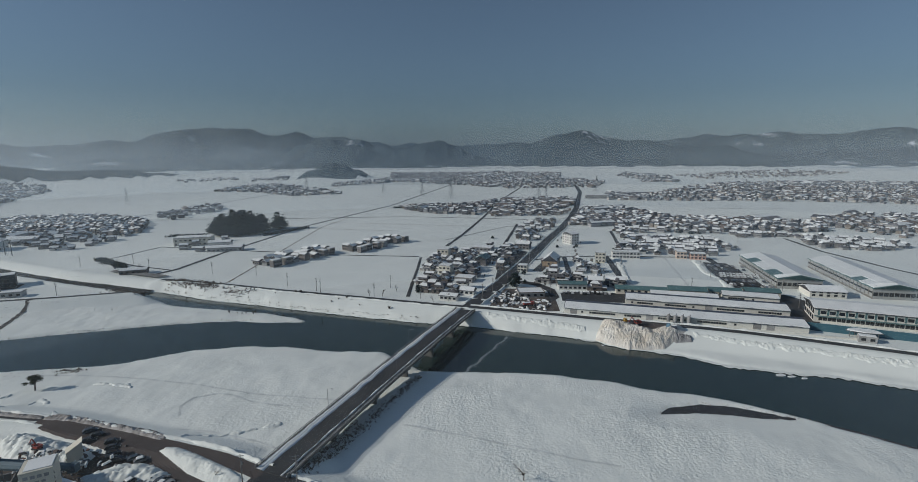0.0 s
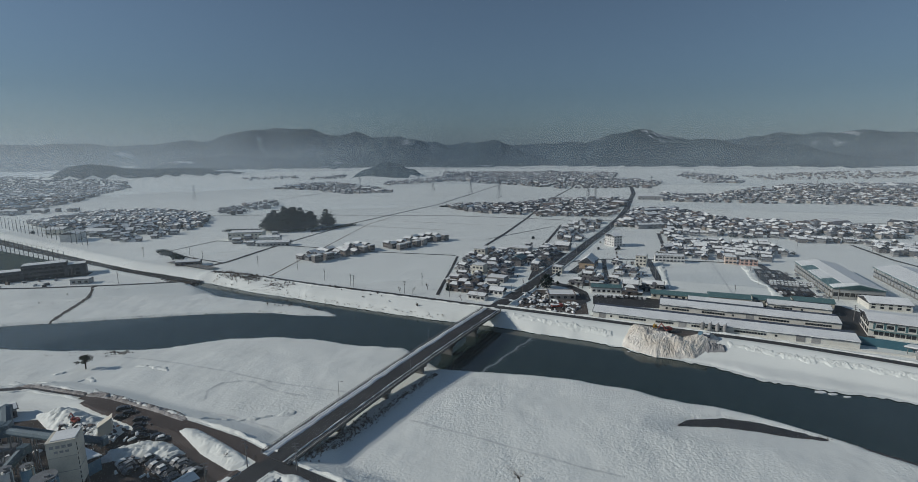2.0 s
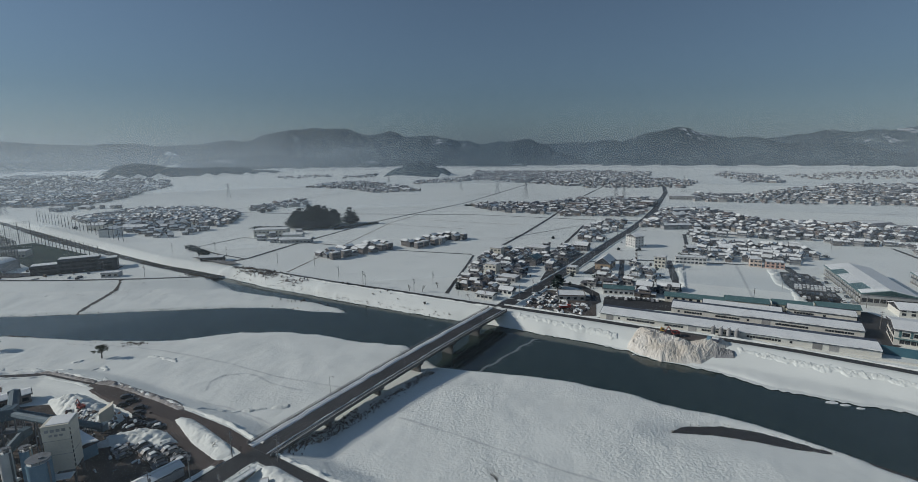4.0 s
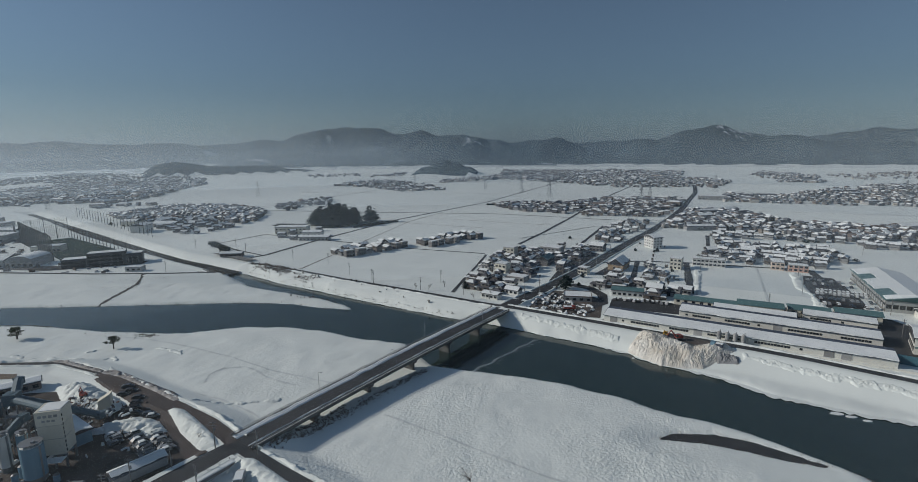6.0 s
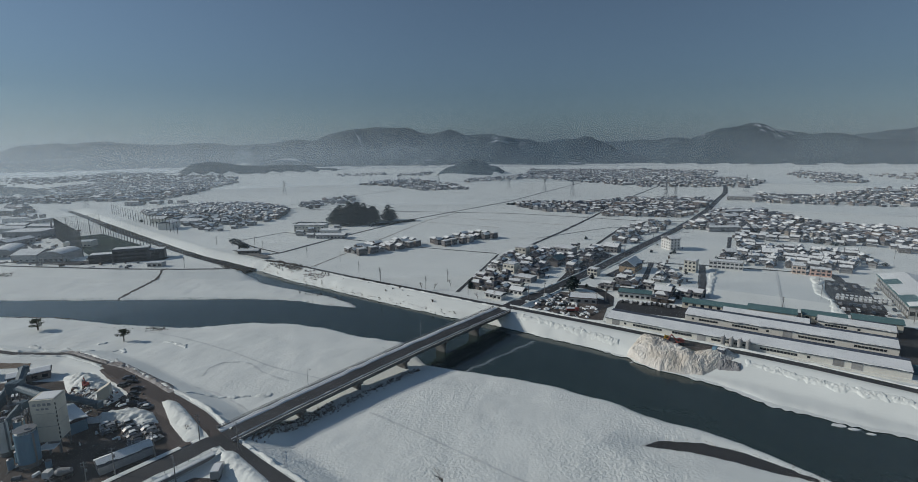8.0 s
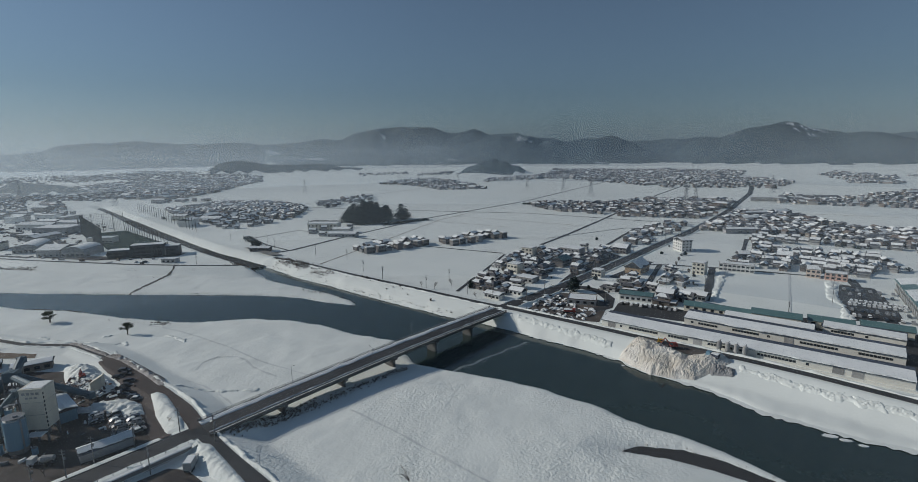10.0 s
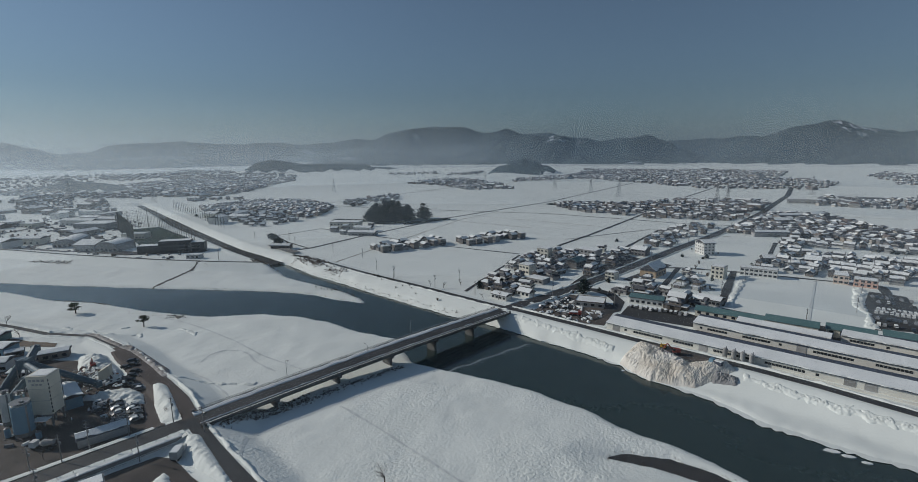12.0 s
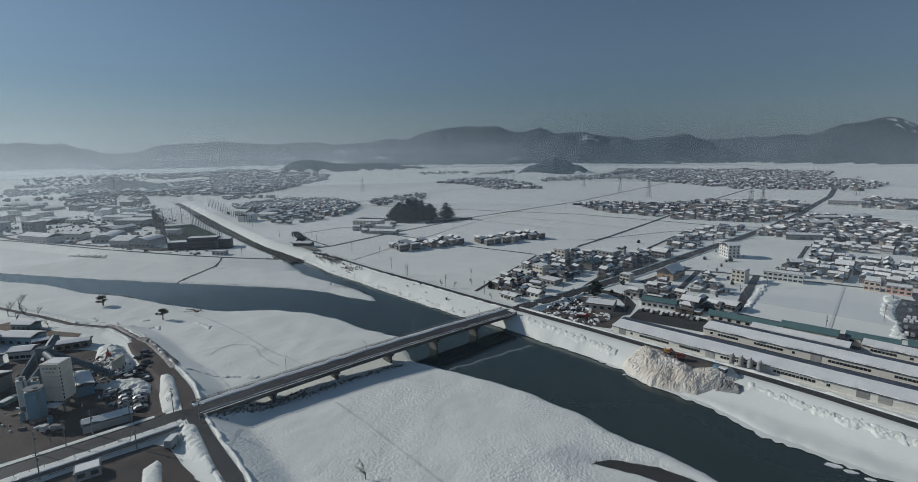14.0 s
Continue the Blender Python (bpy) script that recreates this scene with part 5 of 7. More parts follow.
far_village("hazy town spread over the western plain", [([(-645, 740), (-740, 640), (-900, 700), (-1000, 950), (-946, 1240), (-1200, 1400), (-1290, 1330), (-1350, 1100), (-1250, 800), (-1000, 660)], 13, 0.62),
                                          ([(-945, 1250), (-1252, 1590), (-1760, 1800), (-2100, 1850), (-1900, 1300), (-1350, 1000), (-1200, 1300)], 21, 0.55), ([(-740, 754), (-796, 933), (-858, 1028), (-946, 1245), (-1000, 950), (-900, 720)], 12.5, 0.75),
                                          ([(-1133, 504), (-973, 594), (-1017, 720), (-1154, 797), (-1461, 861), (-1700, 794), (-1397, 611)], 15, 0.55),
                                          ([(-1461, 861), (-1700, 800), (-2200, 1000), (-2150, 1500), (-1700, 1300)], 26, 0.45), ([(-700, 486), (-682, 520), (-900, 640), (-1060, 640), (-910, 500)], 14, 0.6)], 24, 0.10, 0.7)

# ---- landmark buildings round the village ----
b = block("apartment_block", "cream four-storey apartment block with a snowy low roof", "apartment building", (119.5, 470, 0), 28, 9.5, 13, 9.8, WHITE_WALL, 4, 3, "low", 1.2, 1.3, ends=4)
hall = thing("gabled_hall", "ochre gabled hall with snow on one grey roof slope", "hall", (81, 382, 0), 68)
part("wall", Geo().box(0, 0, -0.4, 18, 11, 5.4), OCHRE, hall)
part("gable_wall", Geo().gable(0, 0, 4.98, 17.9, 10.9, 3.8), OCHRE, hall)
rf = part("roof", Geo().gable(0, 0, 5.0, 18, 11, 3.8, 0, 0.2, 0.6), TILE_DARK, hall)
part("snow_layer", snow_slab(-9.4, 9.4, 6.0, 0.1, 4.85, 9.0, 0.28, 3, 14, 0.3), SNOW_ROOF, rf)
part("snow_layer", snow_slab(-9.4, 9.4, -5.6, -0.1, 5.1, 9.0, 0.25, 4, 14, 0.9), SNOW_ROOF, rf)
for i in range(4):
    window(hall, -6 + i * 4, -5.5, 1.4, 1.6, 1.4, 0)
for y in (-2.6, 0.6):
    window(hall, -9, y, 1.6, 1.5, 1.3, -90)
block("office_building", "beige three-storey office with a flat snowy roof", "office", (122.5, 388, 0), -22, 8, 8, 8.0, CREAM, 3, 3, "flat", 1.3, 1.5)
block("school_annex", "long pale two-storey building beside the snowy field", "office", (148, 401, 0), -12, 22, 7, 5.4, WHITE_WALL, 2, 8, "flat", 1.3, 2.0)
block("orange_building", "peach two-storey building with a flat snowy roof", "building", (193.5, 397, 0), -17, 8, 7, 5.6, PEACH, 2, 3, "flat")
block("orange_building", "orange two-storey building with a flat snowy roof", "building", (205, 392.5, 0), -17, 12, 7, 4.6, ORANGE, 2, 4, "flat")
block("rose_house", "rose-coloured gabled building with a snowy roof", "building", (190, 448, 0), -15, 10, 9, 5, PINK_WALL, 2, 3, "pitched")
block("townhouse", "dark tall house standing alone in the snow", "house", (160, 442, 0), 10, 8, 7, 5.4, BROWN_WALL, 2, 3, "pitched")
block("townhouse", "dark two-storey house beside the snowy car park", "house", (95, 314, 0), -18, 9, 7, 5.6, BROWN_WALL, 2, 3, "pitched")
block("store", "low building under a wide snowy roof", "building", (112, 324, 0), -20, 13, 9, 3.2, GREY_WALL, 1, 6, "low")
block("roadside_store", "single-storey roadside store with a teal roof", "store", (79, 312, 0), -8, 18, 8, 3.6, WHITE_WALL, 1, 6, "low", cap=TEAL)
block("community_hall", "low white hall behind the levee with a snowy roof", "hall", (-2, 293, 0), -22, 11, 6, 3.0, WHITE_WALL, 1, 4, "low")
block("community_hall", "low white house behind the levee with a snowy roof", "house", (10, 304, 0), -22, 9, 6, 3.0, WHITE_WALL, 1, 3, "pitched")
block("fire_station", "square beige building by the road", "building", (55, 362, 0), -24, 7, 6, 4.6, CREAM, 2, 3, "flat")
block("town_store", "wide grey building with a flat snowy roof among the houses", "building", (31, 431, 0), -22, 17, 12, 5.6, GREY_WALL, 2, 5, "flat")
block("town_house", "pale square two-storey house with a flat snowy roof", "house", (-4, 421, 0), -18, 10, 8, 6.2, CREAM, 2, 3, "flat")
block("town_house", "beige two-storey house under a low snowy roof", "house", (-3, 359, 0), -24, 9, 8, 6.4, CREAM, 2, 3, "flat")
block("town_garage", "low garage with a flat snow-covered roof", "garage", (10, 337, 0), -22, 13, 9, 2.8, GREY_WALL, 1, 4, "flat")
block("town_barn", "dark barn with a bare grey-green roof", "barn", (27, 388, 0), 66, 13, 9, 5.2, DARK_WALL, 2, 4, "pitched", cap=TEAL)
block("town_house", "grey house with a wide snowy roof beside the road", "house", (70, 448, 0), -24, 12, 9, 5.0, DARK_WALL, 2, 4, "pitched")
# Asphalt colour covers both the lots and the shadows the houses cast there.
patch("roadside_lot", "wet asphalt lots and painted house shadow along the village street", [(31, 338), (37, 372), (47, 405), (62, 441), (72, 432), (50, 374), (38, 340)], ASPHALT, 0.075)
patch("roadside_lot", "wet lot and painted house shadow opposite the village street", [(62, 362), (72, 383), (88, 420), (94, 417), (79, 378), (68, 358)], ASPHALT, 0.075)
rr_ = random.Random(12)
for x, y, n in ((-142, 391, 7), (-82, 445, 7)):
    for k in range(n):
        for q in (0, 1, 2):
            if rr_.random() < 0.9:
                block("row_house", ("grey house with a snowy low roof", "dark house with a snow-covered pitched roof")[q % 2], "house", (x + 3 - 8 * q + k * 5.8 + rr_.uniform(-1.5, 1.5), y + 5 * q + k * 8.0 + rr_.uniform(-1.5, 1.5), 0),
                      55 + rr_.choice((0, 90)) + rr_.uniform(-8, 8), rr_.uniform(6, 8), rr_.uniform(4.8, 5.6), rr_.choice((3.4, 5.0, 5.4)), rr_.choice((GREY_WALL, DARK_WALL, BROWN_WALL, DARK_WALL)), 2, 3, "pitched" if q or rr_.random() < 0.5 else "flat", 1.0, 1.5, group="row houses in the field")
block("assembly_hall", "large pale hall with a snowy flat roof", "hall", (-252, 497, 0), 12, 34, 15, 7.5, CREAM, 2, 8, "flat")
block("assembly_hall", "low long shed with a snow-covered roof", "shed", (-207, 462, 0), 10, 30, 10, 3.6, GREY_WALL, 1, 8, "low")
block("assembly_hall", "small pale hall with a snow-covered roof", "shed", (-222, 486, 0), 10, 20, 10, 4.2, WHITE_WALL, 1, 5, "low")
block("farmhouse", "low farmhouse with snowy roof beside a bare tree", "house", (-240, 376, 0), 15, 18, 7, 3.2, BROWN_WALL, 1, 5, "low")
block("depot", "long dark depot with a flat snowy roof", "building", (286, 914, 0), -12, 42, 14, 6, GREY_WALL, 1, 8, "flat")

# ---- factory grounds ----
factory_row("long pale factory building with thick snow on its front roof", 61.5, 262.5, -19.4, 118, 12.5, 3.0, 1)
factory_row("long pale factory building with snow sliding off its roof", 101, 275.5, -20.0, 84, 12.0, 3.4, 2)
factory_row("short pale works building with a snowy front roof", 162, 280.5, -21.0, 30, 8.0, 3.0, 3, doors=0)
factory_row("narrow works building with a grey roof behind the long rows", 121, 287.5, -19.0, 38, 6.5, 2.4, 6, doors=0)
for x, y, ln, dp, hh in ((103, 297.5, 32, 7, 3.6), (133.5, 288.5, 21, 9, 4.8), (158, 287, 18, 9, 3.8), (179, 284.5, 19, 8, 4.0)):
    w = thing("warehouse", "long shed with a bare teal sheet-metal roof", "warehouse", (x, y, 0), -16, "teal sheds")
    part("wall", Geo().box(ln / 2, dp / 2, -0.4, ln, dp, hh + 0.4), CREAM, w)
    rr = part("roof", Geo().gable(ln / 2, dp / 2, hh, ln, dp, 1.4, 0, 0.2, 0.5), TEAL, w)
    part("snow_layer", snow_slab(ln * 0.1, ln * 0.75, dp * 0.62, dp * 0.9, hh + 1.1, hh + 0.6, 0.2, int(x), 10, 1.0), SNOW_ROOF, rr)
    for i in range(int(ln / 4)):
        window(w, 2 + i * 4, 0, hh * 0.45, 1.6, 1.2, 0)


def big_shed(label, x, y, rot, ln, dp, hgt, bare, wall=WHITE_WALL):
    w = thing("warehouse", label, "warehouse", (x, y, 0), rot, "large warehouses")
    wall = SHED_WALL
    part("wall", Geo().box(ln / 2, dp / 2, -0.4, ln, dp, hgt + 0.4), wall, w)
    rh = 2.6
    part("gable_wall", Geo().gable(ln / 2, dp / 2, hgt - 0.02, ln - 0.1, dp - 0.1, rh), wall, w)
    rr = part("roof", Geo().gable(ln / 2, dp / 2, hgt, ln, dp, rh, 0, 0.25, 0.7), TEAL, w)
    part("snow_layer", snow_slab(0, ln, -0.4, dp / 2 - 0.1, hgt + 0.2, hgt + rh + 0.26, 0.3, 4, 40, 0.6), SNOW_ROOF, rr)
    edges = [0.0] + [q for a in bare for q in a] + [1.0]
    for a, c in zip(edges[::2], edges[1::2]):
        part("snow_layer", snow_slab(ln * a, ln * c, dp + 0.4, dp / 2 + 0.1, hgt + 0.2, hgt + rh + 0.26, 0.3, 5, max(3, int(ln * (c - a) / 2)), 0.6), SNOW_ROOF, rr)
    part("snow_layer", snow_slab(0.4, ln - 0.4, dp * 0.76, dp / 2 + 0.12, hgt + rh * 0.48 + 0.3, hgt + rh + 0.30, 0.3, 8, 40, 0.8), SNOW_ROOF, rr)
    for i in range(int(ln / 4.2)):
        window(w, 2.2 + i * 4.2, dp, hgt * 0.50, 3.5, 1.0, 180)
        part("column", Geo().box(0.2 + i * 4.2, dp + 0.14, 0, 0.3, 0.28, hgt), CONCRETE, w)
    for i in range(9):
        window(w, 0, dp * (i + 0.5) / 9, hgt * 0.28, 2.3, 2.2, -90)
    part("plinth", Geo().box(ln / 2, dp + 0.06, 0, ln, 0.12, 1.1), CONCRETE, w)
    return w


big_shed("wide warehouse with snow and bare teal roof strips", 236, 296, 75.5, 74, 26, 6.6, [(0.10, 0.30), (0.62, 0.80)])
big_shed("wide warehouse with a mostly snow-covered teal roof", 276, 270, 75.5, 84, 25, 6.6, [(0.20, 0.30)])
block("blue_office", "pale works office under a wide snowy low roof", "office", (229, 287, 0), -14, 20, 15, 3.8, FACTORY_WALL, 2, 5, "low")
office = thing("works_office", "pale two-storey works with teal panels and long window bands", "factory", (221, 235.5, 0), -25)
part("wall", Geo().box(0, 0, -0.4, 64, 19, 7.8), FACTORY_WALL, office)
part("gable_wall", Geo().gable(0, 0, 7.38, 63.9, 18.9, 1.5), FACTORY_WALL, office)
top_ = part("roof", Geo().gable(0, 0, 7.4, 64, 19, 1.5, 0, 0.25, 0.9), TILE_DARK, office)
for side in (-1, 1):
    part("snow_layer", snow_slab(-32.5, 32.5, side * 10.1, side * 0.05, 7.55, 9.2, 0.35, 21 + side, 40, 0.3), SNOW_ROOF, top_)
for i in range(16):
    x = -30 + i * 4.0
    part("teal_panel", Geo().box(x, -9.56, 3.9, 0.9, 0.12, 3.4), TEAL, office, "teal wall panel")
    window(office, x + 2.0, -9.5, 4.5, 2.4, 1.6, 0)
    for k in (0, 1):
        window(office, x + 1.0 + k * 1.9, -9.5, 1.0, 1.6, 2.0, 0)
for i in range(5):
    for z in (0.9, 4.3):
        window(office, -32, -7.4 + i * 3.7, z, 2.6, 2.2, -90)
part("canopy", Geo().box(0, -10.4, 3.35, 64, 1.7, 0.2), TEAL, office, "teal canopy over the lower windows")
fence = thing("boundary_fence", "tall blue-green sheet-metal boundary fence", "fence", (172.0, 231, 0), -26.3)
for i in range(34):
    part("panel", Geo().box(i * 2.0 + 1, 0, -0.4, 1.96, 0.12, 4.4), FENCE_BLUE, fence)
    part("post", Geo().box(i * 2.0, 0.12, -0.4, 0.14, 0.14, 4.5), STEEL, fence)
gate = thing("gate_canopy", "fan-shaped gate canopy deep in snow on steel posts", "canopy", (194.5, 216.5, 0), -27)
fan = [(0, -2.6)] + [(7.2 * math.cos(radians(a)), 5.2 * math.sin(radians(a)) - 1.0) for a in range(0, 181, 15)]
n = len(fan)
part("roof", Geo().add([(x, y, z) for z in (3.0, 3.3) for x, y in fan], [tuple(range(n - 1, -1, -1)), tuple(range(n, 2 * n))] + [(i, (i + 1) % n, n + (i + 1) % n, n + i) for i in range(n)]), STEEL, gate)
part("snow_layer", Geo().add([(x * k, y * k, z) for z, k in ((3.31, 0.97), (3.75, 0.88)) for x, y in fan], [tuple(range(n - 1, -1, -1)), tuple(range(n, 2 * n))] + [(i, (i + 1) % n, n + (i + 1) % n, n + i) for i in range(n)]), SNOW_ROOF, gate)
for x, y in ((-5.5, -0.4), (5.5, -0.4), (0, -1.9), (-2.8, 3.0), (2.8, 3.0)):
    part("post", Geo().tube((x, y, -0.3), (x, y, 3.02), 0.16, 8), STEEL, gate)
block("gatehouse", "low dark gatehouse in the boundary wall", "gatehouse", (192, 211.8, 0), -27, 7, 3.4, 2.6, GREY_WALL, 1, 2, "flat")
wall = thing("perimeter_wall", "cream concrete perimeter wall along the levee foot", "wall", (60, 259.5, 0), -19.4)
for i in range(36):
    part("panel", Geo().box(i * 4.0 + 2, 0, -0.6, 3.96, 0.2, 1.5), FACTORY_WALL, wall)
tanks = []
for i in range(4):
    t = thing("storage_tank", "grey steel storage tank on legs", "tank", (111.5 + i * 3.1, 242.6 - i * 1.1, 0), -19, "tanks beside the works")
    part("shell", Geo().cyl(0, 0, 1.2, 0.95, 3.2, 16), GREY_WALL, t)
    part("dome", Geo().cyl(0, 0, 4.4, 0.95, 0.5, 16, 0.3), GREY_WALL, t)
    for a in range(4):
        part("leg", Geo().box(math.cos(a * 1.57 + 0.78) * 0.9, math.sin(a * 1.57 + 0.78) * 0.9, -0.2, 0.16, 0.16, 1.7), STEEL, t)
    part("vent_pipe", Geo().tube((0.4, 0, 4.6), (0.4, 0, 5.6), 0.14, 8), STEEL, t)
patch("yard", "wet asphalt yard between the works", [(60, 264), (104, 275), (104, 298), (118, 316), (150, 305), (206, 288), (215, 258), (182, 232), (120, 243)], ASPHALT, 0.07)
patch("store_lot", "wet asphalt lot before the roadside store", [(66, 285), (104, 278), (106, 297), (90, 305), (69, 302)], ASPHALT, 0.08)
patch("car_park", "wet asphalt car park beside the snowy field", [(203, 380), (219, 374), (212, 330), (206, 308), (182, 303), (188, 340)], ASPHALT, 0.08)
heap("snow_bank", "rough ploughed snow bank beside the car park", [(197, 388), (204, 384), (193, 352), (190, 338), (185, 304), (178, 306), (186, 330), (184, 345)], 0.8, SNOW, 31, rough=0.75, cell=0.42)
heap("snow_bank", "rough ploughed snow bank along the lane", [(137, 402), (143, 400), (123, 318), (119, 318)], 0.6, SNOW, 32, rough=0.8, cell=0.42)
heap("snow_dump", "large dirty heap of dumped snow on the river bank", [(70, 233), (82, 220), (99, 218.5), (114, 228), (112, 234), (98, 232), (88, 239), (78, 245)], 4.4, mat("dumped_snow", (0.78, 0.75, 0.69), (0.58, 0.53, 0.455), 0.85, 0.14, 1.3, 0.9, dist=0.8), 33, rough=0.75, cell=0.37)
patch("dump_ramp", "muddy turning ground on top of the bank", [(80, 245.5), (104, 236.5), (115, 231.5), (109, 227), (97, 231), (87, 238)], DIRT, 0.35, z=CREST)
heap("snow_dump", "grey dirty lump at the end of the snow dump", [(103.6, 225.5), (107.6, 227.5), (114.6, 224.5), (113.6, 220.5), (105.6, 221.5)], 2.6, mat("grey_slush", (0.34, 0.34, 0.34), (0.20, 0.20, 0.20), 0.85, 0.25, 1.6, 0.9, dist=0.5), 34, rough=1.3, cell=0.45)
truck("tipper_truck", "small dark blue tipper truck unloading snow", BLUE, NAVY_ROOF, 5.0, (106.9, 229.2, CREST + 0.36), 150, 1.2)
excavator("red excavator working on the snow dump", (92, 235.6, CREST + 0.36), 200, RED)
excavator("yellow excavator parked by the snow dump", (87.6, 240.2, CREST + 0.36), 250, YELLOW).matrix_basis @= Matrix.Diagonal((0.75, 0.75, 0.7, 1))
for k, (x0, y0, x1, y1) in enumerate(((20, 266, 70, 244), (118, 229, 160, 209), (150, 214, 200, 188))):
    dx, dy = x1 - x0, y1 - y0
    ln = math.hypot(dx, dy)
    ox, oy = dy / ln, -dx / ln
    heap("snow_bank", "rough snow thrown from the levee path", [(x0 + ox * 2.6, y0 + oy * 2.6), (x1 + ox * 2.6, y1 + oy * 2.6), (x1 + ox * 7.5, y1 + oy * 7.5), (x0 + ox * 6.5, y0 + oy * 6.5)], 0.38, SNOW, 40 + k, rough=0.75, cell=0.34)

# ---- yard and little park by the far bridge end ----
patch("yard", "muddy storage yard beside the road", [(17, 277), (34, 315), (48, 312), (64, 300), (60, 266), (38, 266)], DIRT, 0.08)
patch("loop_road", "curved wet asphalt slip road", [(40, 333), (50, 333), (60, 326), (67, 310), (66, 292), (58, 282), (54, 287), (61, 295), (61, 308), (55, 321), (47, 326), (38, 326)], ASPHALT, 0.13)
lot = block("low_office", "low flat-roofed building deep in snow inside the slip road", "building", (49, 299, 0), 0, 16, 12, 2.4, GREY_WALL, 1, 4, "flat")
for lx, ly, lw, ld in ((0, -5.9, 16.2, 0.3), (0, 5.9, 16.2, 0.3), (-8.0, 0, 0.3, 11.4), (8.0, 0, 0.3, 11.4)):
    part("parapet", Geo().box(lx, ly, 2.86, lw, ld, 0.55), BROWN_WALL, lot)
cedar(77, "dark broad evergreen tree at the road junction", 9.0, "junction trees").matrix_basis = pose(42, 320, 0) @ Matrix.Diagonal((1.2, 1.2, 1, 1))

# ---- batching plant and yards by the near bridge end ----
YARD_MUD = mat("yard_mud", (0.033, 0.027, 0.024), (0.083, 0.068, 0.060), 0.8, 0.10, 0.9, 0.4)
patch("plant_yard", "wet muddy ground of the batching plant", [(-165, 112), (-180, 134), (-150, 144), (-128, 150), (-118, 145), (-98, 138), (-74, 124), (-66, 119), (-70, 106), (-80, 88), (-100, 58), (-160, 20), (-260, 60), (-215, 110)], YARD_MUD, 0.16)
tower = thing("mixing_tower", "tall beige panelled concrete mixing tower", "tower", (-103.2, 108.8, 0), 26)
for k, (z, h, w) in enumerate(((4.4, 4.9, 6.2), (9.34, 4.1, 6.2), (13.48, 4.1, 6.35))):
    part("panel_section", Geo().box(0, 0, z, w, w - 0.4, h), CREAM, tower)
    part("seam", Geo().box(0, 0, z + h - 0.02, w + 0.16, w - 0.24, 0.08), GREY_WALL, tower)
for sx in (-2.8, 0, 2.8):
    for sy in (-2.6, 2.6):
        part("column", Geo().box(sx, sy, -0.3, 0.5, 0.5, 4.75), STEEL, tower)
part("roof", Geo().box(0, 0, 17.6, 6.5, 6.2, 0.3), CREAM, tower)
part("snow_layer", Geo().box(0.3, 0.2, 17.91, 5.4, 5.2, 0.14), SNOW_ROOF, tower)
for i in range(9):
    part("louvre", Geo().box(3.16, -2.4, 5.0 + i * 1.35, 0.10, 0.45, 0.8), GLASS, tower)
for i in range(4):
    part("lettering_bar", Geo().box(-2.0 + i * 1.3, -3.0, 16.0, 0.9, 0.06, 0.8), GREY_WALL, tower)
for i in range(3):
    part("lettering_bar", Geo().box(-1.2 + i * 1.2, -3.0, 14.7, 0.8, 0.06, 0.6), GREY_WALL, tower)
part("lean_to_roof", Geo().box(0.8, -4.6, 3.6, 4.6, 3.0, 0.22), SNOW_ROOF, tower, "snowy lean-to roof")
part("hopper", Geo().cyl(0, 0, 2.6, 1.0, 2.6, 10, 2.6), STEEL, tower)


def silo(label, x, y, r, h, material):
    s = thing("silo", label, "silo", (x, y, 0), 0, "cement silos")
    part("shell", Geo().cyl(0, 0, 1.6, r, h - 1.6, 24), material, s, smooth=False)
    part("skirt", Geo().cyl(0, 0, -0.3, r * 0.96, 1.9, 24), CONCRETE, s)
    part("top_rail", Geo().cyl(0, 0, h + 0.9, r, 0.08, 24), STEEL, s)
    for i in range(10):
        a = i * math.tau / 10
        part("rail_post", Geo().box(math.cos(a) * r * 0.97, math.sin(a) * r * 0.97, h, 0.08, 0.08, 0.95), STEEL, s)
    part("snow_layer", Geo().cyl(0, 0, h + 0.005, r * 0.9, 0.12, 20), SNOW_ROOF, s)
    part("filter", Geo().cyl(r * 0.3, 0, h, 0.6, 1.4, 10), STEEL, s)
    part("ladder", Geo().box(r + 0.1, 0, 0, 0.12, 0.5, h), STEEL, s)
    return s


silo("large blue steel cement silo", -102.6, 101.2, 2.75, 10.6, BLUE)
silo("slim pale cement silo", -114.8, 102.8, 1.5, 11.0, WHITE_WALL)
silo("slim blue cement silo", -111.2, 105.2, 1.4, 10.5, BLUE)


def conveyor(label, a, b, w=2.0):
    c = thing("conveyor", label, "conveyor", group="enclosed conveyors")
    part("gallery", Geo().tube(a, b, w * 0.58, 8), GALLERY, c)
    a, b = Vector(a), Vector(b)
    for u in (0.25, 0.55, 0.85):
        p = a.lerp(b, u)
        if p.z > 3:
            part("trestle", Geo().tube((p.x - 0.9, p.y, -0.3), (p.x - 0.3, p.y, p.z), 0.14, 5).tube((p.x + 0.9, p.y, -0.3), (p.x + 0.3, p.y, p.z), 0.14, 5), STEEL, c)
    part("motor_house", Geo().box(b.x, b.y, b.z - 1.2, 2.2, 2.2, 2.2), GALLERY, c)
    return c


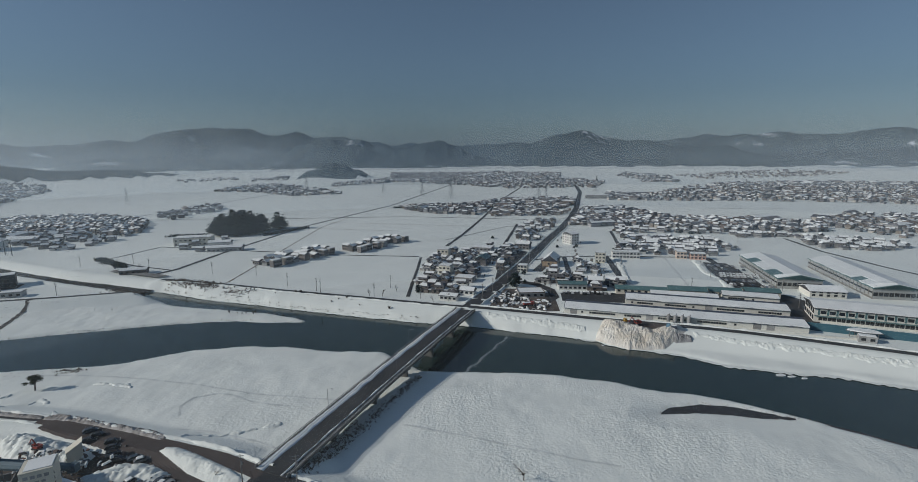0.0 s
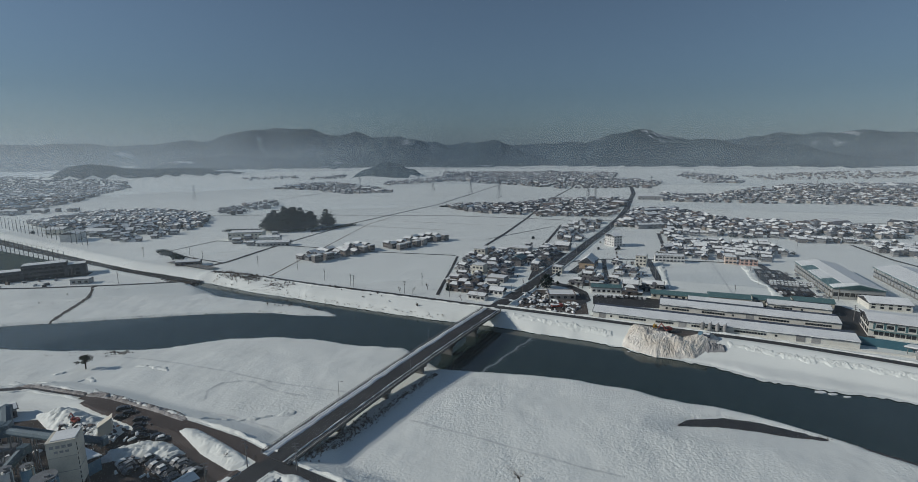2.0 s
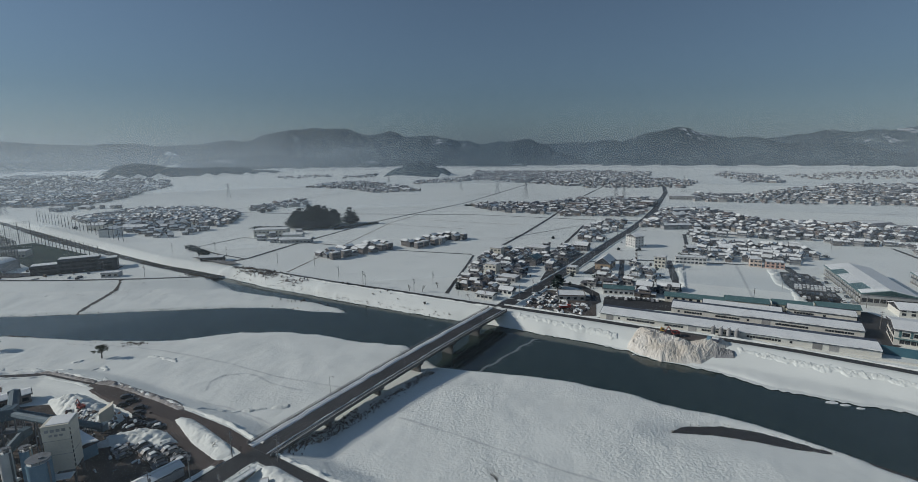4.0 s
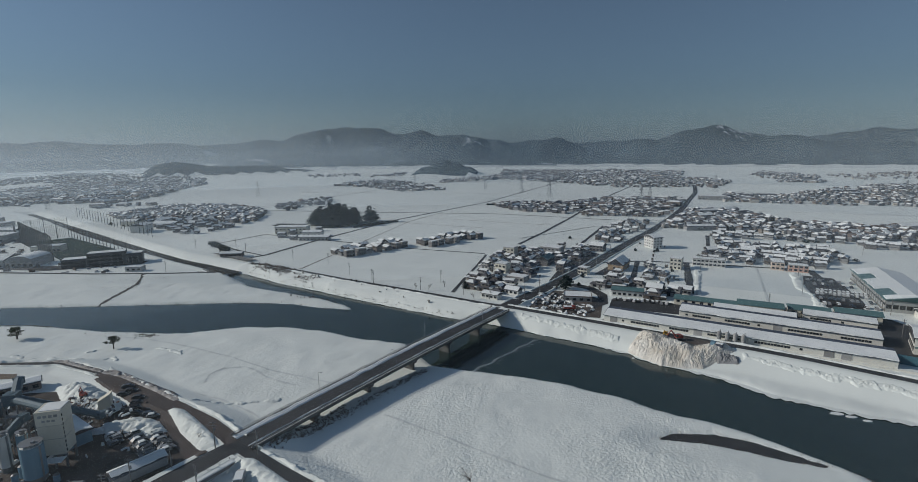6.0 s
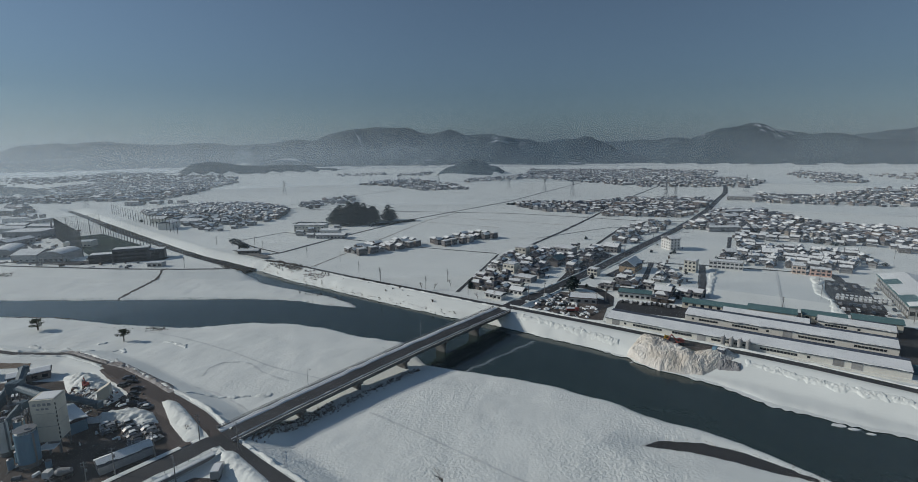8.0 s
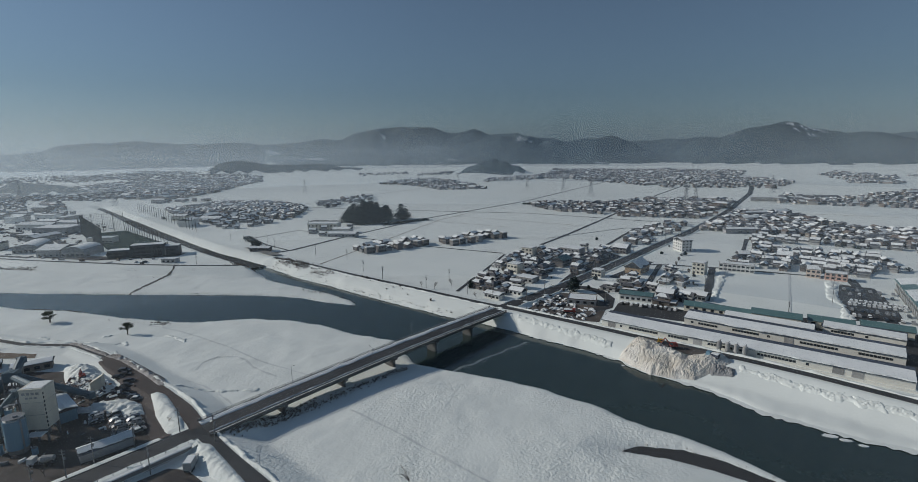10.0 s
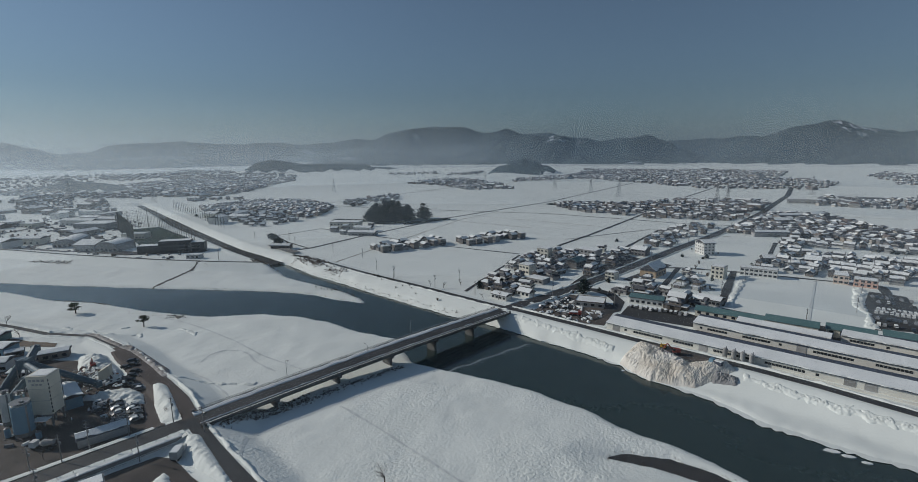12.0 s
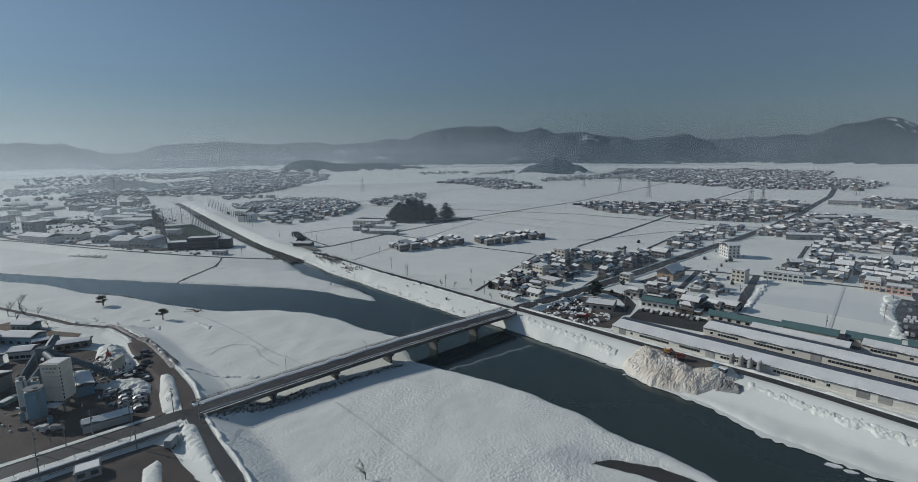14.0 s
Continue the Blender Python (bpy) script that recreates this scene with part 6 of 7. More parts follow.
conveyor("blue enclosed conveyor climbing to the plant", (-137.5, 111.5, 2.0), (-130, 116.6, 14.5), 2.6)
conveyor("blue enclosed conveyor climbing to the plant", (-126, 107.0, 2.0), (-117.5, 111.0, 12), 2.2)
conveyor("blue enclosed conveyor running back over the workshops", (-129, 117.5, 13.8), (-135.3, 123.8, 16), 2.4)
conveyor("blue enclosed conveyor running down to the hopper hut", (-129.5, 117.2, 14.0), (-112.2, 130, 2.6), 1.9)
conveyor("short blue conveyor into the mixing tower", (-128, 116.5, 13.5), (-107, 110.5, 16.0), 1.8)
gantry = thing("steel_gantry", "grey steel gantry carrying the conveyor head", "gantry", (-129.5, 117.0, 0), 26)
for sx in (-1.8, 1.8):
    for sy in (-1.8, 1.8):
        part("column", Geo().box(sx, sy, -0.2, 0.35, 0.35, 13.5), STEEL, gantry)
for z in (4, 8):
    part("deck", Geo().box(0, 0, z, 4.4, 4.4, 0.2), STEEL, gantry)
part("head_house", Geo().box(0, 0, 12.0, 4.0, 4.0, 3.4, 0, 0.9), GALLERY, gantry)
hut = thing("hopper_hut", "beige sheet-metal hut with a slanted top on steel legs", "hut", (-115.3, 135.2, 0), 35)
for sx in (-1.5, 1.5):
    for sy in (-1.0, 1.0):
        part("leg", Geo().box(sx, sy, -0.3, 0.25, 0.25, 2.6), STEEL, hut)
part("body", Geo().add([(-1.9, -1.5, 1.9), (1.9, -1.5, 1.9), (1.9, 1.5, 1.9), (-1.9, 1.5, 1.9), (-1.9, -1.5, 4.9), (1.9, -1.5, 7.2), (1.9, 1.5, 7.2), (-1.9, 1.5, 4.9)],
     [(3, 2, 1, 0), (4, 5, 6, 7), (0, 1, 5, 4), (1, 2, 6, 5), (2, 3, 7, 6), (3, 0, 4, 7)]), CREAM, hut)
part("roof", Geo().add([(-2.1, -1.7, 4.88), (2.1, -1.7, 7.38), (2.1, 1.7, 7.38), (-2.1, 1.7, 4.88), (-2.1, -1.7, 5.03), (2.1, -1.7, 7.53), (2.1, 1.7, 7.53), (-2.1, 1.7, 5.03)],
     [(3, 2, 1, 0), (4, 5, 6, 7), (0, 1, 5, 4), (1, 2, 6, 5), (2, 3, 7, 6), (3, 0, 4, 7)]), CREAM, hut)
block("control_office", "plant office under a snow-covered lean roof", "office", (-112, 119.8, 0), -22, 14, 6, 4.4, BLUE, 1, 3, "low")
shed = thing("roadside_shed", "long open shed with snow on its roof", "shed", (-76.6, 109.0, 0), 63)
part("wall", Geo().box(0, 0, -0.3, 13.5, 4.4, 3.1), GREY_WALL, shed)
sr = part("roof", Geo().gable(0, 0, 2.85, 13.5, 4.4, 0.9, 0, 0.14, 0.4), TILE_DARK, shed)
part("snow_layer", snow_slab(-7, 7, 2.4, 0.15, 3.0, 3.9, 0.3, 9, 16, 0.3), SNOW_ROOF, sr)
part("snow_layer", snow_slab(-7, 7, -2.4, -0.1, 3.0, 3.9, 0.2, 19, 16, 0.9), SNOW_ROOF, sr)
for i in range(5):
    window(shed, -5.4 + i * 2.7, 2.2, 1.0, 1.8, 1.1, 180)
for name, lab, x, y, r, w, d, h, wl in (("workshop", "long brown shed with a snow-covered roof", -163, 142.5, 52, 13, 5.5, 3.2, BROWN_WALL), ("workshop", "blue-grey workshop with a low snowy roof", -193, 136, 20, 17, 8, 4.2, BLUE),
                                        ("workshop", "pale small house with snow on its roof", -171, 127, 40, 8.5, 7, 4.0, WHITE_WALL), ("workshop", "low shed with a thick snow cover", -152, 127, 25, 10, 5, 2.8, BROWN_WALL),
                                        ("workshop", "grey-walled works beside the silos", -146, 103, 20, 15, 10, 6.0, GREY_WALL), ("workshop", "green-grey shed beside bare trees", -214, 146.5, 20, 11, 6, 3.4, TEAL),
                                        ("workshop", "small dark shed among snow heaps", -181, 138, 60, 6, 4, 2.6, BROWN_WALL), ("workshop", "low grey workshop with snow on its roof", -205, 125, 24, 15, 8, 4.2, GREY_WALL), ("workshop", "dark shed with a snowy roof", -178, 115, 15, 13, 7, 3.6, GREY_WALL)):
    block(name, lab, "workshop", (x, y, 0), r, w, d, h, wl, 1, 4, "low", group="workshops beside the plant")
heap("snow_mound", "tall rough heap of ploughed snow and soil", [(-152, 147), (-141, 152), (-129, 147.5), (-119, 144), (-112, 139), (-113, 131), (-124, 131), (-140, 139)], 4.2, SNOW, 61, rough=1.2)
heap("snow_mound", "dirty snow heaped over scrap", [(-110, 128), (-101, 135), (-92, 133.5), (-84, 128.5), (-88, 125.5), (-95, 126), (-104, 123.5)], 1.8, SNOW, 62, rough=1.1)
LANE_DIRT = mat("brown_lane_dirt", (0.060, 0.048, 0.045), (0.092, 0.074, 0.068), 0.8, 0.09, 0.9, 0.3)
for line, w, up in ((LEVEE_SW[6:], 4.8, 0.20), ([(-118, 149), (-104, 141.5), (-93, 136.6), (-83, 129.8), (-73, 122.5), (-64, 117.5)], 4.8, 0.25), ([(-139, 156.5), (-130, 152.4), (-116, 147), (-100, 140.5)], 7.0, 0.30)):
    road("dirt_lane", "wet reddish-brown dirt lane beside the scrap cars", line, w, up, LANE_DIRT, across=8, step=1.5, wobble=0.05)
heap("snow_island", "long snow mound between the two lanes", [(-93.4, 138.0), (-91.6, 140.2), (-87, 139.6), (-79, 135.2), (-67.5, 128.4), (-62.2, 123.6), (-66.4, 120.6), (-79, 127.6)], 1.2, SNOW, 63, rough=0.4, cell=0.45)
heap("rubble_heap", "heap of dark rubble dusted with snow", [(-112, 125), (-107, 127.5), (-104, 123.5), (-109, 121.5)], 1.6, SNOW_DIRTY, 64, rough=1.5)
excavator("red excavator standing on the snow heap", (-129, 139, 3.0), 160, RED).matrix_basis @= Matrix.Diagonal((0.7, 0.7, 0.6, 1))
for k in range(4):
    bn = thing("aggregate_bin", "open concrete aggregate bin dusted with snow", "bin", (-142 + k * 6.2, 119 + k * 2.9, 0), 25, "aggregate bins")
    part("back_wall", Geo().box(0, 2.4, -0.2, 6.0, 0.4, 2.9), CONCRETE, bn)
    part("side_wall", Geo().box(-2.9, 0, -0.2, 0.35, 4.6, 2.5), CONCRETE, bn)
    part("aggregate", Geo().cyl(0.2, 0.4, 0.1, 2.5, 1.6, 12, 0.5), DIRT, bn)
    part("snow_layer", Geo().cyl(0.2, 0.7, 1.2, 1.4, 0.55, 9, 0.5), SNOW_ROOF, bn)
stair = thing("stair_tower", "grey steel stair tower beside the mixing tower", "stairs", (-105.8, 113.6, 0), 26)
for sx in (-1, 1):
    for sy in (-1, 1):
        part("post", Geo().box(sx * 1.1, sy * 0.8, -0.2, 0.16, 0.16, 14.5), STEEL, stair)
for k in range(6):
    part("landing", Geo().box(0, 0, 2.2 * (k + 1), 2.3, 1.7, 0.1), STEEL, stair)
    part("flight", Geo().tube((-1 if k % 2 else 1, 0, 2.2 * k + 0.1), (1 if k % 2 else -1, 0, 2.2 * (k + 1)), 0.2, 4), STEEL, stair)
for x, y, r, hh in ((-107.5, 101.5, 1.0, 3.4), (-105.9, 98.2, 0.8, 3.0), (-96, 101.5, 0.8, 2.2)):
    tk = thing("additive_tank", "small blue additive tank beside the tower", "tank", (x, y, 0), 0, "additive tanks")
    part("shell", Geo().cyl(0, 0, 0.1, r, hh, 14), BLUE, tk)
    part("lid", Geo().cyl(0, 0, hh + 0.1, r, 0.35, 14, 0.3), STEEL, tk)
truck("mixer_truck", "white mixer truck parked in the muddy yard", WHITE_WALL, GREY_WALL, 7.6, (-88, 98.5, 0.17), 200, drum=True)
truck("tipper_truck", "green tipper truck beside the silos", TEAL, TEAL, 6.5, (-124, 102, 0.17), 110, 1.4)
truck("box_truck", "white box truck on the snowy lower plot", WHITE_WALL, GREY_WALL, 6.0, (-45.5, 110.5, height(-45.5, 110.5)), 115, 2.2)

# debris about the plant
debris = thing("yard_debris", "pipes, planks and scrap metal lying about the plant", "scrap", kind="stuff")
gd, gn = Geo(), Geo()
dr = random.Random(93)
for _ in range(520):
    u = dr.random()
    if u < 0.35:
        x, y = dr.gauss(-121, 6), dr.gauss(134, 2.6)
    elif u < 0.7:
        x, y = dr.uniform(-108, -74), dr.uniform(116, 135)
        if not within(x, y, [(-107, 127), (-95, 134), (-76, 122), (-83, 115), (-97, 120)]):
            continue
    else:
        x, y = dr.uniform(-165, -92), dr.uniform(92, 132)
        if math.hypot(x + 103, y - 109) < 4.5:
            continue
    z = 0.1 if u > 0.35 else 0.2 + 2.6 * max(0.0, 1 - abs(y - 137) / 7)
    ln = dr.uniform(0.5, 2.6)
    (gd if dr.random() < 0.62 else gn).box(x, y, z, ln, dr.uniform(0.3, 0.9), dr.uniform(0.2, 1.0), dr.uniform(0, 180), dr.uniform(0.5, 1))
tagged(part("scrap", gd, island_mat("debris_colours", [(0.09, 0.085, 0.085), (0.14, 0.11, 0.095), (0.11, 0.12, 0.13), (0.20, 0.19, 0.18), (0.16, 0.09, 0.07)]), debris), kind="stuff")
tagged(part("snow_lumps", gn, SNOW_ROOF, debris), kind="stuff")

# scrap and parked cars
CARS = [car(CAR_PAINTS[i % 5], lab, i in (0, 4)) for i, lab in enumerate(("white saloon car with snow on its roof", "silver saloon car, wet and dirty", "black saloon car, wet and dirty",
                                                                          "dark blue saloon car, wet and dirty", "grey saloon car with snow on its roof"))]
FAR_CARS = [plain_car(CAR_PAINTS[i], lab, i % 2 == 0) for i, lab in enumerate(("white car under a cap of snow", "silver car parked on wet asphalt", "black car with snow on its roof", "dark blue car parked on wet asphalt", "grey car with snow on its roof"))]
spots, far_spots = [], []
rng = random.Random(91)
SCRAP = [(-102, 123), (-93, 125.6), (-84, 125.2), (-76.5, 121.8), (-73.5, 119.5), (-83.5, 115.2), (-96, 120.2)]
for row in range(4):
    for k in range(16):
        x, y = -103 + k * 0.86 * 1.8 + row * 0.51 * 4.6, 124.5 - k * 0.51 * 1.8 + row * 0.86 * 4.6
        if within(x, y, SCRAP) and rng.random() < 0.92:
            spots.append((x + rng.uniform(-0.2, 0.2), y + rng.uniform(-0.6, 0.6), 0.17, 59 + 180 * rng.randint(0, 1) + rng.uniform(-13, 13)))
for x, y, r in ((-117, 147.5, 30), (-121, 150, 35), (-110, 143.5, 25), (-108.5, 141.2, 25), (-107, 139, 25), (-104, 136, 20), (-99, 136.4, 35), (-96.5, 135.3, 35), (-118, 145, 20)):
    spots.append((x, y, max(height(x, y), 0) + 0.17, r))
for row in range(6):
    for k in range(12):
        snowed = row in (2, 3)
        if rng.random() < (1.0 if snowed else 0.55):
            far_spots.append((187.0 + k * 2.05 + row * 2.9 - 1.0, 311.5 + row * 11 - (row == 3) * 5 - k * 0.57, 0.09, 74 + 180 * (k % 2) + rng.uniform(-4, 4), (0, 0, 0, 4) if snowed else (1, 2, 3, 3)))
for k in range(12):
    far_spots.append((71 + k * 2.5 + rng.uniform(-0.4, 0.4), 301.5 + rng.uniform(-1.2, 1.2) - k * 0.5, 0.09, 80 + rng.uniform(-10, 10), (0, 1, 2, 4)))
for k in range(12):
    far_spots.append((24 + k * 1.6, 286 + (k % 4) * 6 + rng.uniform(-1, 1), 0.09, 60 + rng.uniform(-30, 30), (0, 1, 2, 3, 4)))
for i, (x, y, z, r) in enumerate(spots):
    if i < 5:
        CARS[i].matrix_basis = pose(x, y, z, 0, 0, r)
    else:
        copy_thing(CARS[rng.choice((2, 2, 2, 2, 3, 3, 3, 4, 1) if i < 40 else (0, 1, 2, 3, 4))], pose(x, y, z, 0, 0, r))
for i, (x, y, z, r, pick) in enumerate(far_spots):
    if i < 5:
        FAR_CARS[i].matrix_basis = pose(x, y, z, 0, 0, r)
    else:
        copy_thing(FAR_CARS[rng.choice(pick)], pose(x, y, z, 0, 0, r))

# junk in the storage yard by the far bridge end
junk = thing("scrap_pile", "heap of mixed scrap and crates dusted with snow", "scrap", kind="stuff")
g, gs = Geo(), Geo()
for _ in range(260):
    x, y = rng.uniform(18, 58), rng.uniform(267, 308)
    if within(x, y, [(18, 278), (31, 306), (45, 296), (58, 284), (56, 268), (38, 267)]):
        h = rng.uniform(0.3, 1.0)
        w, d, r = rng.uniform(0.8, 3.4), rng.uniform(0.5, 1.4), rng.uniform(0, 180)
        (g if rng.random() < 0.36 else gs).box(x, y, 0.05, w, d, h, r, rng.uniform(0.6, 1))
tagged(part("scrap", g, island_mat("scrap_colours", [(0.03, 0.03, 0.035), (0.09, 0.09, 0.10), (0.06, 0.045, 0.035), (0.05, 0.07, 0.09), (0.16, 0.16, 0.16), (0.02, 0.02, 0.02)]), junk), kind="stuff")
tagged(part("snow_lumps", gs, SNOW_ROOF, junk), kind="stuff")
truck("crawler_truck", "red flatbed truck in the storage yard", RED, RED, 6.5, (44, 277, 0.09), 10, 1.0)

# lower plots beside the south road
# Wet ground, coloured darker for shade and drawn up to fill the wall's shadow.
patch("lower_yard", "wet yard with painted shade below the road embankment", [(-61.5, 86), (-56, 99), (-51.5, 108), (-46, 109), (-41, 107.5), (-34, 105), (-22, 102), (-12, 94), (-36, 75), (-62, 50), (-72, 56)], YARD_MUD, 0.08)
heap("snow_mound", "rough snow mound on the lower plot", [(-51, 119), (-47, 119.5), (-33, 112.5), (-21, 106.5), (-21, 104.5), (-34, 107.5), (-41, 109.5), (-48, 113)], 0.9, SNOW, 71, rough=0.5)
heap("snow_mound", "small rough snow mound by the lane", [(-43, 103.5), (-40, 103), (-30, 96.5), (-33, 92.5), (-42, 98.5)], 0.9, SNOW, 72, rough=0.4)
block("garden_shed", "small shed with snow on its flat roof", "shed", (-54, 91, 0), 62, 6, 4.5, 2.2, GREY_WALL, 1, 2, "flat")
verge = [(-64.6, 117), (-70.2, 103), (-75.4, 90), (-80.2, 78), (-89.5, 56)]
road("verge_west", "snowy roadside verge", verge, 1.9, 0.35, SNOW)
road("verge_east", "snowy roadside verge", [(-52.4, 118.5), (-58.6, 103.5), (-64.0, 90), (-69.0, 78), (-78.5, 55)], 4.4, 0.45, SNOW, across=5, step=1.5, wobble=0.12)
terrace = thing("retaining_wall", "low retaining wall, face darkened as a shadow band, capped with snow", "wall")
for a, b in zip(((-51.6, 116.5), (-56.4, 104.5), (-61.4, 92), (-66.4, 80)), ((-56.4, 104.5), (-61.4, 92), (-66.4, 80), (-75.5, 58))):
    ang, ln = math.degrees(math.atan2(b[1] - a[1], b[0] - a[0])), math.dist(a, b)
    # The dark panel colour paints the shadow band below the road.
    pn = part("wall_panel", Geo().box((a[0] + b[0]) / 2, (a[1] + b[1]) / 2, -0.4, ln, 0.4, 2.5, ang), DARK_WALL, terrace)
    part("snow_cap", Geo().box((a[0] + b[0]) / 2, (a[1] + b[1]) / 2, 2.11, ln + 0.3, 1.5, 0.3, ang, 0.9), SNOW_ROOF, pn)
rail = thing("guard_rail", "grey steel guard rail along the road", "guard rail")
pts = [(-53.8, 117.5), (-60.0, 102.7), (-65.3, 89.4), (-70.3, 77.4)]
part("beam", ribbon(pts, 0.14, 1.0, 1, 4), STEEL, rail)
for p in resample(pts, 3):
    part("post", Geo().box(p.x, p.y, height(p.x, p.y) - 0.2, 0.12, 0.12, 1.2), STEEL, rail)

# snow berms thrown up beside the roads
for name, line, off, w, h in (("snow_berm", LEVEE_SW[3:7], 2.4, 1.6, 0.6), ("snow_berm", LEVEE_SW[3:7], -2.4, 1.4, 0.5), ("snow_berm", LEVEE_SW[6:], 3.9, 1.8, 0.8), ("snow_berm", LEVEE_SE[1:7], 3.2, 1.5, 0.7), ("snow_berm", LEVEE_SE[1:7], -3.2, 1.5, 0.6),
                              ("snow_berm", LEVEE_E, 3.0, 1.4, 0.6), ("snow_berm", LEVEE_N, -2.6, 1.4, 0.5), ("snow_berm", ROAD_N[1:7], 5.1, 1.5, 0.6), ("snow_berm", ROAD_N[1:7], -5.1, 1.5, 0.6)):
    pts = resample(line, 1.0)
    br = random.Random(int(off * 10) + len(pts))
    widths, tops, shifts = drift(br, len(pts), w * 0.4, w * 1.6, 1), drift(br, len(pts), h * 0.1, h * 1.9, 1), drift(br, len(pts), -0.7, 0.7, 2)
    v, f = [], []
    for i, p in enumerate(pts):
        d = (pts[min(i + 1, len(pts) - 1)] - pts[max(i - 1, 0)]).normalized()
        s = Vector((-d.y, d.x, 0))
        c = p + s * (off + shifts[i])
        z = height(c.x, c.y)
        ww, hh = widths[i], tops[i]
        v += [tuple(c + s * ww / 2 + Vector((0, 0, z - 0.4))), tuple(c + s * ww * 0.2 + Vector((0, 0, z + hh))), tuple(c - s * ww * 0.2 + Vector((0, 0, z + hh * br.uniform(0.7, 1.1)))), tuple(c - s * ww / 2 + Vector((0, 0, z - 0.4)))]
    for i in range(len(pts) - 1):
        f += [(i * 4 + q, (i + 1) * 4 + q, (i + 1) * 4 + q + 1, i * 4 + q + 1) for q in range(3)]
    tagged(part(name, Geo().add(v, f), SNOW, smooth=True), "ploughed snow berm along the road edge", "snow berm")

# ---- driving range and western works ----
patch("practice_green", "dull green practice turf inside the nets", [(-372, 336), (-334, 357), (-344, 376), (-480, 436), (-500, 404)], TURF, 0.1)
patch("range_apron", "wet asphalt apron before the driving range", [(-420, 301), (-352, 306), (-296, 338), (-300, 350), (-350, 322), (-420, 312)], ASPHALT, 0.12)
RANGE_WALL = mat("dark_range_wall", (0.045, 0.053, 0.06), (0.065, 0.075, 0.083), 0.6, 0.2, 2, 0.1)
rangehouse = thing("range_house", "two-tier dark driving range stand with snowy roof", "building", (-327, 333, 0), 36.5)
for x, w, hh in ((-18.5, 17, 6.8), (3, 26, 10.2), (21.8, 11.5, 8.0)):
    bay = part("bay_block", Geo().box(x, 0, -0.3, w, 11, hh + 0.3), RANGE_WALL, rangehouse)
    part("snow_layer", Geo().box(x, 0.5, hh + 0.01, w - 0.4, 9.5, 0.25), SNOW_ROOF, bay)
    for i in range(int(w / 4)):
        for z in ((0.6, 3.4, 6.6) if hh > 9 else (0.6, 3.4)):
            part("bay_opening", Geo().box(x - w / 2 + 2.4 + i * 4, -5.55, z, 3.2, 0.12, 1.7), GLASS, bay)
flue = thing("chimney", "slim grey works chimney", "chimney", (-537, 423, 0))
part("shaft", Geo().tube((0, 0, -0.3), (0, 0, 15), 1.0, 12, 0.8), CONCRETE, flue)
part("rim", Geo().cyl(0, 0, 14.6, 1.0, 0.6, 12), STEEL, flue)


def net_row(label, a, b, n, hgt, net=True):
    t = thing("net_fence", label, "fence", group="tall net fences")
    a, b = Vector((*a, 0)), Vector((*b, 0))
    me = Geo().tube((0, 0, -0.5), (0, 0, hgt), 0.32, 6, 0.22).mesh("post")
    me.materials.append(NET)
    for i in range(n):
        p = new("post", me)
        p.parent, p.location = t, a.lerp(b, i / (n - 1))
    d = b - a
    g = Geo()
    if net:
        for i in range(int(d.length / 1.6)):
            p = a + d * (i * 1.6 / d.length)
            g.tube((p.x, p.y, 0.3), (p.x, p.y, hgt), 0.12, 3)
    for z in np.linspace(hgt * 0.3, hgt, 4 if not net else 9):
        g.tube((a.x, a.y, z), (b.x, b.y, z), 0.07, 3)
    tagged(part("netting", g, NET, t), kind="stuff")
    return t


net_row("tall dark netting on steel posts", (-380, 335), (-504, 403), 16, 22)
net_row("row of net posts beside the canal", (-336, 364), (-488, 441), 18, 13, False)
net_row("tall dark netting across the range end", (-504, 403), (-488, 441), 5, 22)
net_row("row of tall posts on the canal levee", (-392, 452), (-640, 584), 24, 14, False)


def quonset(label, x, y, rot, w, ln, h, wall=GREY_WALL):
    q = thing("arched_hall", label, "hall", (x, y, 0), rot, "arched halls")
    n, v, f = 12, [], []
    for s in (-ln / 2, ln / 2):
        v += [(-w / 2 * math.cos(math.pi * i / n), s, h * 0.45 + h * 0.55 * math.sin(math.pi * i / n)) for i in range(n + 1)]
    f = [(i, i + 1, n + 2 + i, n + 1 + i) for i in range(n)]
    f += [tuple(range(n, -1, -1)), tuple(range(n + 1, 2 * n + 2))]
    part("wall", Geo().box(0, 0, -0.3, w - 0.1, ln - 0.1, h * 0.45 + 0.3), wall, q)
    r = part("arched_roof", Geo().add(v, f), STEEL, q)
    v2 = [(p[0] * 0.96, p[1] * 0.98, p[2] + 0.25) for p in v]
    part("snow_layer", Geo().add(v2, f), SNOW_ROOF, r)
    for i in range(5):
        window(q, -w / 2 + (i + 0.5) * w / 5, -ln / 2, 0.8, 2.4, 2.0, 0)
    return q


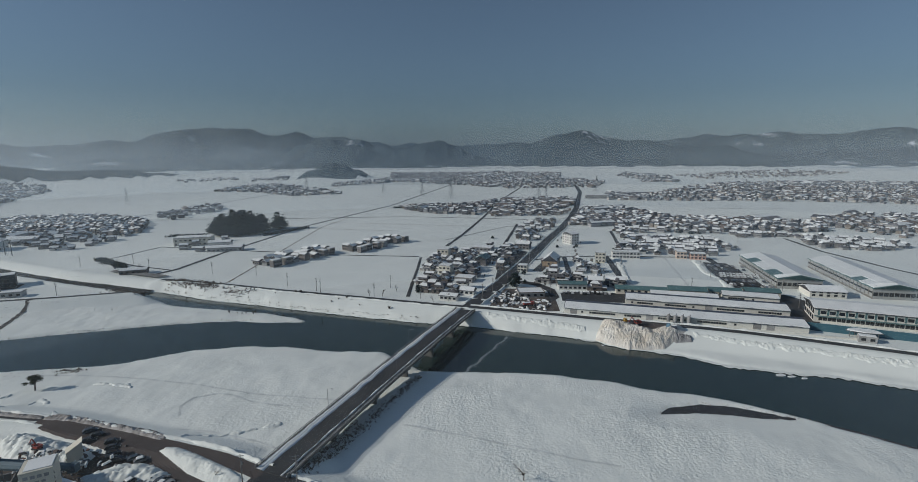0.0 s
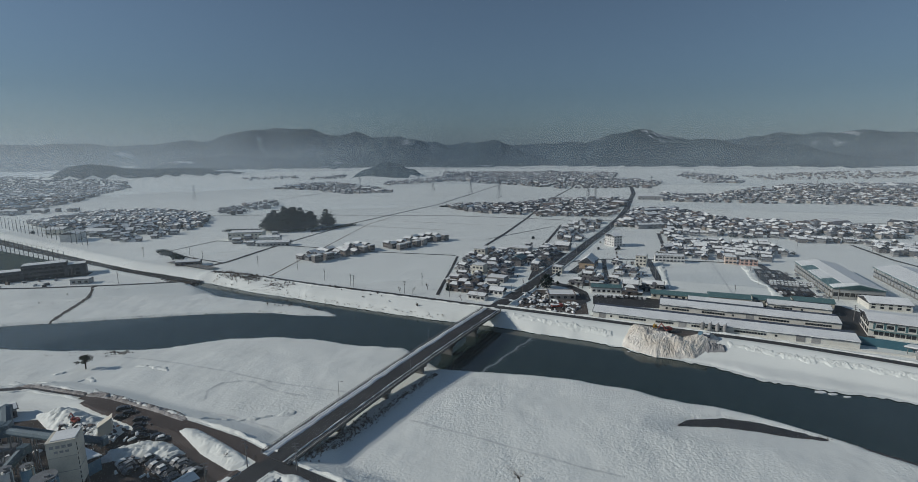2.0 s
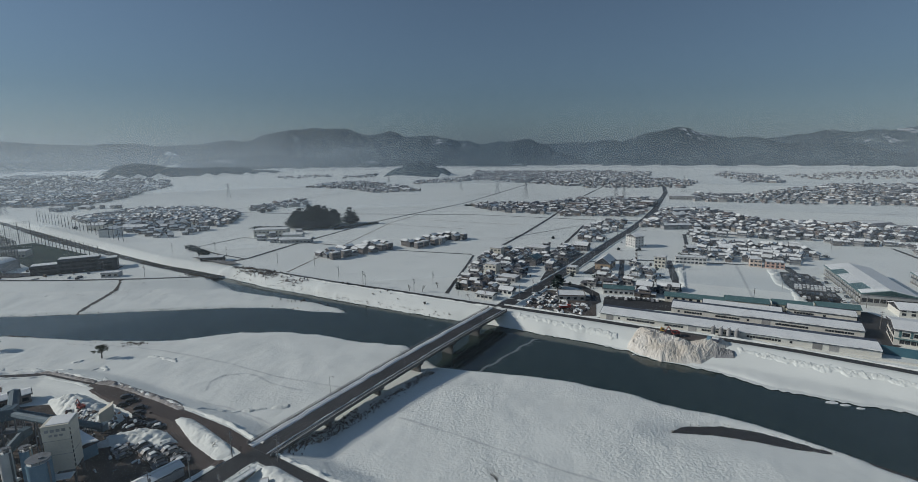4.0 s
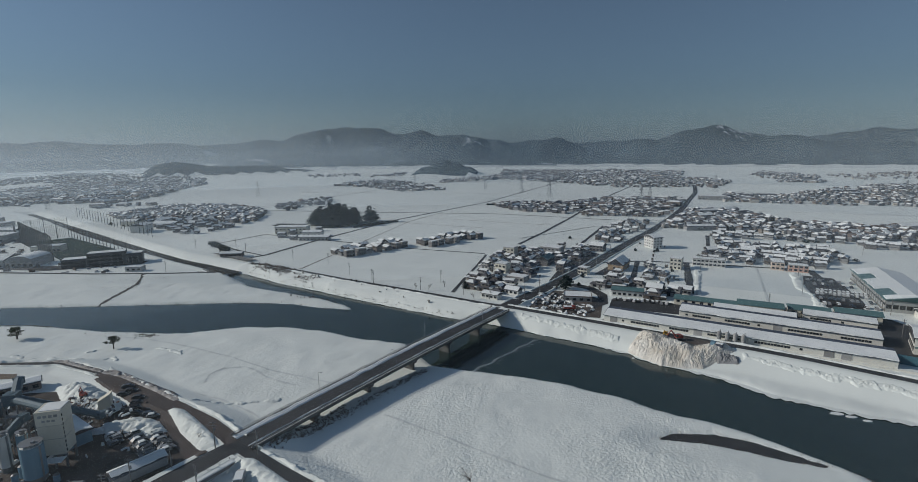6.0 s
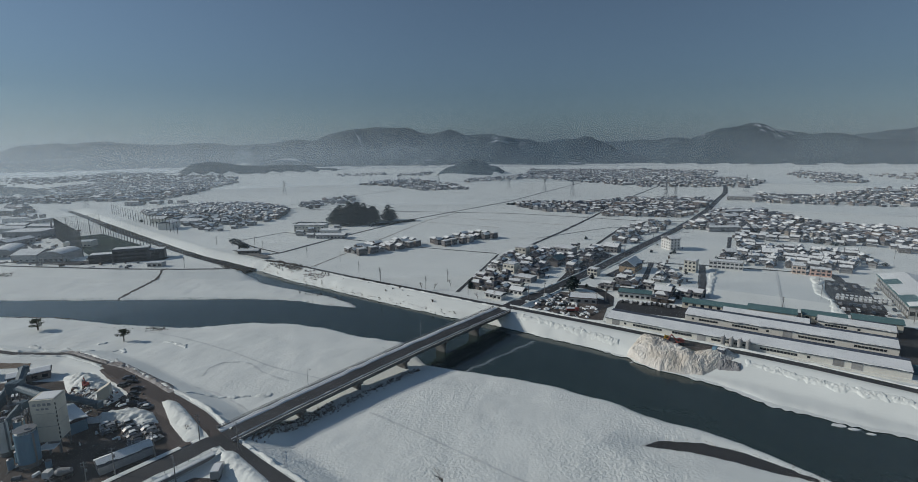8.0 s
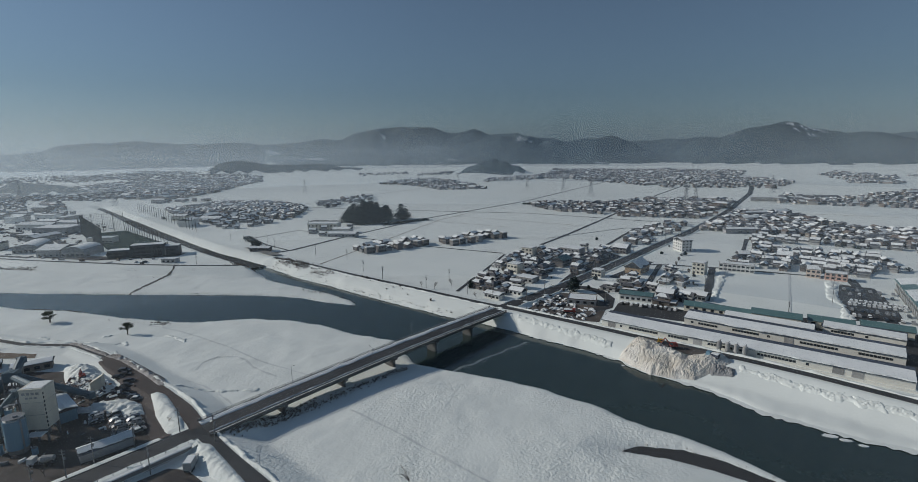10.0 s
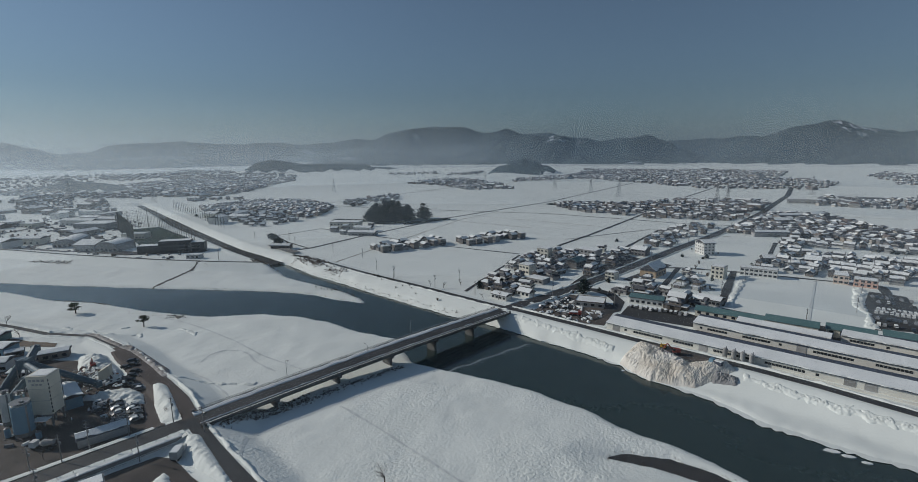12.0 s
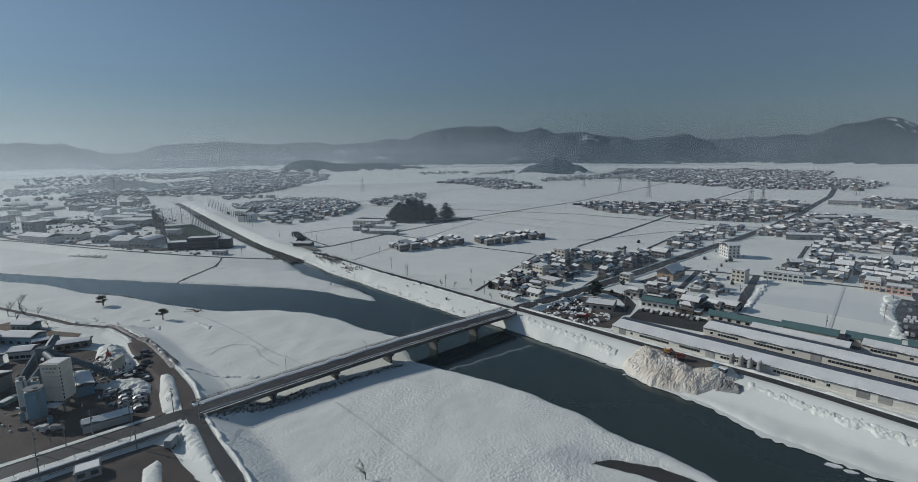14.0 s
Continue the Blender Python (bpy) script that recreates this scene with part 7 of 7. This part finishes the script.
quonset("grey arched sports hall with snow on its roof", -389, 323, 17, 21, 24, 9.0)
block("works_building", "flat-fronted hall joined to the arched hall", "hall", (-410.5, 317, 0), 17, 21, 24, 6.0, GREY_WALL, 1, 4, "low", group="western works")
quonset("arched hall with snow on its roof", -458, 326, 40, 20, 36, 8)
for lab, x, y, r, w, d, h, wl in (("flat pale works with a snowy roof", -520, 294, 5, 44, 18, 6.5, WHITE_WALL), ("long works with a striped snowy roof", -548, 408, 20, 40, 26, 6.5, GREY_WALL), ("long works with a snowy roof", -600, 420, 15, 44, 14, 6, WHITE_WALL),
                                  ("dark tall works building", -560, 306, 10, 16, 14, 17, GREY_WALL), ("low works with a snowy flat roof", -430, 372, 25, 24, 12, 5, CREAM), ("low shed by the canal with snow", -282, 318, 15, 12, 6, 3.0, GREY_WALL)):
    block("works_building", lab, "factory", (x, y, 0), r, w, d, h, wl, 1 if h < 10 else 4, 7 if w > 20 else 3, "low" if w > 40 else "flat", 1.4, 2.0, group="western works")
for line, w in (([(-700, 300), (-560, 288), (-480, 296), (-420, 300)], 6), ([(-480, 296), (-500, 350), (-520, 400), (-560, 450)], 7), ([(-600, 292), (-620, 360), (-640, 420)], 6), ([(-700, 380), (-600, 390), (-500, 372), (-440, 345)], 7), ([(-760, 470), (-640, 470), (-560, 450), (-505, 400)], 6), ([(-900, 340), (-760, 350), (-700, 380)], 6)):
    road("works_lane", "wet dark lane between the works", line, w, 0.1, ASPHALT, wobble=0.4, step=5)
lumber = thing("works_clutter", "crates, pallets and machinery strewn about the works", "clutter", kind="stuff")
gc = Geo()
cr = random.Random(67)
for _ in range(700):
    x, y = cr.uniform(-720, -290), cr.uniform(290, 470)
    if within(x, y, [(-720, 290), (-290, 300), (-330, 360), (-480, 430), (-620, 500), (-720, 520)]) and near(x, y, LEVEE_D) > 20 and near(x, y, LEVEE_W) > 8 and not within(x, y, [(-385, 330), (-320, 335), (-340, 380), (-490, 445), (-510, 400)]):
        gc.box(x, y, 0, cr.uniform(1, 5), cr.uniform(0.8, 2.4), cr.uniform(0.5, 2.4), cr.uniform(0, 180), cr.uniform(0.7, 1))
tagged(part("crates", gc, island_mat("crate_colours", [(0.05, 0.05, 0.055), (0.12, 0.12, 0.125), (0.10, 0.08, 0.065), (0.25, 0.26, 0.27), (0.07, 0.09, 0.11), (0.5, 0.5, 0.5)]), lumber), kind="stuff")
wr = random.Random(66)
WORKS = []
for _ in range(400):
    x, y = wr.uniform(-1000, -410), wr.uniform(285, 560)
    if len(WORKS) > 44 or near(x, y, LEVEE_D) < 45 or near(x, y, LEVEE_W) < 22 or within(x, y, [(-425, 300), (-290, 330), (-330, 390), (-500, 460), (-530, 400)]) or any(math.hypot(x - a, y - c) < 27 for a, c in WORKS + [(-520, 294), (-548, 408), (-600, 420), (-560, 306), (-430, 372), (-458, 326)]):
        continue
    WORKS.append((x, y))
    w, d, h = wr.uniform(12, 34), wr.uniform(9, 16), wr.choice((3.5, 4.5, 6, 8))
    block("works_building", wr.choice(["small works with snow on its roof", "pale storehouse with a snowy roof", "grey storehouse with a snowy low roof"]), "factory", (x, y, 0), wr.choice((8, 20, 98, 110)), w, d, h, wr.choice((CREAM, WHITE_WALL, GREY_WALL, BROWN_WALL)), 1, 3,
          wr.choice(("low", "flat")), 1.4, 2.2, group="western works")
BED = mat("wet_gravel", (0.032, 0.033, 0.032), (0.055, 0.053, 0.050), 0.75, 0.06, 1.2, 0.3, spec=0.05)
road("canal_bed", "dark wet gravel bed of the canal", [(-211, 334), (-222, 339.5), (-241, 348.5), (-280, 364), (-340, 393.5), (-433, 440.5), (-476, 462), (-628, 544.5), (-1002, 742)], 24, 0.0, BED, z=WATER_Z + 1.3)
slab = patch("weir_apron", "snow-covered concrete apron beside the canal", [(-262, 380), (-214, 358), (-207, 363), (-256, 386)], CONCRETE, 0.3, z=0.9)


# ---- trees, bushes, scrub ----
cd = [cedar(200 + i, "tall dark cedar in a dense grove", 23 + 2.6 * i) for i in range(4)]
gr = random.Random(17)
n = 0
for _ in range(900):
    x, y = gr.uniform(-262, -186), gr.uniform(540, 596)
    q = ((x + 234) / 27) ** 2 + ((y - 566) / 24) ** 2
    lone = (x + 197) ** 2 + (y - 590) ** 2 < 40
    if (q > 1 and not lone) or n > 84:
        continue
    m = pose(x, y, 0, 0, 0, gr.uniform(0, 360)) @ Matrix.Diagonal((1.65, 1.65, 0.76 * gr.uniform(0.9, 1.1) if lone else (1.02 - 0.36 * q) * gr.uniform(0.82, 1.06), 1))
    if n < 4:
        cd[n].matrix_basis = m
    else:
        copy_thing(gr.choice(cd), m)
    n += 1
small = cedar(231, "small dark garden conifer", 7.5, "garden conifers")
small.matrix_basis = pose(-22, 310, 0) @ Matrix.Diagonal((0.6, 0.6, 0.6, 1))
for _ in range(34):
    x, y = gr.uniform(-22, 170), gr.uniform(300, 520)
    if clear_of(x, y, 2) and not any((x - p[0]) ** 2 + (y - p[1]) ** 2 < (p[2] * 0.8) ** 2 for p in TAKEN) and near(x, y, ROAD_N) < 60 and not within(x, y, [(112, 300), (140, 402), (200, 396), (205, 300)]):
        k = gr.uniform(0.3, 0.65)
        copy_thing(small, pose(x, y, 0, 0, 0, gr.uniform(0, 360)) @ Matrix.Diagonal((k * 1.3, k * 1.3, k, 1)))
for _ in range(70):
    x, y = gr.uniform(-600, -350), gr.uniform(480, 730)
    if within(x, y, [(-448, 506), (-365, 472), (-345, 500), (-352, 580), (-400, 680), (-500, 735), (-600, 720), (-600, 600), (-520, 520)]):
        k = gr.uniform(0.4, 0.8)
        copy_thing(small, pose(x, y, 0, 0, 0, gr.uniform(0, 360)) @ Matrix.Diagonal((k * 1.4, k * 1.4, k, 1)))
hedge = thing("garden_shrub", "dark evergreen garden shrub beside the houses", "bush", (-18, 330, 0), 0, "garden shrubs")
part("foliage", clumps([(0, 0, 0.9, 1.3), (1.3, 0.3, 0.8, 1.1), (-1.2, -0.2, 0.7, 1.0)], 0.35, 40, 5), NEEDLE, hedge)
for _ in range(420):
    x, y = gr.uniform(-24, 330), gr.uniform(302, 560)
    if (near(x, y, ROAD_N) < 70 or y > 420) and clear_of(x, y, 1.0) and any(4.5 < math.hypot(x - p[0], y - p[1]) < 9 for p in TAKEN if p[2] < 11) and not any(math.hypot(x - p[0], y - p[1]) < 4.5 for p in TAKEN):
        k = gr.uniform(0.6, 1.4)
        copy_thing(hedge, pose(x, y, 0, 0, 0, gr.uniform(0, 360)) @ Matrix.Diagonal((k * 1.2, k, k * gr.uniform(0.7, 1.6), 1)))
p1 = pine(301, "broad pine standing alone on the snowy river bar", 5.0, "pines on the river bar")
p1.matrix_basis = pose(-170, 190, height(-170, 190)) @ Matrix.Diagonal((1.5, 1.5, 1.25, 1))
copy_thing(p1, pose(-231, 192.5, height(-231, 192.5), 0, 0, 130) @ Matrix.Diagonal((1.35, 1.35, 1.0, 1)))
bt = bare_tree(311, "bare_tree", "leafless spreading tree in the snow", 11, "bare trees")
bt.matrix_basis = pose(-238, 156, 0)
for x, y, k in ((-246, 152, 1.0), (-232, 150, 0.8), (-228, 158, 0.7), (-252, 160, 1.1), (-82, 95, 0.45), (-205, 152, 0.6), (-241, 385, 0.7), (-44, 302, 0.55), (-52, 300, 0.6), (-3, 290, 0.6), (-12, 288, 0.5), (30, 320, 0.4), (-71, 126, 0.35), (-60, 124, 0.3), (-36, 312, 0.6), (-140, 147, 0.4)):
    copy_thing(bt, pose(x, y, height(x, y), 0, 0, gr.uniform(0, 360)) @ Matrix.Diagonal((k, k, k, 1)))
bush = bare_tree(321, "bare_bush", "round leafless bush on the snowy river bar", 4.6, "bushes on the bar", 0.75, 0.09, TWIG, 4)
bush.matrix_basis = pose(15.5, 125.3, height(15.5, 125.3)) @ Matrix.Diagonal((1.9, 1.9, 1.7, 1))
sh = shrub(331, "shrub", "low brown leafless shrub poking through snow", 2.2, "bank shrubs")
sh.matrix_basis = pose(-100, 309, height(-100, 309))
for _ in range(40):
    u = gr.random()
    a, bb = ((-190, 343), (-20, 272)) if u < 0.65 else ((-150, 292), (-100, 282))
    t = gr.random()
    x, y = a[0] + (bb[0] - a[0]) * t + gr.uniform(-3, 3), a[1] + (bb[1] - a[1]) * t + gr.uniform(-2, 6)
    k = gr.uniform(0.3, 0.95)
    copy_thing(sh, pose(x, y, height(x, y), 0, 0, gr.uniform(0, 360)) @ Matrix.Diagonal((k * 1.3, k * 1.3, k, 1)))


placed = 0
for _ in range(900):
    x, y = gr.uniform(-24, 190), gr.uniform(296, 520)
    gap = min(math.hypot(x - p[0], y - p[1]) for p in TAKEN)
    if placed < 130 and 4.0 < gap < 9 and clear_of(x, y, 0.8) and not any(within(x, y, f) for f in OPEN[:4]):
        k = gr.uniform(0.6, 1.5)
        copy_thing(sh if placed % 3 else bt, pose(x, y, 0, 0, 0, gr.uniform(0, 360)) @ Matrix.Diagonal((k, k, k, 1) if placed % 3 else (k * 0.3, k * 0.3, k * 0.28, 1)))
        placed += 1


def scrub(label, lines, per_m, spread, hgt, seed, material=SCRUB, blades=9):
    """Dead grass and twigs standing along a line, far too many to count."""
    r = random.Random(seed)
    g = Geo()
    for line in lines:
        for p in resample(line, 1.0):
            for _ in range(per_m if per_m >= 1 else int(r.random() < per_m)):
                x, y = p.x + r.gauss(0, spread), p.y + r.gauss(0, spread)
                z = height(x, y)
                for _ in range(blades):
                    h, w, a = hgt * r.uniform(0.4, 1.3), r.uniform(0.05, 0.16) * (1 + hgt * 0.5), r.uniform(0, math.pi)
                    q = Vector((math.cos(a) * w, math.sin(a) * w, 0))
                    t = Vector((r.uniform(-0.5, 0.5) * hgt, r.uniform(-0.5, 0.5) * hgt, h))
                    c = Vector((x + r.gauss(0, 0.25), y + r.gauss(0, 0.25), z - 0.1))
                    g.add([c - q, c + q, c + t], [(0, 1, 2)])
    return tagged(part("scrub", g, material), label, "scrub", kind="stuff")


scrub("brown dead grass and brush in the bridge shadow", [[(-47, 128), (-39.5, 145), (-30, 166), (-17, 195)], [(-50, 124), (-44, 134)], [(-49, 131), (-41, 149), (-37, 158)]], 5, 1.0, 0.55, 401)
scrub("dark brush along the canal bank", [[(-196, 347), (-180, 339), (-160, 330)], [(-201, 321), (-216, 322), (-226, 328)]], 6, 2.6, 1.2, 402)
scrub("reddish dead reeds and brush on the bank at the canal mouth", [[(-194, 346), (-176, 338), (-158, 330)], [(-150, 322), (-132, 315)]], 4, 2.0, 0.8, 404, mat("russet_reed", (0.17, 0.095, 0.07), (0.10, 0.062, 0.05), 0.9, 1.0, 4, 0.2))
scrub("tufts of dead reed along the shore", [SHORE_N[17:24], SPIT[1:13]], 0.6, 0.8, 0.5, 403)
patch("stubble_field", "bare dark field behind the levee", [(-236, 148), (-214, 148.5), (-182, 156), (-176, 151), (-205, 141), (-236, 140)], SCRUB, 0.12, category="field")
scrub("low dead weeds scattered on the snow", [[(-300, 275), (-200, 300)], [(-300, 290), (-230, 305)], [(-205, 208), (-166, 211)]], 0.5, 2.0, 0.35, 405)
DIRTY_BERM = mat("soiled_snow", (0.52, 0.50, 0.48), (0.22, 0.20, 0.185), 0.85, 0.35, 1.8, 0.9, dist=0.4)
heap("soiled_berm", "lumpy berm of soiled snow thrown up beside the dirt lane", [(-143, 158.5), (-141, 163), (-130, 160.5), (-113, 155.5), (-102, 152), (-94, 146), (-96, 143.8), (-104, 147), (-114, 151), (-131, 156.2)], 0.7, DIRTY_BERM, 65, rough=1.2, cell=0.4, category="snow berm")
heap("soiled_berm", "lumpy snow berm between two tracks on the levee", [(-180, 163.5), (-170, 167.5), (-156, 164), (-144, 161.5), (-143, 158.8), (-155, 161), (-168, 163.8)], 0.6, DIRTY_BERM, 66, rough=1.1, cell=0.4, category="snow berm")
for k, line in enumerate(([(-210, 174), (-198, 173), (-195, 175)], [(-190, 175), (-180, 174), (-167, 173)], [(-199, 180), (-197, 185)], [(-192, 177), (-191, 183)], [(-194, 189), (-193, 194)], [(-181, 183), (-175, 186)], [(-230, 180), (-229, 186)], [(-163, 179), (-162, 182), (-155, 178)],
                          [(-150, 196), (-143, 194), (-132, 190.5)], [(-62, 160), (-72, 156), (-84, 152), (-93, 149)])):
    pts = resample(line, 1.0)
    w = 1.5
    outline = [(p.x + 0.2, p.y + w) for p in pts] + [(p.x - 0.2, p.y - w) for p in reversed(pts)]
    heap("snow_bank", "low wind-carved snow drift on the river bar", outline, 0.42, SNOW, 80 + k, rough=0.4, cell=0.4, category="snow drift")
scrub("dark hedge row beside the fields", [[(-166, 594), (-200, 545)], [(-300, 428), (-262, 398)], [(-80, 795), (-55, 795)], [(-300, 545), (-262, 548)]], 6, 2.0, 2.6, 406, NEEDLE)

scrub("brown reeds round the pool and the low shore", [POND + POND[:1], SHORE_S[23:28]], 1, 0.9, 0.3, 407)
patch("pool", "brown shallow pool in the snowy bar", POND, mat("brown_pool", (0.055, 0.050, 0.045), (0.038, 0.036, 0.034), 0.25, 0.12, 0.9, 0.1), 0.03, category="pool", z=WATER_Z)
patch("shallows", "brown shallows at the mouth of the pool", [(112, 160.5), (121, 156.5), (134, 147), (152, 130), (147, 128), (130, 142), (118, 152)], bpy.data.materials["brown_pool"], 0.02, category="shallows", z=WATER_Z)
scrub("dark brush on the snowy western bar", [[(-275, 208), (-245, 214), (-235, 213)], [(-420, 270), (-400, 274), (-380, 277)], [(-175, 210), (-166, 210)]], 4, 1.4, 0.7, 408)

# ---- poles, lamps and pylons ----
up = pole("utility_pole", "grey concrete utility pole with crossarms", 8.8)
up.matrix_basis = pose(-76.7, 89, 0.2, 0, 0, 60)
for x, y in ((-73, 95), (-72, 102), (-54, 104.5), (-67.5, 111), (-62, 122), (-64, 84), (-47, 121), (-84, 308), (-89, 318), (-144, 363), (-49, 300), (-41, 322), (-180, 372), (-112, 332), (-20, 296), (18, 290), (26, 306), (40, 338), (52, 366), (66, 396), (79, 430),
             (93, 462), (108, 496), (123, 530), (138, 566), (154, 604), (62, 300), (70, 318), (98, 350), (120, 345), (137, 380), (160, 412), (183, 332), (197, 372), (212, 402), (153, 300), (172, 430), (200, 440), (240, 430), (280, 460), (330, 440), (210, 296), (196, 262), (240, 640),
             (300, 560), (-238, 392), (-262, 412), (-300, 405), (-340, 345), (-300, 330), (-255, 318), (-125, 112), (-150, 106)):
    copy_thing(up, pose(x, y, max(0, height(x, y)), 0, 0, gr.uniform(-30, 60)))
axis = (BRIDGE_B - BRIDGE_A).normalized()
nrm = Vector((-axis.y, axis.x, 0))
for s, side in ((34, 1), (95, 1), (64, -1), (128, -1)):
    p = BRIDGE_A + axis * s + nrm * side * 5.3
    lamp((p.x, p.y, CREST + 0.4), math.degrees(math.atan2(-nrm.y * side, -nrm.x * side)))
py = pylon()
py.matrix_basis = pose(15, 940, 0, 0, 0, 30)
for x, y, k in ((-42, 1007, 0.95), (160, 830, 1.0), (176, 850, 0.9), (-130, 1100, 0.9), (-320, 1190, 0.9), (-560, 900, 0.9), (-760, 640, 0.9), (330, 1060, 1.0), (560, 900, 1.0), (-1100, 700, 1.0)):
    copy_thing(py, pose(x, y, 0, 0, 0, 30) @ Matrix.Diagonal((k, k, k, 1)))

# ---- river details ----
road("ice_shelf", "flat snowy ice shelf along the bank", SHORE_N[2:24], 4.2, 0.24, SNOW, across=4, step=1.6, z=WATER_Z, wobble=0.45)
foam = Geo()
fr = random.Random(55)
for i in range(90):
    u = i / 89
    x, y = 26.5 - 23.5 * u + 0.5 * math.sin(u * 19), 241 - 40 * u + 0.4 * math.sin(u * 31)
    for _ in range(9):
        foam.box(x + fr.gauss(0, 0.28), y + fr.gauss(0, 0.28), WATER_Z - 0.1, fr.uniform(0.4, 1.2), fr.uniform(0.12, 0.35), fr.uniform(0.13, 0.24), 60 + fr.gauss(0, 14), 0.5)
    if i % 6 == 0:
        long, way = fr.uniform(2.5, 6.5), radians(fr.uniform(36, 50))
        for k in range(int(long * 5)):
            d = long * k / (long * 5)
            if fr.random() < 1.05 - 0.8 * d / long:
                foam.box(x + d * math.cos(way) + fr.gauss(0, 0.16), y + d * math.sin(way) * 0.5 - d * 0.35 + fr.gauss(0, 0.16), WATER_Z - 0.1, fr.uniform(0.3, 0.8), fr.uniform(0.1, 0.25), fr.uniform(0.12, 0.18), 10 + fr.gauss(0, 16), 0.5)
tagged(part("rapids", foam, mat("white_water", (0.34, 0.37, 0.39), (0.20, 0.23, 0.24), 0.5, 0.8, 4, 0.5)), "broken white water over a low sill", "rapids", kind="stuff")
for k, (x, y, w) in enumerate(((136, 190, 5), (140, 188.5, 4), (144, 186.5, 3), (66, 233, 2), (60, 238, 2.4), (72, 227, 1.6), (47, 243, 1.8), (41, 245, 1.5))):
    pts = [(x + math.cos(a) * w * 0.5 * fr.uniform(0.7, 1.1), y + math.sin(a) * w * 0.25 * fr.uniform(0.6, 1.1)) for a in np.linspace(0, math.tau, 10)[:-1]]
    v = [(px, py_, WATER_Z - 0.2) for px, py_ in pts] + [(px, py_, WATER_Z + 0.25) for px, py_ in pts]
    n_ = len(pts)
    tagged(part("ice_floe", Geo().add(v, [tuple(range(n_, 2 * n_))] + [(i, (i + 1) % n_, n_ + (i + 1) % n_, n_ + i) for i in range(n_)]), SNOW_ROOF), "flat snowy ice floe lying in the shallows", "ice floe", "ice floes")
